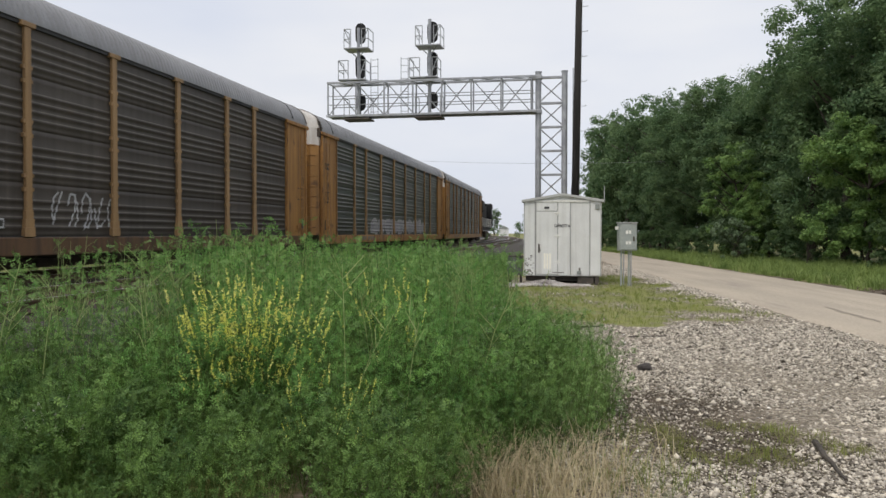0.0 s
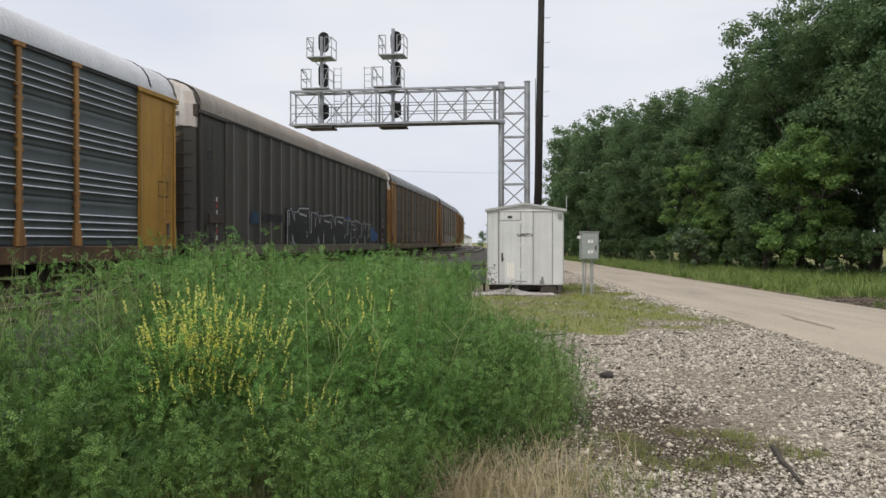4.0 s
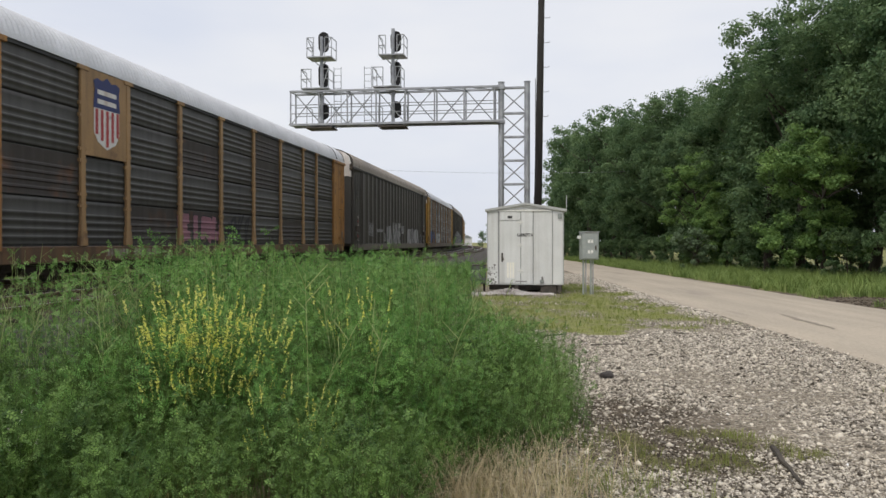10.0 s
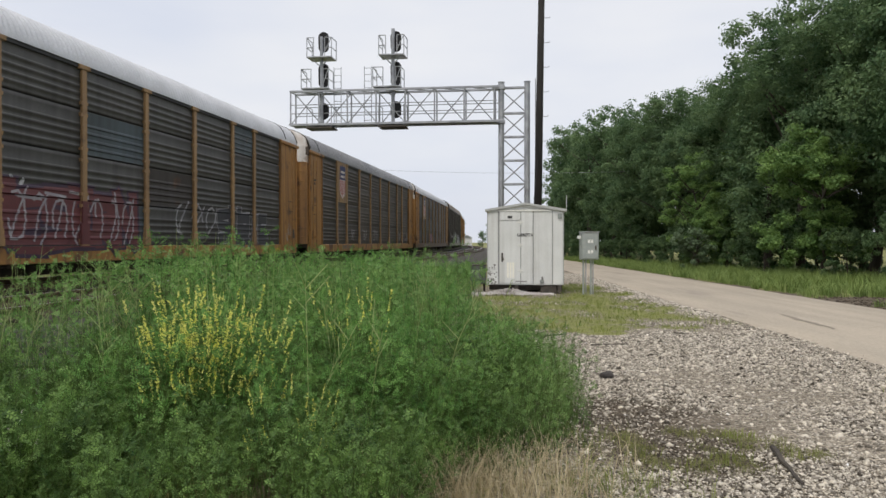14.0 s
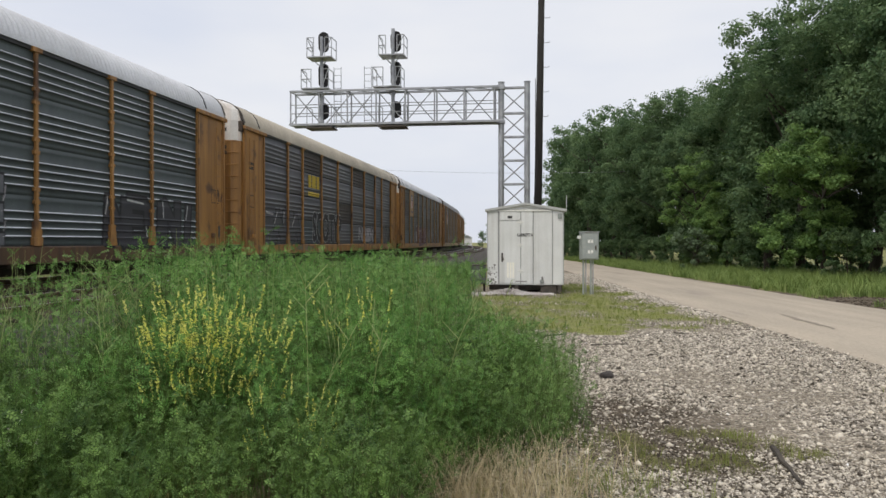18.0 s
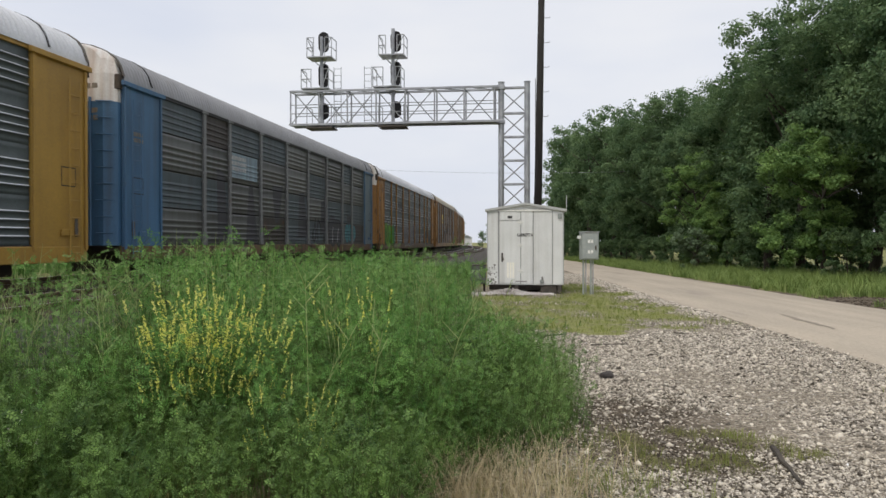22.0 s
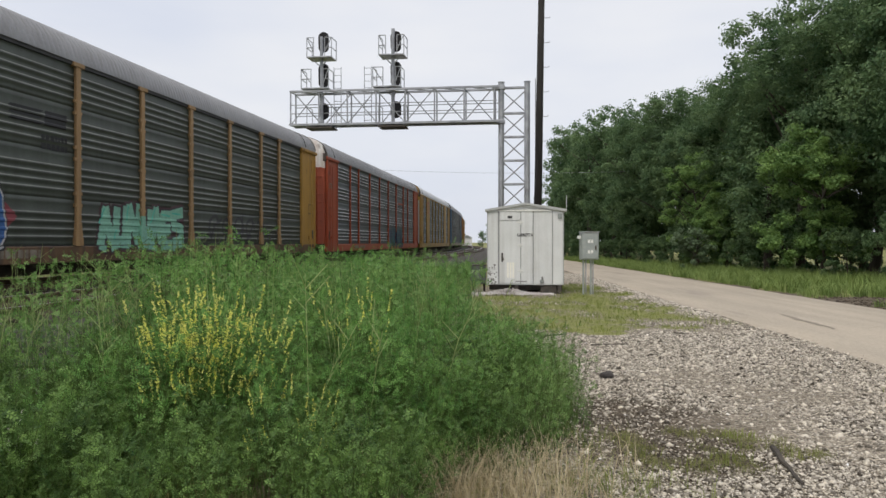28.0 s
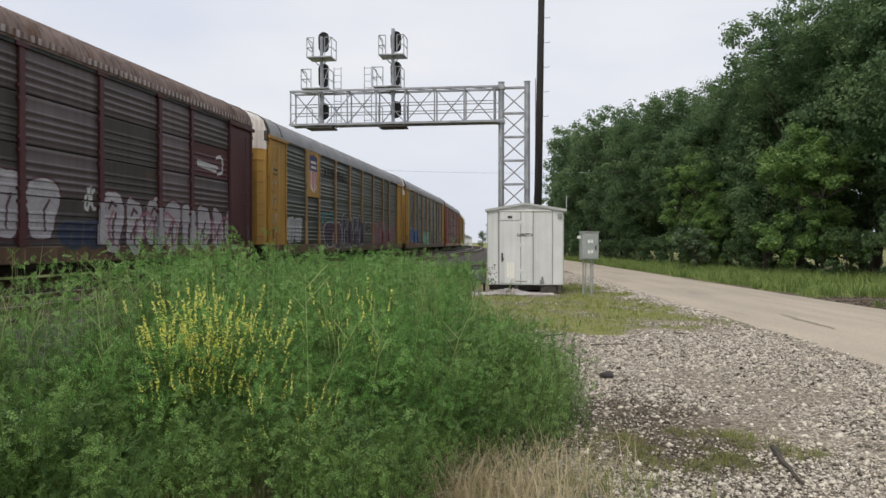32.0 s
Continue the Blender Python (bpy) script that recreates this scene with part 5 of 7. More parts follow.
def side_frames(parent):
    """Two trucks with wheels, brake gear."""
    for cx in (-9.8, 9.8):
        bm = bmesh.new()
        for y in (-1.02, 1.02):
            box(bm, cx - 1.25, cx + 1.25, y - 0.08, y + 0.08, 0.36, 0.52, 0.03)
            box(bm, cx - 0.42, cx + 0.42, y - 0.09, y + 0.09, 0.16, 0.40, 0.04)
            for q in (-0.89, 0.89):
                box(bm, cx + q - 0.16, cx + q + 0.16, y - 0.1, y + 0.1, 0.26, 0.48, 0.04)
        box(bm, cx - 0.2, cx + 0.2, -1.0, 1.0, 0.32, 0.58, 0.03)
        truck = part("truck", bm, M["truck"], parent)
        for q in (-0.89, 0.89):
            bm = bmesh.new()
            for y in (-0.7525, 0.7525):
                bar(bm, (cx + q, y - 0.065, 0.36), (cx + q, y + 0.065, 0.36), 0.36, 18)
                s = -1 if y > 0 else 1
                bar(bm, (cx + q, y + s * 0.065, 0.36), (cx + q, y + s * 0.095, 0.36), 0.385, 18)
            bar(bm, (cx + q, -1.0, 0.36), (cx + q, 1.0, 0.36), 0.075, 8)
            part("wheelset", bm, M["tread"], truck)


def coupler(parent, sgn):
    bm = bmesh.new()
    box(bm, min(sgn * 12.6, sgn * 14.0), max(sgn * 12.6, sgn * 14.0), -0.11, 0.11, 0.62, 0.86, 0.03)
    box(bm, min(sgn * 13.9, sgn * 14.2), max(sgn * 13.9, sgn * 14.2), -0.2, 0.16, 0.60, 0.90, 0.05)
    part("coupler", bm, M["truck"], parent)


def ladder(parent, x, y, z0, z1, mat, wide=0.4):
    bm = bmesh.new()
    for q in (-wide / 2, wide / 2):
        bar(bm, (x + q, y, z0), (x + q, y, z1), 0.014, 4)
    z = z0 + 0.15
    while z < z1:
        bar(bm, (x - wide / 2, y, z), (x + wide / 2, y, z), 0.012, 4)
        z += 0.38
    part("ladder", bm, mat, parent)


def end_wall(parent, sgn, low_mat, top_mat):
    """A car's end: split doors with rounded corners, the upper part painted white."""
    for z0, z1, mat, name in ((SILL1, 4.3, low_mat, "end_door"), (4.303, EAVE + 0.45, top_mat, "end_gable")):
        bm = bmesh.new()
        xo, xi = sgn * (HALF + 0.30), sgn * (HALF - 0.04)
        w1 = WIDE - 0.05
        prof = [(xi, -w1), (sgn * (HALF + 0.12), -w1), (xo, -w1 + 0.28), (xo, w1 - 0.28), (sgn * (HALF + 0.12), w1), (xi, w1)]
        levels = [z0, z1] if name == "end_door" else [z0, EAVE + 0.05, EAVE + 0.42, EAVE + 0.62, EAVE + 0.78]
        shrink = [1.0, 1.0] if name == "end_door" else [1.0, 1.0, 0.93, 0.78, 0.5]
        rings = [[bm.verts.new((xi + (x - xi) * (1 if k < 2 else 0.9), y * s, z)) for x, y in prof] for k, (z, s) in enumerate(zip(levels, shrink))]
        for a, b in zip(rings, rings[1:]):
            for i in range(5):
                bm.faces.new((a[i], a[i + 1], b[i + 1], b[i]))
        bm.faces.new(rings[-1]), bm.faces.new(list(reversed(rings[0])))
        bmesh.ops.recalc_face_normals(bm, faces=bm.faces)
        part(name, bm, mat, parent)


def roof_end(parent, sgn):
    """Dark joint before the last roof sheet and the rolled rim at the roof's end."""
    arch = [(-1.60, EAVE - 0.02), (-1.56, EAVE + 0.08), (-1.50, EAVE + 0.26), (-1.36, EAVE + 0.46), (-1.12, EAVE + 0.62), (-0.8, EAVE + 0.75), (-0.4, EAVE + 0.83), (0.0, EAVE + 0.86)]
    arch += [(-a, z) for a, z in reversed(arch[:-1])]
    for name, x0, x1, up, mat in (("roof_joint", 12.05, 12.10, 0.035, M["ink"]), ("roof_rim", HALF - 0.02, HALF + 0.05, 0.04, M["rod"])):
        bm = bmesh.new()
        rows = [[bm.verts.new((sgn * x, a * (1 + k * 0.4), z + k)) for a, z in arch] for x, k in ((x0, 0.0), (x0, up), (x1, up), (x1, 0.0))]
        for p, q in zip(rows, rows[1:]):
            for i in range(len(arch) - 1):
                bm.faces.new((p[i], p[i + 1], q[i + 1], q[i]))
        bmesh.ops.recalc_face_normals(bm, faces=bm.faces)
        part(name, bm, mat, parent)


def lettering_bars_end(parent, sgn, mat, rung):
    """Unreadable marks on the end doors, and their rungs and latch."""
    x = sgn * (HALF + 0.304)
    rng = random.Random(len(parent.name) + int(sgn))
    bm = bmesh.new()
    for z, n in ((4.02, 3), (3.84, 4), (4.62, 3)):
        a = -1.08
        for k in range(n):
            b = a + rng.uniform(0.10, 0.16)
            box(bm, x - 0.003, x + 0.003, a, b, z, z + 0.12)
            a = b + 0.04
    part("lettering_bar", bm, mat, parent)
    bm = bmesh.new()
    bar(bm, (sgn * (HALF + 0.22), -1.42, 1.1), (sgn * (HALF + 0.36), -1.06, 1.1), 0.016, 5)
    first = part("end_rung", bm, rung, parent)
    for k in range(1, 9):
        again(first, pose(0, 0, 0.4 * k))
    bm = bmesh.new()
    box(bm, min(sgn * 12.45, sgn * 12.75), max(sgn * 12.45, sgn * 12.75), -WIDE - 0.085, -WIDE - 0.03, 1.02, 1.16, 0.015)
    part("lock_box", bm, rung, parent)
    bm = bmesh.new()
    box(bm, min(sgn * 12.95, sgn * 13.05), max(sgn * 12.95, sgn * 13.05), -WIDE - 0.07, -WIDE - 0.03, 1.0, 1.4, 0.015)
    part("lock_rod", bm, M["rod"], parent)


POSTS = [-8.86, -6.96, -4.17, -1.38, 1.38, 4.17, 6.96, 8.86]
ENDX = 11.52  # start of the solid end bays


def autorack(spec):
    """A covered car carrier. Local x points forwards, z = 0 is the rail head."""
    t = thing("autorack_car", Matrix(), spec["label"], "railway car", "cars of the freight train")
    pm, qm, rm, em = spec["panel"], spec["post"], spec["roof"], spec["end"]
    sm = spec.get("sill", em)
    smooth = spec.get("smooth", False)
    edges = [-ENDX] + ([1.13 * k for k in range(-9, 10)] if smooth else POSTS) + [ENDX]
    plain = spec.get("plain", {})
    # side sheets, both sides
    cache = {}
    for i, (a, b) in enumerate(zip(edges, edges[1:])):
        wd = round(b - a, 3)
        pick = plain.get(i)
        key = (wd, pick)
        if key not in cache:
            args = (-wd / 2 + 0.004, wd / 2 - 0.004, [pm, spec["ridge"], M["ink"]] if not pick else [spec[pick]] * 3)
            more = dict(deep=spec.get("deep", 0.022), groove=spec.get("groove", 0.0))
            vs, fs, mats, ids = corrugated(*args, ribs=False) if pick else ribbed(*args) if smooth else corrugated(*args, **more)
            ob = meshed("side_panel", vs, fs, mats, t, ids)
            cache[key] = ob
        else:
            ob = again(cache[key], Matrix())
        ob.matrix_basis = pose((a + b) / 2, 0, 0)
        again(cache[key], pose((a + b) / 2, 0, 0, 0, 0, 180))
    # posts: channel with bolts and a flared foot
    if not smooth:
        bm = bmesh.new()
        pw = spec.get("post_half", 0.085)
        box(bm, -pw, pw, -WIDE - 0.055, -WIDE + 0.02, SILL1, EAVE - 0.08, 0.012)
        hw = 0.20 if pw > 0.07 else 0.15
        box(bm, -hw, hw, -WIDE - 0.075, -WIDE + 0.02, EAVE - 0.19, EAVE - 0.09, 0.01)
        for k in range(3):
            w = 0.10 + 0.022 * k
            box(bm, -w, w, -WIDE - 0.058 - 0.004 * k, -WIDE + 0.02, SILL1 + 0.0, SILL1 + 0.50 - 0.16 * k, 0.006)
        for k in range(1, 1 if spec.get("flush") else 4):  # clip plates over the sheet joints
            for z in (SILL1 + k * (EAVE - 0.06 - SILL1) / 4 + q for q in (-0.16, 0.10)):
                for q in (-pw - 0.022, pw + 0.022):
                    box(bm, q - 0.024, q + 0.024, -WIDE - 0.048, -WIDE + 0.02, z, z + 0.075, 0.006)
        first = part("side_post", bm, qm, t)
        for i, x in enumerate(POSTS):
            o = first if i == 0 else again(first, Matrix())
            o.matrix_basis = pose(x, 0, 0)
            again(first, pose(x, 0, 0, 0, 0, 180))
    for i in plain:
        bm = bmesh.new()
        box(bm, edges[i] - 0.10, edges[i + 1] + 0.10, -WIDE - 0.063, -WIDE - 0.02, SILL1 + 0.01, EAVE - 0.12, 0.008)
        part("logo_field", bm, spec[plain[i]], t)
    # solid end bays
    bm = bmesh.new()
    box(bm, ENDX + 0.01, HALF, -WIDE - 0.03, -WIDE + 0.04, SILL1 - 0.2, EAVE - 0.06, 0.015)
    eb = part("end_panel", bm, spec.get("end_front", em), t)
    bm = bmesh.new()
    box(bm, -0.05, 0.05, -WIDE - 0.07, -WIDE - 0.034, SILL1 - 0.1, EAVE - 0.09, 0.012)
    stile = part("end_stile", bm, em, t)
    stile.matrix_basis = pose(ENDX + 0.06, 0, 0)
    for x in (HALF - 0.05, -HALF + 0.05, -ENDX - 0.06):
        again(stile, pose(x, 0, 0))
    for x in (HALF - 0.05, -HALF + 0.05, -ENDX - 0.06, ENDX + 0.06):
        again(stile, pose(x, 0, 0, 0, 0, 180))
    # overhanging header and corner bracket above each end bay
    for sgn in (1, -1):
        a, b = sorted((sgn * (ENDX - 0.1), sgn * (HALF + 0.12)))
        bm = bmesh.new()
        box(bm, a, b, -WIDE - 0.11, -WIDE - 0.036, EAVE - 0.22, EAVE - 0.10, 0.012)
        part("end_header", bm, em, t)
        bm = bmesh.new()
        a, b = sorted((sgn * (HALF + 0.01), sgn * (HALF + 0.16)))
        box(bm, a, b, -WIDE - 0.02, -WIDE + 0.2, EAVE - 0.32, EAVE + 0.05, 0.02)
        part("corner_bracket", bm, M["truck"], t)
    bm = bmesh.new()
    box(bm, -HALF, -ENDX - 0.01, -WIDE - 0.03, -WIDE + 0.04, SILL1 - 0.2, EAVE - 0.06, 0.015)
    ea = part("end_panel", bm, em, t)
    again(eb, pose(0, 0, 0, 0, 0, 180)), again(ea, pose(0, 0, 0, 0, 0, 180))
    # sills, deck, eave rail
    for y0, y1 in ((-WIDE - 0.04, -WIDE + 0.1), (WIDE - 0.1, WIDE + 0.04)):
        bm = bmesh.new()
        box(bm, -HALF, HALF, y0, y1, SILL0, SILL1 - 0.006, 0.02)
        part("side_sill", bm, sm, t)
        # the rail's dark default colour paints the shadow under the roof edge
        bm = bmesh.new()
        box(bm, -HALF, HALF, y0 + 0.02, y1 - 0.02, EAVE - 0.085, EAVE - 0.035, 0.008)
        part("eave_rail", bm, spec.get("eave", M["rod"]), t)
        # black by default: roof-edge shadow painted in, together with the perforated edge
        bm = bmesh.new()
        box(bm, -HALF + 0.1, HALF - 0.1, y0 + 0.015, y1 - 0.015, EAVE - 0.165, EAVE - 0.09)
        part("vent_slot", bm, spec.get("eave", M["ink"]), t)
        bm = bmesh.new()
        box(bm, -ENDX, ENDX, y0 + 0.018, y1 - 0.018, SILL1 - 0.002, SILL1 + 0.02)
        part("sill_joint", bm, M["ink"], t)
    if spec.get("band"):
        bm = bmesh.new()
        box(bm, -HALF, HALF, -WIDE - 0.075, -WIDE - 0.055, EAVE - 0.03, EAVE + 0.11, 0.004)
        band = part("eave_band", bm, spec["band"], t, "flaking whitish band along the roof edge")
        bm = bmesh.new()
        box(bm, -0.035, 0.035, -WIDE - 0.095, -WIDE - 0.07, EAVE - 0.05, EAVE + 0.11)
        clip = part("clip", bm, ROOF_R, band)
        clip.matrix_basis = pose(-13.2, 0, 0)
        for k in range(1, 121):
            again(clip, pose(-13.2 + 0.22 * k, 0, 0))
    bm = bmesh.new()
    box(bm, -HALF, HALF, -WIDE + 0.11, WIDE - 0.11, 0.66, 0.78)
    part("deck", bm, M["truck"], t)
    # sill deepened and gear block added to darken the view under the car
    bm = bmesh.new()
    box(bm, -12.6, 12.6, -0.35, 0.35, 0.13, 0.655)
    part("centre_sill", bm, M["truck"], t)
    for x in (-7.2, -5.4, -3.6, -1.8, 0, 1.8, 3.6, 5.4, 7.2):
        bm = bmesh.new()
        box(bm, x - 0.12, x + 0.12, -1.42, 1.42, 0.36, 0.655, 0.01)
        part("cross_bearer", bm, M["truck"], t)
    bm = bmesh.new()
    box(bm, -6.6, 6.6, 0.5, 1.2, 0.12, 0.60, 0.05)
    part("brake_gear", bm, M["truck"], t)
    roof_mesh(rm, -HALF - 0.02, HALF + 0.02, "roof", t, 0.022 if not smooth else 0.06, 0.17 if not smooth else 0.25)
    for sgn in (1, -1):
        end_wall(t, sgn, spec.get("end_front", em) if sgn > 0 else spec.get("end_back", em), spec.get("end_top", M["white_end"]))
        coupler(t, sgn)
        roof_end(t, sgn)
        lettering_bars_end(t, sgn, M["sill_letter"] if spec.get("dark_end") else M["ink"], em)
        ladder(t, sgn * 12.9, -WIDE - 0.10, 0.5, EAVE - 0.5, em)
        bm = bmesh.new()
        for y in (-0.9, -0.2, 0.35, 0.95):
            bar(bm, (sgn * (HALF + 0.33), y, SILL1), (sgn * (HALF + 0.33), y, 4.4), 0.03, 5)
        part("door_rods", bm, em if not smooth else M["rod"], t)
        if smooth:
            bm = bmesh.new()
            box(bm, min(sgn * 12.0, sgn * 12.9), max(sgn * 12.0, sgn * 12.9), -WIDE - 0.12, -WIDE - 0.03, 1.45, 1.75, 0.02)
            part("hand_brake_box", bm, M["truck"], t)
            for k in range(7):
                bm = bmesh.new()
                x = sgn * 12.25
                box(bm, x - 0.05, x + 0.05, -WIDE - 0.04, -WIDE - 0.031, 0.95 + 0.2 * k, 1.09 + 0.2 * k)
                part("reflector", bm, M["red_stripe"] if k % 2 else M["white_end"], t)
    side_frames(t)
    if smooth:
        t["smooth_side"] = 1
    t["ridge_depth"], t["groove_depth"] = spec.get("deep", 0.022), spec.get("groove", 0.0)
    return t


# ---- markings ----
def decal_mesh(name, polys, mat, parent, y=-WIDE - 0.012, thick=0.004):
    """Flat paint patches given as polygons of (x, z) on a car's side."""
    bm = bmesh.new()
    for poly in polys:
        f = [bm.verts.new((x, y, z)) for x, z in poly]
        bm.faces.new(f)
    return part(name, bm, mat, parent)


def shield(parent, x, z, s, panel):
    """Striped railway shield, plain shapes."""
    bm = bmesh.new()
    box(bm, -8.77, -7.05, -WIDE - 0.040, -WIDE, 2.85, EAVE - 0.10, 0.006)
    part("logo_field", bm, panel, parent)
    wx, s = 1.48, s * 0.90
    top = [(-0.42, 0.30), (-0.30, 0.38), (-0.15, 0.34), (0, 0.46), (0.15, 0.34), (0.30, 0.38), (0.42, 0.30), (0.38, 0.1), (0.42, -0.38), (-0.42, -0.38), (-0.38, 0.1)]
    decal_mesh("shield_top", [[(x + a * s * wx, z + b * s) for a, b in reversed(top)]], M["blue_shield"], parent, -WIDE - 0.049)
    low = [(-0.40, -0.38), (0.40, -0.38), (0.40, -1.0), (0.28, -1.25), (0, -1.42), (-0.28, -1.25), (-0.40, -1.0)]
    decal_mesh("shield_field", [[(x + a * s * wx, z + b * s) for a, b in low]], M["white_end"], parent, -WIDE - 0.046)
    bars = []
    for k in range(5):
        a = -0.36 + k * 0.165
        b = -1.02 - 0.36 * (1 - abs(k - 2) / 2.2) * 0.9
        bars.append([(x + a * s * wx, z + b * s), (x + (a + 0.085) * s * wx, z + b * s), (x + (a + 0.085) * s * wx, z - 0.40 * s), (x + a * s * wx, z - 0.40 * s)])
    decal_mesh("shield_stripe", bars, M["red_stripe"], parent, -WIDE - 0.049)
    decal_mesh("shield_lettering_bar", [[(x - 0.3 * s * wx, z + q * s), (x + 0.3 * s * wx, z + q * s), (x + 0.3 * s * wx, z + (q + 0.12) * s), (x - 0.3 * s * wx, z + (q + 0.12) * s)] for q in (-0.02, -0.26)], M["white_end"], parent, -WIDE - 0.052)


def spray(name, r, g, b):
    if name not in M:
        M[name] = surf(name, (r, g, b), (r * 0.75, g * 0.75, b * 0.8), 2.0, 0.6, 0, 18, 0.35, 0.0)
    return M[name]


def strokes(paths, w):
    """Polygons for thick pen strokes along paths of (x, z)."""
    out = []
    for path in paths:
        for (x0, z0), (x1, z1) in zip(path, path[1:]):
            d = Vector((x1 - x0, z1 - z0))
            if d.length < 1e-5:
                continue
            d.normalize()
            nx, nz = -d.y * w, d.x * w
            ex, ez = d.x * w * 0.6, d.y * w * 0.6
            out.append([(x0 - nx - ex, z0 - nz - ez), (x1 - nx + ex, z1 - nz + ez), (x1 + nx + ex, z1 + nz + ez), (x0 + nx - ex, z0 + nz - ez)])
    return out


def rounded(paths, w):
    """Strokes with round joints."""
    out = strokes(paths, w)
    for path in paths:
        for x, z in path:
            out.append([(x + w * math.cos(k * 0.7854), z + w * math.sin(k * 0.7854)) for k in range(8)])
    return out


def skin(car):
    """Depth at which paint lies on a car's side."""
    return -WIDE - 0.020 if car.get("smooth_side") else -WIDE + 0.030 - car.get("ridge_depth", 0.022) + 0.004


@functools.lru_cache(None)
def ridge_profile(deep, groove):
    """Heights and depths of a ridged side, bottom to top."""
    zs, ds = [SILL0, SILL1 - 0.004], [0.075, 0.075]
    hgt = (EAVE - 0.06 - SILL1) / 4
    for k in range(4):
        z = SILL1 + k * hgt
        zs += [z + 0.003, z + 0.024, z + 0.07]
        ds += [-groove if groove else 0.012, 0.012, 0.004]
        for j in range(4):
            zz = z + 0.20 + j * 0.165
            if deep > 0.03:
                zs += [zz - 0.034, zz - 0.024, zz - 0.004, zz + 0.018]
                ds += [0.0, deep * 0.85, deep * 0.85 - 0.003, 0.002]
            else:
                zs += [zz - 0.06, zz - 0.035, zz, zz + 0.026]
                ds += [0.0, deep, deep - 0.004, 0.002]
        zs += [z + hgt - 0.10, z + hgt - 0.018, z + hgt - 0.008]
        ds += [0.008, 0.012, -groove if groove else 0.012]
    return zs, ds


def press(bm, car, lift):
    """Lays flat paint on a car's side, into its ridges."""
    if car.get("smooth_side"):
        for v in bm.verts:
            v.co.y += -WIDE - 0.020 - lift
        return
    zs, ds = ridge_profile(car.get("ridge_depth", 0.022), car.get("groove_depth", 0.0))
    lo, hi = min(v.co.z for v in bm.verts), max(v.co.z for v in bm.verts)
    for z in zs:
        if lo < z < hi:
            bmesh.ops.bisect_plane(bm, geom=bm.verts[:] + bm.edges[:] + bm.faces[:], plane_co=(0, 0, z), plane_no=(0, 0, 1))
    for v in bm.verts:
        v.co.y += -WIDE + 0.030 - float(np.interp(v.co.z, zs, ds)) - 0.005 - lift


def layers(parent, sets, lift=0.0):
    """Paint coats, one over the other: pairs of polygons and material. Pieces of one coat lie at slightly different depths."""
    for name, polys, mat in sets:
        bm = bmesh.new()
        for i, poly in enumerate(polys):
            vs = [bm.verts.new((x, -0.0003 * (i % 5), max(z, SILL0 + 0.03))) for x, z in poly]
            bm.faces.new(vs)
            if len(polys) <= 12:  # each painted shape is a part of its own
                press(bm, parent, lift)
                bmesh.ops.recalc_face_normals(bm, faces=bm.faces)
                part(name, bm, mat, parent)
                bm = bmesh.new()
        if len(polys) > 12:
            press(bm, parent, lift)
            bmesh.ops.recalc_face_normals(bm, faces=bm.faces)
            tagged(part(name, bm, mat, parent), kind="stuff")
        lift += 0.0025


GLYPHS = (((0.12, 0.0), (0.12, 1.0), (0.5, 0.55), (0.88, 0.0), (0.88, 1.0)), ((0.12, 1.0), (0.14, 0.08), (0.86, 0.06), (0.88, 1.0)),
          ((0.88, 0.94), (0.14, 0.9), (0.14, 0.55), (0.84, 0.48), (0.86, 0.08), (0.1, 0.06)), ((0.14, 0.0), (0.14, 0.95), (0.82, 0.9), (0.8, 0.52), (0.2, 0.48), (0.9, 0.0)),
          ((0.9, 0.95), (0.14, 0.92), (0.14, 0.5), (0.7, 0.5), (0.14, 0.5), (0.14, 0.06), (0.92, 0.05)), ((0.1, 0.0), (0.45, 0.98), (0.9, 0.0)), ((0.5, 0.0), (0.5, 1.0)))


def blocks(parent, x0, x1, z0, z1, fill, edge, seed, n=5, rim=0.045, fat=0.36, halo=None, glint=None, lift=0.0):
    """Illegible fat angular shapes crowded in a row, rimmed."""
    rng = random.Random(seed)
    st, h = (x1 - x0) / n, z1 - z0
    w = min(st * fat * 0.5, h * 0.2)
    paths, shine = [], []
    last = -1
    for k in range(n):
        g = rng.choice([q for q in range(len(GLYPHS)) if q != last])
        last = g
        tilt, dip = rng.uniform(-0.10, 0.14), rng.uniform(-0.06, 0.06)
        grow = rng.uniform(0.92, 1.12)
        paths.append([(x0 + st * (k + 0.5 + (a - 0.5) * grow + tilt * b) + rng.uniform(-0.03, 0.03) * st, z0 + w + (h - 2 * w) * (b * grow + dip) + rng.uniform(-0.03, 0.03) * h) for a, b in GLYPHS[g]])
        q = paths[-1]
        shine.append([(q[0][0] - w * 0.4, q[0][1] * 0.35 + q[1][1] * 0.65), (q[1][0] - w * 0.4, q[1][1] + w * 0.3)])
    sets = [("spray_halo", strokes(paths, w + 2.1 * rim), halo)] if halo else []
    sets += [("spray_rim", strokes(paths, w + rim), edge), ("spray_fill", strokes(paths, w), fill)]
    if glint:
        sets.append(("spray_line", strokes(shine, max(0.018, w * 0.16)), glint))
    layers(parent, sets, lift)


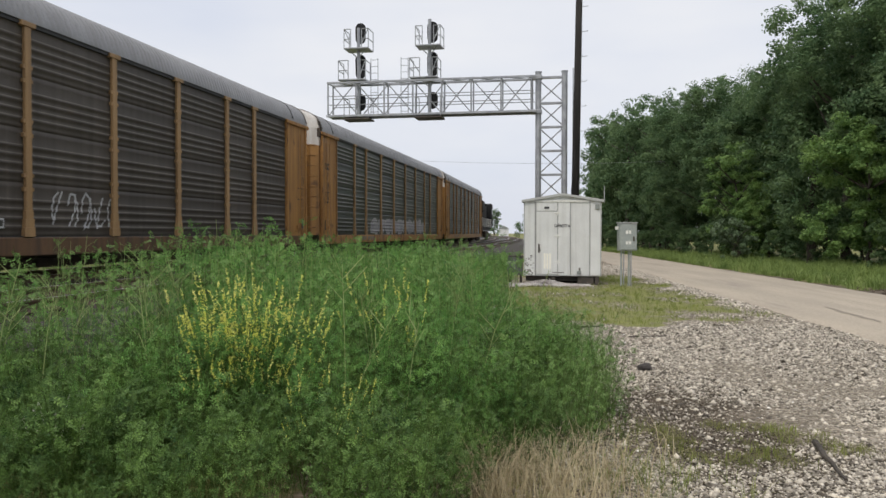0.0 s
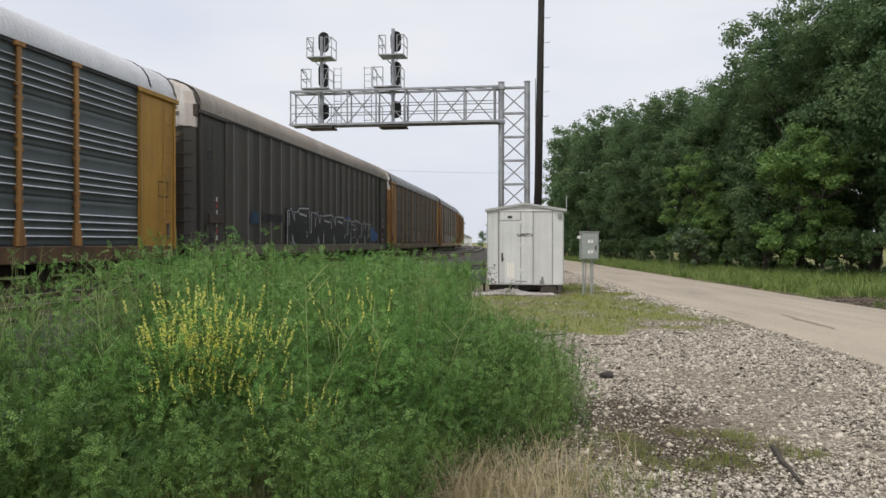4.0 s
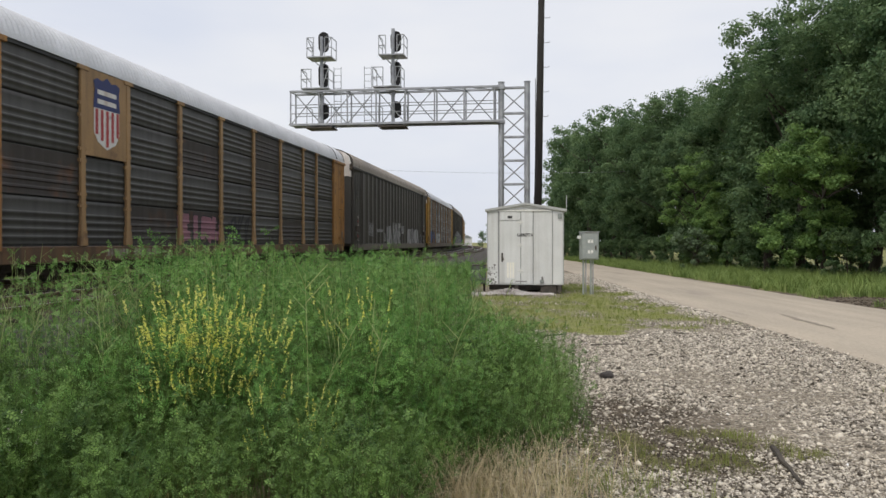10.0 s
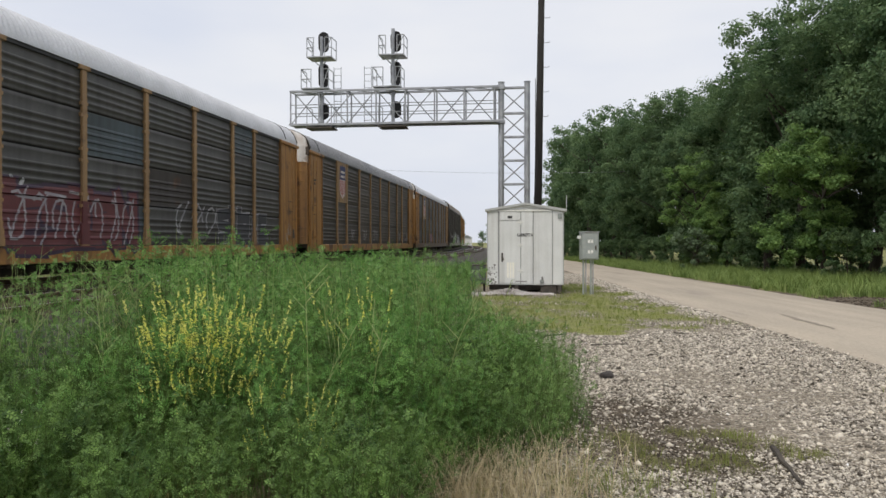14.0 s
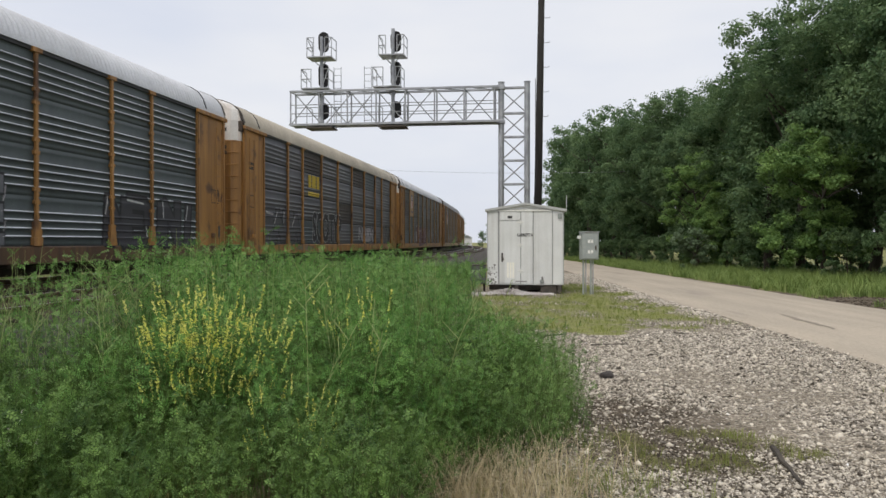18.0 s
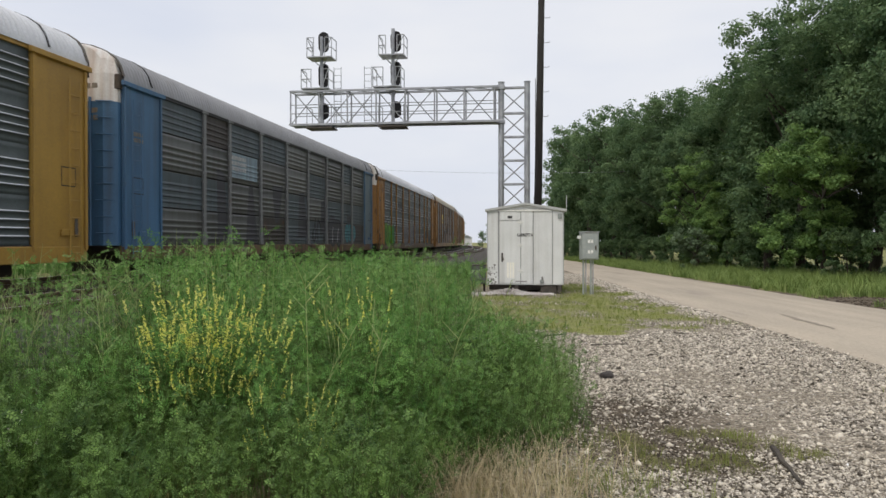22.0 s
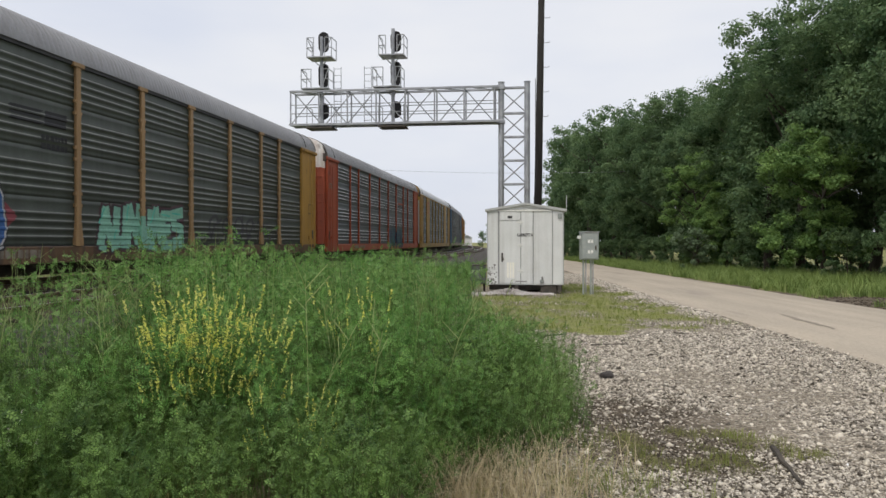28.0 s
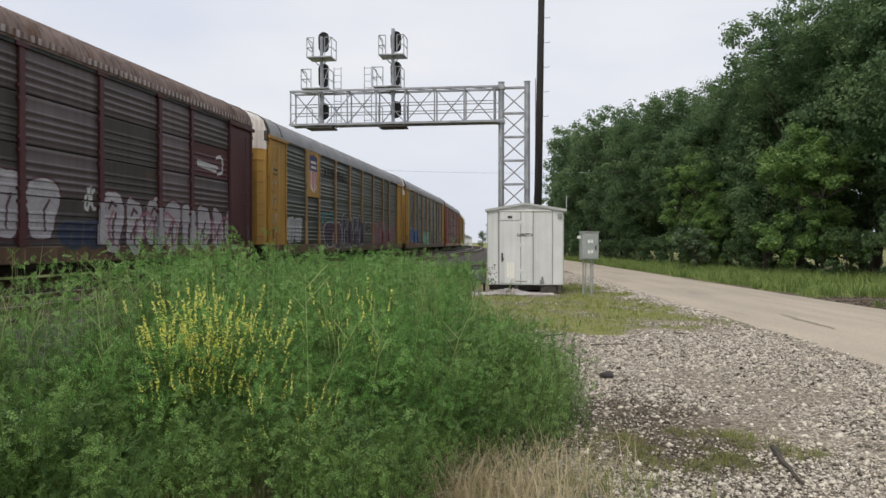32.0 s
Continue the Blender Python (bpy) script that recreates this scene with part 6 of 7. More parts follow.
def blob(rng, cx, cz, w, h, lumps=0.10):
    n = 18
    ph = rng.uniform(0, 6.28)
    out = []
    for i in range(n):
        a = 6.2832 * i / n
        c, s = math.cos(a), math.sin(a)
        k = (abs(c) ** 3 + abs(s) ** 3) ** (-1 / 3) * (1 + lumps * math.sin(3 * a + ph) + lumps * 0.6 * math.sin(5 * a + 2 * ph))
        out.append((cx + w * k * c + 0.10 * h * s * math.cos(ph), cz + h * k * s))
    return out


def bubble(parent, x0, x1, z0, z1, fill, edge, seed, n=5, cloud=None, rim=0.05, inner=None, outline=None, slim=1.0):
    """Illegible bubble shapes sprayed in a row."""
    rng = random.Random(seed)
    w, h = (x1 - x0) / n, (z1 - z0)
    body, rims, ink, mids = [], [], [], []
    for k in range(n):
        cx, cz = x0 + w * (k + 0.5), z0 + h * (0.5 + rng.uniform(-0.05, 0.05))
        bw, bh = slim * w * rng.uniform(0.46, 0.54), h * rng.uniform(0.44, 0.52)
        pts = blob(rng, cx, cz, bw, bh)
        body.append(pts)
        rims.append([(cx + (a - cx) * (1 + rim / bw), cz + (b - cz) * (1 + rim / bh)) for a, b in pts])
        mids.append([(cx + (a - cx) * (1 + 0.55 * rim / bw), cz + (b - cz) * (1 + 0.55 * rim / bh)) for a, b in pts])
        u = rng.uniform(-0.2, 0.2) * bw
        ink.append([(cx + u, cz - bh * 0.75), (cx + u * 0.5, cz - bh * 0.1), (cx + u + bw * 0.3, cz + bh * 0.25)])
        if rng.random() < 0.6:
            ink.append([(cx - bw * 0.35, cz + bh * 0.4), (cx - bw * 0.1, cz + bh * 0.62), (cx + bw * 0.3, cz + bh * 0.5)])
        if rng.random() < 0.5:
            ink.append([(cx - bw * 0.5, cz - bh * 0.45), (cx - bw * 0.2, cz - bh * 0.15)])
    sets = []
    if cloud:
        m = 22
        sets.append(("spray_cloud", [[((x0 + x1) / 2 + math.cos(6.2832 * i / m) * (x1 - x0) * rng.uniform(0.53, 0.60), (z0 + z1) / 2 + math.sin(6.2832 * i / m) * h * rng.uniform(0.58, 0.78)) for i in range(m)]], cloud))
    sets += [("spray_rim", rims, edge)] + ([("spray_outline", mids, outline)] if outline else []) + [("spray_fill", body, fill), ("spray_line", rounded(ink, max(0.02, rim * 0.5)), inner or edge)]
    layers(parent, sets)


def painted_posts(parent, half, xs, z1, mat):
    """Spray paint that runs on over the side posts."""
    for x in xs:
        bm = bmesh.new()
        box(bm, x - half - 0.004, x + half + 0.004, -WIDE - 0.0590, -WIDE - 0.01, SILL1 + 0.45, z1)
        box(bm, x - 0.149, x + 0.149, -WIDE - 0.0705, -WIDE - 0.01, SILL1 + 0.03, SILL1 + 0.5)
        part("painted_post_foot", bm, mat, parent)


def tag(parent, x0, x1, z0, z1, mat, seed, n=5, w=0.03, lift=0.0):
    """A quick illegible handstyle of thin strokes."""
    rng = random.Random(seed)
    st, h = (x1 - x0) / n, z1 - z0
    paths = []
    for k in range(n):
        cx = x0 + st * k
        r = lambda a, b: rng.uniform(a, b)
        turn = 6.28 * r(0, 1)
        loop = [(cx + st * 0.45 + st * 0.38 * math.cos(turn + 0.75 * i), z0 + h * 0.5 + h * r(0.36, 0.52) * math.sin(turn + 0.75 * i)) for i in range(rng.randrange(4, 9))]
        paths.append(loop)
        if rng.random() < 0.6:
            paths.append([(cx + st * r(0.1, 0.3), z0 + h * r(0, 0.2)), (cx + st * r(0.3, 0.7), z0 + h * r(0.4, 0.6)), (cx + st * r(0.6, 1.0), z0 + h * r(0.8, 1.05))])
    layers(parent, [("spray_tag", rounded(paths, w), mat)], lift)


def words(parent, body, x, z, size, mat, edge=None, rim=0.02, wide=1.0, bold=0.0):
    """Readable painted lettering."""
    y = skin(parent) - 0.008
    stretch = Matrix.Diagonal((wide, 1, 1, 1))
    if edge:
        letters(body, size, edge, parent, pose(x, y, z, 90, 0, 0) @ stretch, "painted_lettering", bold + rim)
    letters(body, size, mat, parent, pose(x, y - 0.004, z, 90, 0, 0) @ stretch, "painted_lettering", bold)


def lettering_bars(parent, x, z, wide, high, mat, rows=1, y=None, seed=1):
    """Unreadable lettering as plain bars."""
    y = skin(parent) - 0.006 if y is None else y
    rng = random.Random(seed)
    polys = []
    for k in range(rows):
        a = x
        zz = z - k * high * 1.5
        while a < x + wide:
            b = min(x + wide, a + rng.uniform(0.5, 1.4) * high)
            polys.append([(a, zz), (b, zz), (b, zz + high), (a, zz + high)])
            a = b + 0.25 * high
    decal_mesh("lettering_bar", polys, mat, parent, y)


YEL = paint("ochre_end_paint", (0.44, 0.22, 0.06), (0.12, 0.06, 0.028), 0.6, spot=0.57)
YEL2 = paint("bright_ochre_paint", (0.47, 0.26, 0.045), (0.16, 0.09, 0.04), 0.35, spot=0.64)
TAN = paint("tan_post_paint", (0.37, 0.225, 0.10), (0.12, 0.08, 0.05), 0.35, spot=0.64)
RUST = paint("rusty_sill", (0.15, 0.082, 0.04), (0.04, 0.028, 0.02), 0.65, spot=0.5)
ROOF_G = paint("grey_roof", (0.32, 0.32, 0.33), (0.20, 0.19, 0.18), 0.3, 0.2, 0.5, 0.75)
ROOF_W = paint("white_roof", (0.72, 0.73, 0.76), (0.5, 0.5, 0.5), 0.15, 0.1, 0.5, 0.8)
ROOF_B = paint("beige_roof", (0.40, 0.35, 0.30), (0.24, 0.20, 0.17), 0.3, 0.05, 0.6, 0.7)
ROOF_C = paint("cream_roof", (0.56, 0.50, 0.40), (0.36, 0.30, 0.22), 0.25, 0.05, 0.6, 0.74)
ROOF_R = paint("rusted_brown_roof", (0.22, 0.155, 0.13), (0.065, 0.042, 0.035), 0.72, 0.05, 0.7, 0.52)
# ridge colours are paler twins of the sheets, painting sky light on ridge tops
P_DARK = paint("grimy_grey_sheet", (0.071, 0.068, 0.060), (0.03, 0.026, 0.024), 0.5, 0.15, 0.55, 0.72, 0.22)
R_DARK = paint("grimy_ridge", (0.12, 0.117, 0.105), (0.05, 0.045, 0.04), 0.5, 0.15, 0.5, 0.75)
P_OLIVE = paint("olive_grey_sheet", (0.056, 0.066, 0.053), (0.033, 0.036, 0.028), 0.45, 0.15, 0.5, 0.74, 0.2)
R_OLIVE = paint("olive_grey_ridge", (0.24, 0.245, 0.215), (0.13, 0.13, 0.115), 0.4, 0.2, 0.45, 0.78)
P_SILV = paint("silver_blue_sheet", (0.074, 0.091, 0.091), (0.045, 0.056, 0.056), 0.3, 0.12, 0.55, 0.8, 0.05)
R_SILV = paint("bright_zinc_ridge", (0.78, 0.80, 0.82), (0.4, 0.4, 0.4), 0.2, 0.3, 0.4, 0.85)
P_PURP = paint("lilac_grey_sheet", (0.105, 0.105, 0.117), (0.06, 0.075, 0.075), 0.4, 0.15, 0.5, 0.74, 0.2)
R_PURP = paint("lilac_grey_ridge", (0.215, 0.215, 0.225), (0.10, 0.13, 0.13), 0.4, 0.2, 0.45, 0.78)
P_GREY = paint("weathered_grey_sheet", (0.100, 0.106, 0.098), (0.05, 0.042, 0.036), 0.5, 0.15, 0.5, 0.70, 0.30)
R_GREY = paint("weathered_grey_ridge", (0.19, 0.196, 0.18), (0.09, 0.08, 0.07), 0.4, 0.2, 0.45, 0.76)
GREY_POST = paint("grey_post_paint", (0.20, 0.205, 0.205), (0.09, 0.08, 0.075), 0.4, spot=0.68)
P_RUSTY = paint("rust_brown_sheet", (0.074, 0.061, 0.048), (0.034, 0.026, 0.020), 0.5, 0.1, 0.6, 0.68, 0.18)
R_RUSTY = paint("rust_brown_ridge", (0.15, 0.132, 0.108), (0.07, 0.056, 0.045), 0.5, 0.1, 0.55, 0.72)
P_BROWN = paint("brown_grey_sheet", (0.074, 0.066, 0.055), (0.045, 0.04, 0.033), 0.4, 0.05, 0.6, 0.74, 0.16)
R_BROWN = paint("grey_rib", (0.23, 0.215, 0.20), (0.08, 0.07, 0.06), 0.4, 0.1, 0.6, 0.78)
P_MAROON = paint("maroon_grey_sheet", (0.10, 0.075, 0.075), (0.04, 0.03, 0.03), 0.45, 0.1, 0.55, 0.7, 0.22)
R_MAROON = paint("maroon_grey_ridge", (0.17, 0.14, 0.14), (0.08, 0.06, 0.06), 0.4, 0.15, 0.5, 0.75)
MAROON = paint("maroon_paint", (0.075, 0.016, 0.020), (0.05, 0.015, 0.015), 0.45, spot=0.7)
ORANGE = paint("orange_red_paint", (0.40, 0.075, 0.025), (0.16, 0.04, 0.02), 0.35, spot=0.7)
BLUE = paint("blue_end_paint", (0.06, 0.15, 0.27), (0.05, 0.07, 0.10), 0.4, spot=0.7)
PALE_BLUE = paint("pale_blue_paint", (0.24, 0.33, 0.38), (0.12, 0.12, 0.12), 0.4, spot=0.7)
SLATE = paint("slate_blue_paint", (0.17, 0.225, 0.26), (0.10, 0.10, 0.10), 0.4, spot=0.7)
MUSTARD = paint("mustard_paint", (0.40, 0.235, 0.04), (0.2, 0.11, 0.03), 0.25, spot=0.74)

W_SPRAY, K_SPRAY = spray("white_spray", 0.50, 0.50, 0.48), spray("black_spray", 0.02, 0.02, 0.022)
GREY_SPRAY, BLUE_SPRAY = spray("grey_spray", 0.34, 0.33, 0.33), spray("blue_spray", 0.03, 0.11, 0.30)
TEAL_SPRAY, PINK_SPRAY = spray("teal_spray", 0.10, 0.52, 0.38), spray("pink_spray", 0.30, 0.14, 0.17)
PURPLE_SPRAY, GREEN_SPRAY = spray("purple_spray", 0.034, 0.028, 0.060), spray("green_spray", 0.06, 0.34, 0.06)
MINT_SPRAY, BRICK_SPRAY = spray("mint_spray", 0.24, 0.50, 0.36), spray("brick_red_spray", 0.26, 0.05, 0.06)
NAVY_SPRAY, RED_SPRAY = spray("navy_spray", 0.012, 0.024, 0.058), spray("red_spray", 0.15, 0.045, 0.045)

LIME_SPRAY, GREY_DARK = spray("lime_spray", 0.16, 0.38, 0.03), spray("faded_black_spray", 0.055, 0.055, 0.06)
TEAL_DARK, BLUE_DARK = spray("dull_teal_spray", 0.06, 0.22, 0.24), spray("dull_blue_spray", 0.018, 0.055, 0.10)
DUSK_SPRAY, WHITE2_SPRAY = spray("dusky_spray", 0.06, 0.035, 0.06), spray("chalky_spray", 0.38, 0.355, 0.36)
CHALK, BRICK_DARK = spray("dull_white_spray", 0.40, 0.39, 0.375), spray("dark_brick_spray", 0.075, 0.03, 0.035)
MID_SPRAY = spray("mid_grey_spray", 0.15, 0.155, 0.165)
GREEN_DARK = spray("dark_green_spray", 0.02, 0.11, 0.03)
M["red_mark"] = surf("red_brown_mark", (0.33, 0.05, 0.025), (0.27, 0.05, 0.03), 4, 0.6)
M["sill_letter"] = surf("worn_white_lettering", (0.27, 0.235, 0.18), (0.16, 0.13, 0.10), 6, 0.7)

SILL_TAN = paint("dusty_tan_sill", (0.17, 0.14, 0.105), (0.06, 0.05, 0.04), 0.5, spot=0.62)
GREY_DOOR = paint("pale_grey_door", (0.42, 0.43, 0.43), (0.20, 0.16, 0.12), 0.5, spot=0.62)
BAND = paint("flaking_band", (0.46, 0.41, 0.40), (0.16, 0.09, 0.08), 0.6, spot=0.58)

YLAB = "grimy car carrier with yellow posts, "
SPECS = {
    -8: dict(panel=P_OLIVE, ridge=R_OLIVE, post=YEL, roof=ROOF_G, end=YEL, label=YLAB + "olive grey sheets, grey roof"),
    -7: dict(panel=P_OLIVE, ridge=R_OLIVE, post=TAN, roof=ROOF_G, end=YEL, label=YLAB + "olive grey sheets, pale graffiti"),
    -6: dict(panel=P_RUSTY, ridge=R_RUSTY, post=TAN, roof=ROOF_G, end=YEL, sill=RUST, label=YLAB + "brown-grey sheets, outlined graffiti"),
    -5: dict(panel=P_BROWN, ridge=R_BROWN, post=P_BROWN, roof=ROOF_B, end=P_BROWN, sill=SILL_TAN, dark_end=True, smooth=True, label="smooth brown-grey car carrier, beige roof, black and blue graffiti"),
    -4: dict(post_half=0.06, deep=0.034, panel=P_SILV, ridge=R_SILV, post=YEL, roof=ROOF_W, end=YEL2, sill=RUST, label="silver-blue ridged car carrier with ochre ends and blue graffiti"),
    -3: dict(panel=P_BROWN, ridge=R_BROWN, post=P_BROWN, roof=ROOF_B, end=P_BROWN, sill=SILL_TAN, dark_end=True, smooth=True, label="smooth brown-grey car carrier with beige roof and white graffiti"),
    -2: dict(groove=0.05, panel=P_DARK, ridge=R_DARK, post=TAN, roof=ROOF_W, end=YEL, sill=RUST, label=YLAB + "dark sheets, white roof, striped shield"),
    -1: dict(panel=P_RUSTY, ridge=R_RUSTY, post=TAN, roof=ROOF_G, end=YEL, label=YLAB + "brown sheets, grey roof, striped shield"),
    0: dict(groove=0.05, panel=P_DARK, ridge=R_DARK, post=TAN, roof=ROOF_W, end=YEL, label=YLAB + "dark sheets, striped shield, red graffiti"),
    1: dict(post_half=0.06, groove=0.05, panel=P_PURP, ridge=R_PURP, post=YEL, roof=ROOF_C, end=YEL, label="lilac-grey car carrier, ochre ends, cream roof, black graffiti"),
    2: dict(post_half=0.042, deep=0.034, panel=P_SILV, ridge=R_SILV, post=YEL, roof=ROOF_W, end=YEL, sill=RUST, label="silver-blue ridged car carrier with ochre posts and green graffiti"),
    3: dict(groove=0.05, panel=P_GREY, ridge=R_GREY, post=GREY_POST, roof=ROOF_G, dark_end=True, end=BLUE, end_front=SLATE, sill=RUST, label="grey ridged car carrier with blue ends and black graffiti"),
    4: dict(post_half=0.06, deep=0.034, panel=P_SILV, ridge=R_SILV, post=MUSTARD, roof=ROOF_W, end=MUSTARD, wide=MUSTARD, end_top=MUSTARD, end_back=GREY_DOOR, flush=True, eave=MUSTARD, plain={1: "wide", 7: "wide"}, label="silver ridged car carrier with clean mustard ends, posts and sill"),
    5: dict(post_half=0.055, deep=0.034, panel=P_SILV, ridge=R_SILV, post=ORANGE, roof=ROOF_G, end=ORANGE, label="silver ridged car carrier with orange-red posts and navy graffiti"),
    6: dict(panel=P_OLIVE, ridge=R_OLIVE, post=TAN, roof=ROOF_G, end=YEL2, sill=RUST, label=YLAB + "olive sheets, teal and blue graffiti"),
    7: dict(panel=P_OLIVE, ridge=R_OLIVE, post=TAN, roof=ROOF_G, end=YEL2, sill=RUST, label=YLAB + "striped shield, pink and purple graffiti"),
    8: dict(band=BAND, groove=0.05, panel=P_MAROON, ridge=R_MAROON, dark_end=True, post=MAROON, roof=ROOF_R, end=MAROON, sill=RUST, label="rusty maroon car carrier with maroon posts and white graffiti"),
}
CARS = {n: autorack(s) for n, s in SPECS.items()}


def locomotive():
    t = thing("locomotive", Matrix(), "black diesel freight locomotive with a long hood", "locomotive")
    k, g = M["signal_black"], M["truck"]
    bm = bmesh.new()
    box(bm, -11.2, 11.2, -1.5, 1.5, 1.15, 1.6, 0.04)
    part("underframe", bm, k, t)
    bm = bmesh.new()
    box(bm, -10.2, 6.2, -0.85, 0.85, 1.6, 4.4, 0.12)
    part("hood", bm, k, t)
    bm = bmesh.new()
    box(bm, -9.8, -6.0, -1.5, 1.5, 3.3, 4.6, 0.15)
    part("radiator", bm, k, t)
    bm = bmesh.new()
    box(bm, 6.2, 8.6, -1.5, 1.5, 1.6, 4.75, 0.15)
    cab = part("cab", bm, k, t)
    bm = bmesh.new()
    box(bm, 6.7, 8.1, -1.515, -1.49, 3.3, 4.1, 0.02)
    part("cab_window", bm, M["lens"], cab)
    bm = bmesh.new()
    box(bm, 8.6, 10.4, -0.8, 0.8, 1.6, 3.2, 0.15)
    part("nose", bm, k, t)
    bm = bmesh.new()
    for y in (-1.46, 1.46):
        for i in range(15):
            x = -11 + i * 1.2
            bar(bm, (x, y, 1.6), (x, y, 2.6), 0.02, 4)
        bar(bm, (-11, y, 2.6), (5.8, y, 2.6), 0.02, 4)
    part("hand_rail", bm, M["label_white"], t)
    bm = bmesh.new()
    box(bm, -3, 3, -1.35, 1.35, 0.35, 1.1, 0.1)
    part("fuel_tank", bm, g, t)
    for cx in (-7.2, 7.2):
        bm = bmesh.new()
        for y in (-1.05, 1.05):
            box(bm, cx - 2.4, cx + 2.4, y - 0.1, y + 0.1, 0.4, 0.85, 0.05)
        tr = part("truck", bm, g, t)
        for q in (-2.0, 0, 2.0):
            bm = bmesh.new()
            for y in (-0.75, 0.75):
                bar(bm, (cx + q, y - 0.07, 0.51), (cx + q, y + 0.07, 0.51), 0.51, 18)
            bar(bm, (cx + q, -0.9, 0.51), (cx + q, 0.9, 0.51), 0.09, 8)
            part("wheelset", bm, M["tread"], tr)
    return t


LOCO = locomotive()


# ---- paint on the cars ----
C = CARS
lettering_bars(C[-8], -4, 3.2, 2.0, 0.4, K_SPRAY)
bubble(C[-7], -6.0, 7.6, 0.85, 1.6, GREY_SPRAY, W_SPRAY, 3, 10, rim=0.03)
tag(C[-6], -0.7, 1.6, 0.9, 1.7, W_SPRAY, 4, 5, 0.022)
words(C[-6], "SNL", -2.65, 1.27, 0.85, P_DARK, W_SPRAY, 0.035, 0.85, 0.02)
lettering_bars(C[-6], -7.0, 3.0, 2.0, 0.16, K_SPRAY, 2, seed=4)
# the long black and blue piece
blocks(C[-5], 4.6, 8.9, 0.72, 1.95, K_SPRAY, W_SPRAY, 5, 5, 0.055, 0.42, glint=GREY_SPRAY)
layers(C[-5], [("spray_patch", [blob(random.Random(k), x, z, w, h) for k, x, z, w, h in ((1, 9.5, 1.35, 0.55, 0.4), (2, 3.9, 1.9, 0.5, 0.3), (3, 10.4, 1.2, 0.4, 0.25))], BLUE_SPRAY)], -0.001)
blocks(C[-5], -0.4, 4.3, 0.62, 2.15, K_SPRAY, W_SPRAY, 52, 4, 0.06, 0.46, halo=GREY_DARK, glint=W_SPRAY)
blocks(C[-5], -5.4, -0.7, 0.62, 2.25, K_SPRAY, W_SPRAY, 57, 4, 0.06, 0.46, halo=NAVY_SPRAY, glint=W_SPRAY)
lettering_bars(C[-5], -8.2, 1.65, 2.0, 0.28, K_SPRAY, seed=54)
layers(C[-5], [("spray_patch", [blob(random.Random(9), -9.0, 1.75, 0.42, 0.22)], BLUE_DARK)])
bubble(C[-4], -10.9, -6.8, 0.80, 1.85, BLUE_SPRAY, NAVY_SPRAY, 6, 5, rim=0.05)
words(C[-4], "NFGE", -3.85, 1.25, 1.15, W_SPRAY, GREY_SPRAY, 0.03, 1.45, 0.04)
lettering_bars(C[-4], -5.95, 3.42, 1.7, 0.3, NAVY_SPRAY, seed=2)
words(C[-3], "NiNE", -0.55, 1.36, 2.0, CHALK, K_SPRAY, 0.05, 0.66, 0.075)
blocks(C[-3], -4.0, -2.3, 0.66, 2.05, CHALK, K_SPRAY, 8, 2, 0.045, 0.42, glint=GREY_SPRAY)
words(C[-3], "FLU", 1.85, 1.72, 0.72, CHALK, K_SPRAY, 0.03, 0.8, 0.05)
blocks(C[-3], 4.0, 9.4, 0.72, 1.95, CHALK, K_SPRAY, 9, 6, 0.045, 0.42, glint=GREY_SPRAY)
tag(C[-3], -9.5, -8.2, 1.2, 2.1, GREY_SPRAY, 10, 5, 0.03)
lettering_bars(C[-3], -7.2, 1.5, 2.0, 0.18, GREY_SPRAY, seed=6)
tag(C[-3], -4.9, -4.3, 0.9, 1.5, W_SPRAY, 82, 2, 0.025)
blocks(C[-2], -4.2, -1.3, 0.9, 1.78, PINK_SPRAY, K_SPRAY, 10, 4, 0.04, 0.4)
tag(C[-2], -1.2, 1.25, 0.95, 1.75, K_SPRAY, 101, 4, 0.06)
for k, (a, b) in enumerate(((-5.86, -4.94), (-3.33, -2.25), (-0.6, 0.8), (7.5, 9.0), (9.4, 11.7))):
    tag(C[-1], a, b, 0.98, 1.6, GREY_SPRAY, 110 + k, 3 + k // 2, 0.022)
tag(C[0], -5.3, -3.4, 0.85, 2.25, W_SPRAY, 12, 2, 0.05)
blocks(C[0], -4.6, 0.9, 0.66, 2.1, RED_SPRAY, DUSK_SPRAY, 121, 6, 0.08, 0.42, glint=WHITE2_SPRAY)
tag(C[0], -3.9, 0.9, 0.8, 1.95, WHITE2_SPRAY, 122, 7, 0.028, 0.011)
tag(C[0], 3.0, 9.8, 1.0, 2.0, GREY_SPRAY, 13, 7, 0.035)
blocks(C[0], 5.9, 10.2, 0.75, 2.0, GREY_DARK, GREY_SPRAY, 131, 5, 0.035, 0.4)
words(C[1], "SCOTYP", -3.1, 1.48, 1.75, K_SPRAY, W_SPRAY, 0.035, 0.74, 0.06)
blocks(C[1], 3.0, 6.6, 0.9, 1.75, GREY_SPRAY, K_SPRAY, 14, 4, 0.06, 0.3)
blocks(C[1], -11.4, -7.2, 0.78, 2.2, P_PURP, K_SPRAY, 141, 4, 0.055, 0.44, glint=W_SPRAY)
tag(C[1], 8.6, 11.8, 0.85, 1.9, K_SPRAY, 142, 3, 0.06)
lettering_bars(C[1], -6.08, 3.25, 1.63, 0.55, M["yellow_tag"], seed=3)
layers(C[1], [("logo_bar", [[(-6.1, 2.9), (-4.45, 2.9), (-4.45, 3.08), (-6.1, 3.08)]], M["yellow_tag"])])
bubble(C[2], -11.4, -9.3, 0.72, 2.05, LIME_SPRAY, K_SPRAY, 15, 3, rim=0.045)
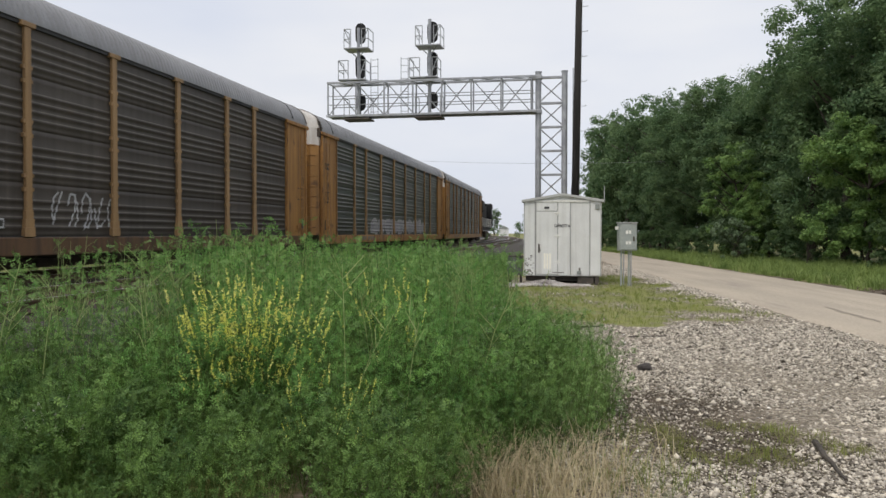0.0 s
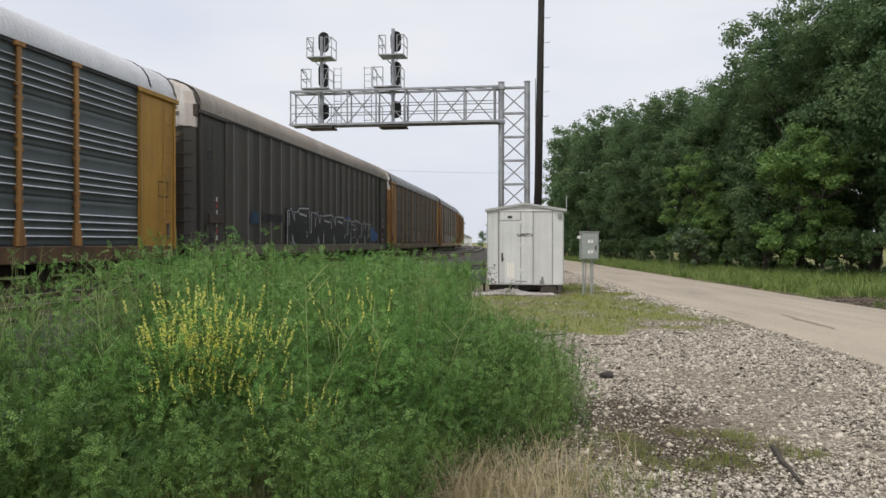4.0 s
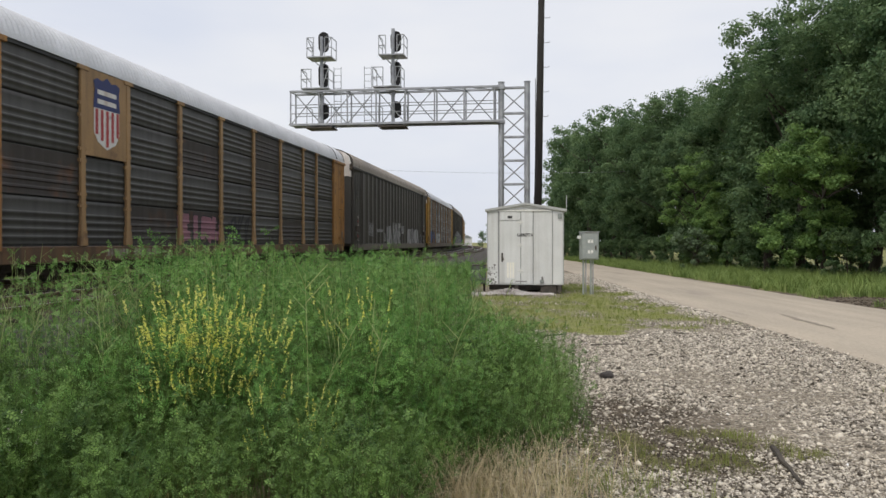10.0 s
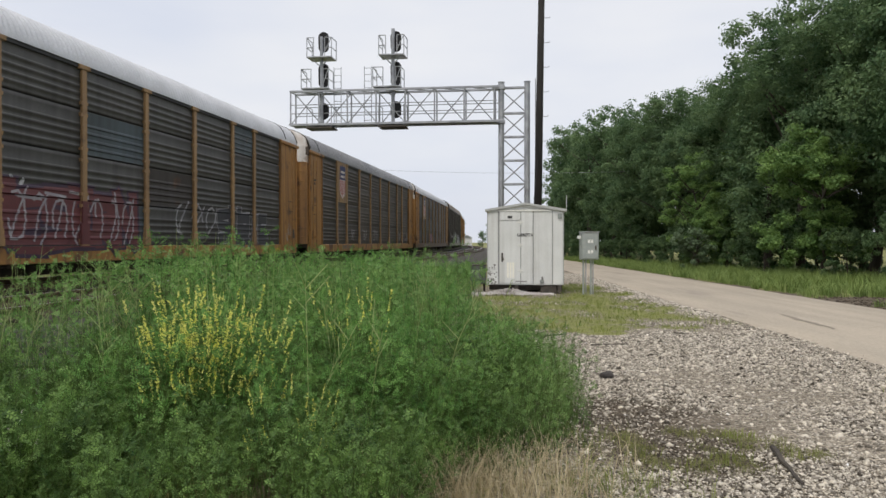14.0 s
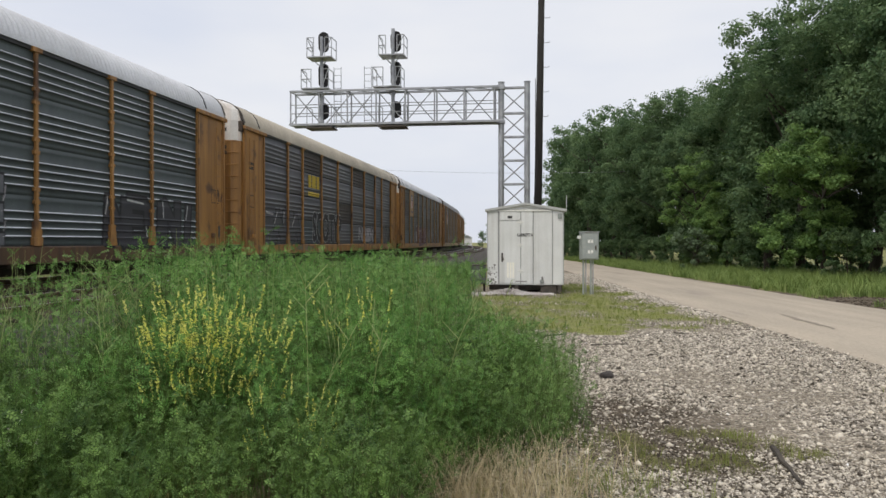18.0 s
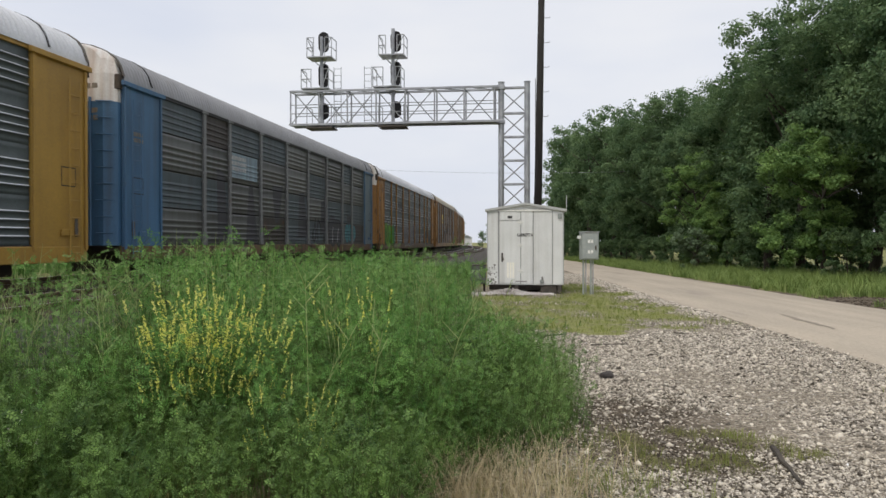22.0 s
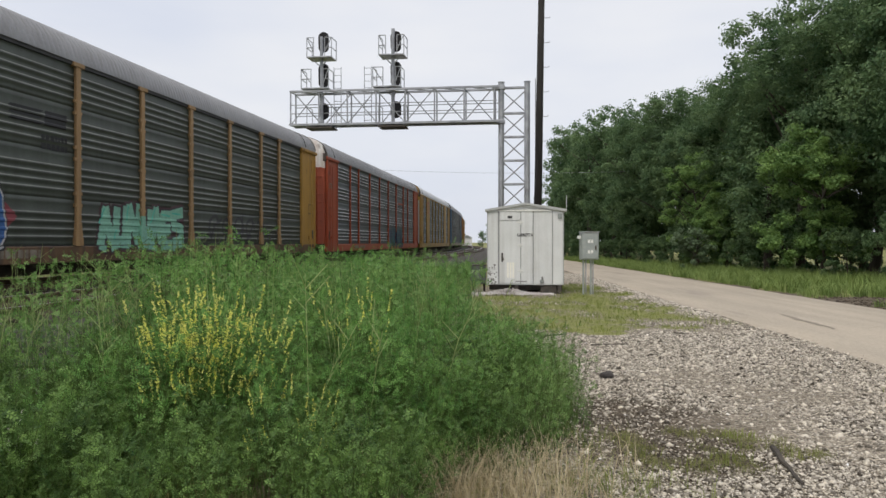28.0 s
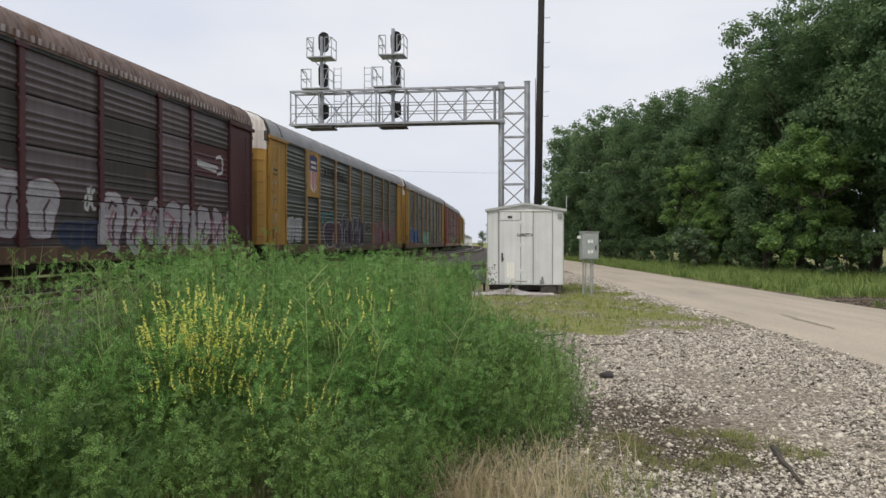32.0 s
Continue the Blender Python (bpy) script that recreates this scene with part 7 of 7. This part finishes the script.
bubble(C[2], -9.35, -7.6, 0.72, 1.95, GREEN_SPRAY, K_SPRAY, 151, 2, rim=0.05, inner=GREEN_DARK)
tag(C[2], -11.2, -7.6, 0.85, 1.9, GREEN_DARK, 152, 5, 0.045, 0.012)
words(C[2], "SOE", 2.0, 1.36, 1.9, MID_SPRAY, K_SPRAY, 0.05, 0.70, 0.09)
blocks(C[2], -3.6, 0.5, 0.66, 2.05, MID_SPRAY, K_SPRAY, 16, 5, 0.05, 0.36, halo=GREY_SPRAY)
tag(C[2], -3.4, 3.4, 0.8, 2.0, WHITE2_SPRAY, 161, 10, 0.018, 0.014)
blocks(C[2], 6.7, 11.4, 0.7, 2.0, GREY_DARK, K_SPRAY, 162, 5, 0.08, 0.34, glint=W_SPRAY)
layers(C[2], [("logo_bar", [[(-6.34, 3.35 + 0.13 * k), (-5.3, 3.35 + 0.13 * k), (-5.22, 3.43 + 0.13 * k), (-6.26, 3.43 + 0.13 * k)] for k in range(3)]
                + [[(-5.1, 3.3), (-4.65, 3.3), (-4.55, 3.72), (-5.0, 3.72)], [(-4.5, 3.3), (-4.05, 3.3), (-3.98, 3.72), (-4.43, 3.72)]], K_SPRAY)])
lettering_bars(C[2], -6.34, 3.05, 2.3, 0.13, K_SPRAY, seed=5)
layers(C[3], [("faded_shape", [[(-5.2, 2.96), (-4.9, 2.9), (-4.4, 0.9), (-5.5, 0.9)], [(-2.95, 3.0), (-1.75, 3.05), (-2.2, 1.65), (-2.6, 1.6)], [(0.3, 2.9), (0.9, 2.97), (1.5, 1.1), (0.1, 1.05)],
                                  [(-7.9, 3.2), (-7.3, 3.1), (-7.0, 0.9), (-7.8, 0.9)], [(3.4, 2.7), (4.0, 2.8), (4.2, 1.3), (3.3, 1.2)], [(8.0, 2.3), (9.1, 2.2), (9.1, 1.9), (8.0, 1.9)]], GREY_DARK),
              ("pale_sheet", [[(-7.0, 3.02), (-4.45, 3.02), (-4.45, 3.86), (-7.0, 3.86)]], PALE_BLUE)])
lettering_bars(C[3], -6.9, 3.62, 1.4, 0.12, W_SPRAY, 3, seed=8, y=skin(C[3]) - 0.012)
def other_sheets(car, mats, seed, count):
    """Single side sheets of another shade, bay by bay."""
    rng = random.Random(seed)
    ends = [-ENDX] + POSTS + [ENDX]
    hgt = (EAVE - 0.06 - SILL1) / 4
    for i, k in rng.sample([(i, k) for i in range(9) for k in range(4)], count):
        z = SILL1 + k * hgt
        layers(car, [("side_sheet", [[(ends[i] + 0.02, z + 0.03), (ends[i + 1] - 0.02, z + 0.03), (ends[i + 1] - 0.02, z + hgt - 0.025), (ends[i] + 0.02, z + hgt - 0.025)]], mats[rng.randrange(len(mats))])], -0.004)


T_SHEET = paint("teal_grey_sheet", (0.082, 0.105, 0.115), (0.04, 0.045, 0.045), 0.5, 0.12, 0.55, 0.68)
B_SHEET = paint("brown_stained_sheet", (0.058, 0.050, 0.044), (0.03, 0.022, 0.018), 0.6, 0.1, 0.6, 0.6)
other_sheets(C[3], (T_SHEET, B_SHEET, T_SHEET), 5, 17)
other_sheets(C[0], (B_SHEET, T_SHEET), 6, 8)
other_sheets(C[8], (B_SHEET, T_SHEET), 7, 11)
other_sheets(C[-2], (B_SHEET, B_SHEET), 8, 7)
other_sheets(C[1], (T_SHEET, B_SHEET), 9, 6)
tag(C[3], 2.0, 7.2, 0.9, 1.9, K_SPRAY, 17, 7, 0.06)
bubble(C[3], 4.75, 6.75, 0.75, 2.05, GREY_DARK, K_SPRAY, 171, 2, rim=0.06, inner=W_SPRAY)
bubble(C[3], 7.6, 9.7, 0.9, 1.8, TEAL_DARK, GREY_DARK, 172, 3, rim=0.04)
# flowing red loop of the railway's mark
for q in (-WIDE - 0.069,):
    bm = bmesh.new()
    for poly in rounded([[(-8.18, 4.34), (-8.50, 4.36), (-8.72, 4.24), (-8.78, 4.05), (-8.72, 3.88), (-8.50, 3.76), (-8.22, 3.76), (-8.08, 3.90), (-8.06, 4.22), (-7.98, 4.36), (-7.84, 4.32), (-7.52, 3.82), (-7.38, 3.76), (-7.27, 3.86), (-7.25, 4.36)]], 0.078):
        bm.faces.new([bm.verts.new((x, q - 0.0003 * (len(bm.faces) % 5), z)) for x, z in poly])
    bmesh.ops.recalc_face_normals(bm, faces=bm.faces)
    part("red_logo", bm, M["red_mark"], C[4])
lettering_bars(C[4], -8.72, 3.42, 1.4, 0.13, M["red_mark"], y=-WIDE - 0.069, seed=9)
bubble(C[5], 1.7, 6.7, 0.6, 1.75, NAVY_SPRAY, K_SPRAY, 18, 7, rim=0.09, inner=TEAL_DARK, outline=BLUE_DARK)
tag(C[5], 1.9, 6.6, 0.75, 1.95, TEAL_DARK, 181, 6, 0.035, 0.012)
lettering_bars(C[5], 4.8, 3.48, 2.2, 0.14, M["red_mark"], seed=10)
lettering_bars(C[5], 4.8, 3.30, 2.2, 0.12, K_SPRAY, seed=11)
blocks(C[6], -3.3, 0.9, 0.66, 1.85, MINT_SPRAY, GREY_DARK, 27, 7, 0.04, 0.5, halo=BRICK_DARK, glint=TEAL_SPRAY)
bubble(C[6], -11.2, -6.5, 0.80, 1.98, BLUE_SPRAY, K_SPRAY, 20, 5, BRICK_SPRAY, 0.08, inner=K_SPRAY, outline=W_SPRAY)
tag(C[6], 2.6, 9.5, 0.95, 1.75, GREY_DARK, 201, 7, 0.05)
layers(C[6], [("logo_bar", [[(-6.39, 3.3 + 0.12 * k), (-5.4, 3.3 + 0.12 * k), (-5.32, 3.37 + 0.12 * k), (-6.31, 3.37 + 0.12 * k)] for k in range(3)] + [[(-5.3, 3.3), (-4.55, 3.3), (-4.5, 3.62), (-5.25, 3.62)]], K_SPRAY)])
lettering_bars(C[6], -5.4, 3.0, 0.9, 0.12, K_SPRAY, 2, seed=12)
bubble(C[7], -2.9, 1.5, 0.62, 2.25, PURPLE_SPRAY, K_SPRAY, 21, 4, rim=0.10, inner=W_SPRAY, outline=W_SPRAY, slim=0.74)
bubble(C[7], -6.0, -3.0, 0.62, 1.9, DUSK_SPRAY, W_SPRAY, 211, 2, rim=0.05, inner=K_SPRAY)
tag(C[7], -7.1, -3.8, 1.7, 2.3, TEAL_DARK, 212, 5, 0.06)
tag(C[7], -2.4, 0.9, 0.75, 1.5, DUSK_SPRAY, 213, 4, 0.07, 0.012)
tag(C[7], 4.5, 11.2, 0.9, 2.0, TEAL_DARK, 214, 8, 0.035, 0.012)
painted_posts(C[7], 0.085, (-1.38, 1.38), 1.95, DUSK_SPRAY)
painted_posts(C[7], 0.085, (6.96, 8.86), 1.5, BRICK_SPRAY)
painted_posts(C[-4], 0.06, (-4.17,), 1.7, W_SPRAY)
painted_posts(C[6], 0.085, (-8.86, -6.96), 1.8, BLUE_SPRAY)
painted_posts(C[6], 0.085, (-1.38,), 1.55, MINT_SPRAY)
painted_posts(C[2], 0.042, (-8.86,), 1.9, LIME_SPRAY)
painted_posts(C[5], 0.055, (4.17,), 1.6, NAVY_SPRAY)
painted_posts(C[0], 0.085, (-1.38,), 1.8, RED_SPRAY)
painted_posts(C[8], 0.085, (4.17, 6.96, 8.86), 1.8, WHITE2_SPRAY)
words(C[7], "MEK", 2.9, 1.66, 0.78, K_SPRAY, W_SPRAY, 0.045, 0.95, 0.035)
bubble(C[7], 4.4, 11.2, 0.66, 2.05, BRICK_SPRAY, K_SPRAY, 25, 7, rim=0.08, inner=TEAL_DARK, outline=WHITE2_SPRAY, slim=0.78)
tag(C[7], 4.6, 11.0, 0.9, 1.9, PINK_SPRAY, 26, 7, 0.06, 0.012)
tag(C[7], 4.9, 11.0, 0.8, 1.5, PINK_SPRAY, 24, 8, 0.05, 0.009)
words(C[7], "BUILDING AMERICA", -4.05, 4.12, 0.56, K_SPRAY, wide=0.80, bold=0.01)
bubble(C[7], -11.4, -9.4, 0.9, 1.95, GREY_SPRAY, W_SPRAY, 221, 2, rim=0.03)
bubble(C[8], 4.2, 12.2, 0.62, 2.05, WHITE2_SPRAY, BRICK_DARK, 23, 8, rim=0.085, slim=0.84)
tag(C[8], 4.4, 12.0, 0.7, 1.7, PINK_SPRAY, 234, 6, 0.04, 0.01)
bubble(C[8], -1.6, 2.6, 0.95, 2.3, WHITE2_SPRAY, BRICK_DARK, 231, 4, rim=0.065)
blocks(C[-3], 10.2, 11.4, 0.8, 1.5, K_SPRAY, CHALK, 83, 2, 0.03, 0.4)
bubble(C[8], 2.6, 4.4, 0.75, 1.4, NAVY_SPRAY, GREY_DARK, 232, 2, rim=0.05)
tag(C[8], 3.5, 4.1, 1.6, 2.15, W_SPRAY, 233, 2, 0.04)
layers(C[8], [("name_panel", [[(8.98, 2.88), (11.48, 2.88), (11.48, 3.84), (8.98, 3.84)]], MAROON),
              ("railway_mark", rounded([[(9.3, 3.3), (10.7, 3.22)], [(9.3, 3.2), (10.6, 3.1)], [(10.7, 3.0), (11.05, 3.1), (11.1, 3.45), (10.9, 3.6), (10.6, 3.5)]], 0.05), W_SPRAY)])
for k in range(5):  # chalky loops up the end bays
    tag(C[7], -13.15, -12.55, 0.95 + 0.62 * k, 1.42 + 0.62 * k, W_SPRAY, 300 + k, 1, 0.016, 0.056)
tag(C[0], 12.1, 12.75, 0.95, 1.75, CHALK, 310, 2, 0.02, 0.056)
tag(C[7], -11.4, -9.5, 0.8, 1.7, W_SPRAY, 311, 4, 0.03, 0.01)
for n, x in ((-2, -7.91), (-1, -7.91), (0, -7.91), (7, -7.91)):
    shield(C[n], x, 4.32 if n else 4.26, 1.0 if n else 0.66, TAN if n != 7 else YEL2)
lettering_bars(C[0], -8.5, 3.12, 1.15, 0.11, M["blue_shield"], y=-WIDE - 0.046, seed=77)
for n in C:
    # car number on the sill, as bars
    lettering_bars(C[n], -7.9, 0.56, 0.9, 0.17, M["sill_letter"], y=-WIDE - 0.045, seed=30 + n)
    lettering_bars(C[n], -6.7, 0.56, 1.2, 0.17, M["sill_letter"], y=-WIDE - 0.045, seed=60 + n)
    # reporting marks on the end bays
    lettering_bars(C[n], -13.0, 3.55, 0.5, 0.10, M["sill_letter"] if n in (8, 5, 3) else K_SPRAY, 2, y=-WIDE - 0.033, seed=90 + n)
    if not C[n].get("smooth_side"):
        for x in (12.75, -12.75):
            layers_y = -WIDE - 0.034
            decal_mesh("stencil_frame", strokes([[(x - 0.25, 2.1), (x + 0.25, 2.1), (x + 0.25, 2.5), (x - 0.25, 2.5), (x - 0.25, 2.1)]], 0.012), K_SPRAY, C[n], layers_y)
for x in (-1.0, 0.9):
    bm = bmesh.new()
    box(bm, x * 12.4 - 0.22, x * 12.4 + 0.22, -WIDE - 0.05, -WIDE - 0.038, 0.52, 0.66)
    part("reflector", bm, M["yellow_tag"], C[0])


# ---- what moves ----
def motions():
    """The train rolls away along the line at a nearly even speed."""
    times = [0.0] + [float(t) for t in range(1, 33)]
    # the train's lag on an even speed, in metres, second by second
    slack = dict(zip((0, 1, 2, 3, 4, 5, 6, 7, 8, 9, 11, 12, 13, 14, 18, 19, 20, 22, 23, 25, 27, 29, 31),
                     (-0.6, -0.72, -0.75, -0.6, -0.52, -0.46, -0.45, -0.48, -0.34, 0.0, 0.12, -0.08, 0.12, 0.0, 0.16, 0.13, 0.08, 0.0, 0.16, 0.18, 0.0, -0.16, -0.14)))

    def lag(t):
        lo, hi = max(k for k in slack if k <= t), min((k for k in slack if k >= t), default=31)
        return slack[lo] if hi <= lo else slack[lo] + (slack[hi] - slack[lo]) * (t - lo) / (hi - lo)

    for n, car in CARS.items():
        rows = []
        for t in times:
            p, h = line(S_REF + SPEED * (t - T_REF) + lag(t) - PITCH_CARS * n - PITCH_CARS / 2)
            rows.append((t, pose(p.x, p.y, RAIL_Z, 0, 0, 90 - math.degrees(h))))
        walk(car, rows)
    rows = []
    for t in times:
        p, h = line(S_REF + SPEED * (t - T_REF) + lag(t) + PITCH_CARS * 8 + 11.6)
        rows.append((t, pose(p.x, p.y, RAIL_Z, 0, 0, 90 - math.degrees(h))))
    walk(LOCO, rows)


motions()
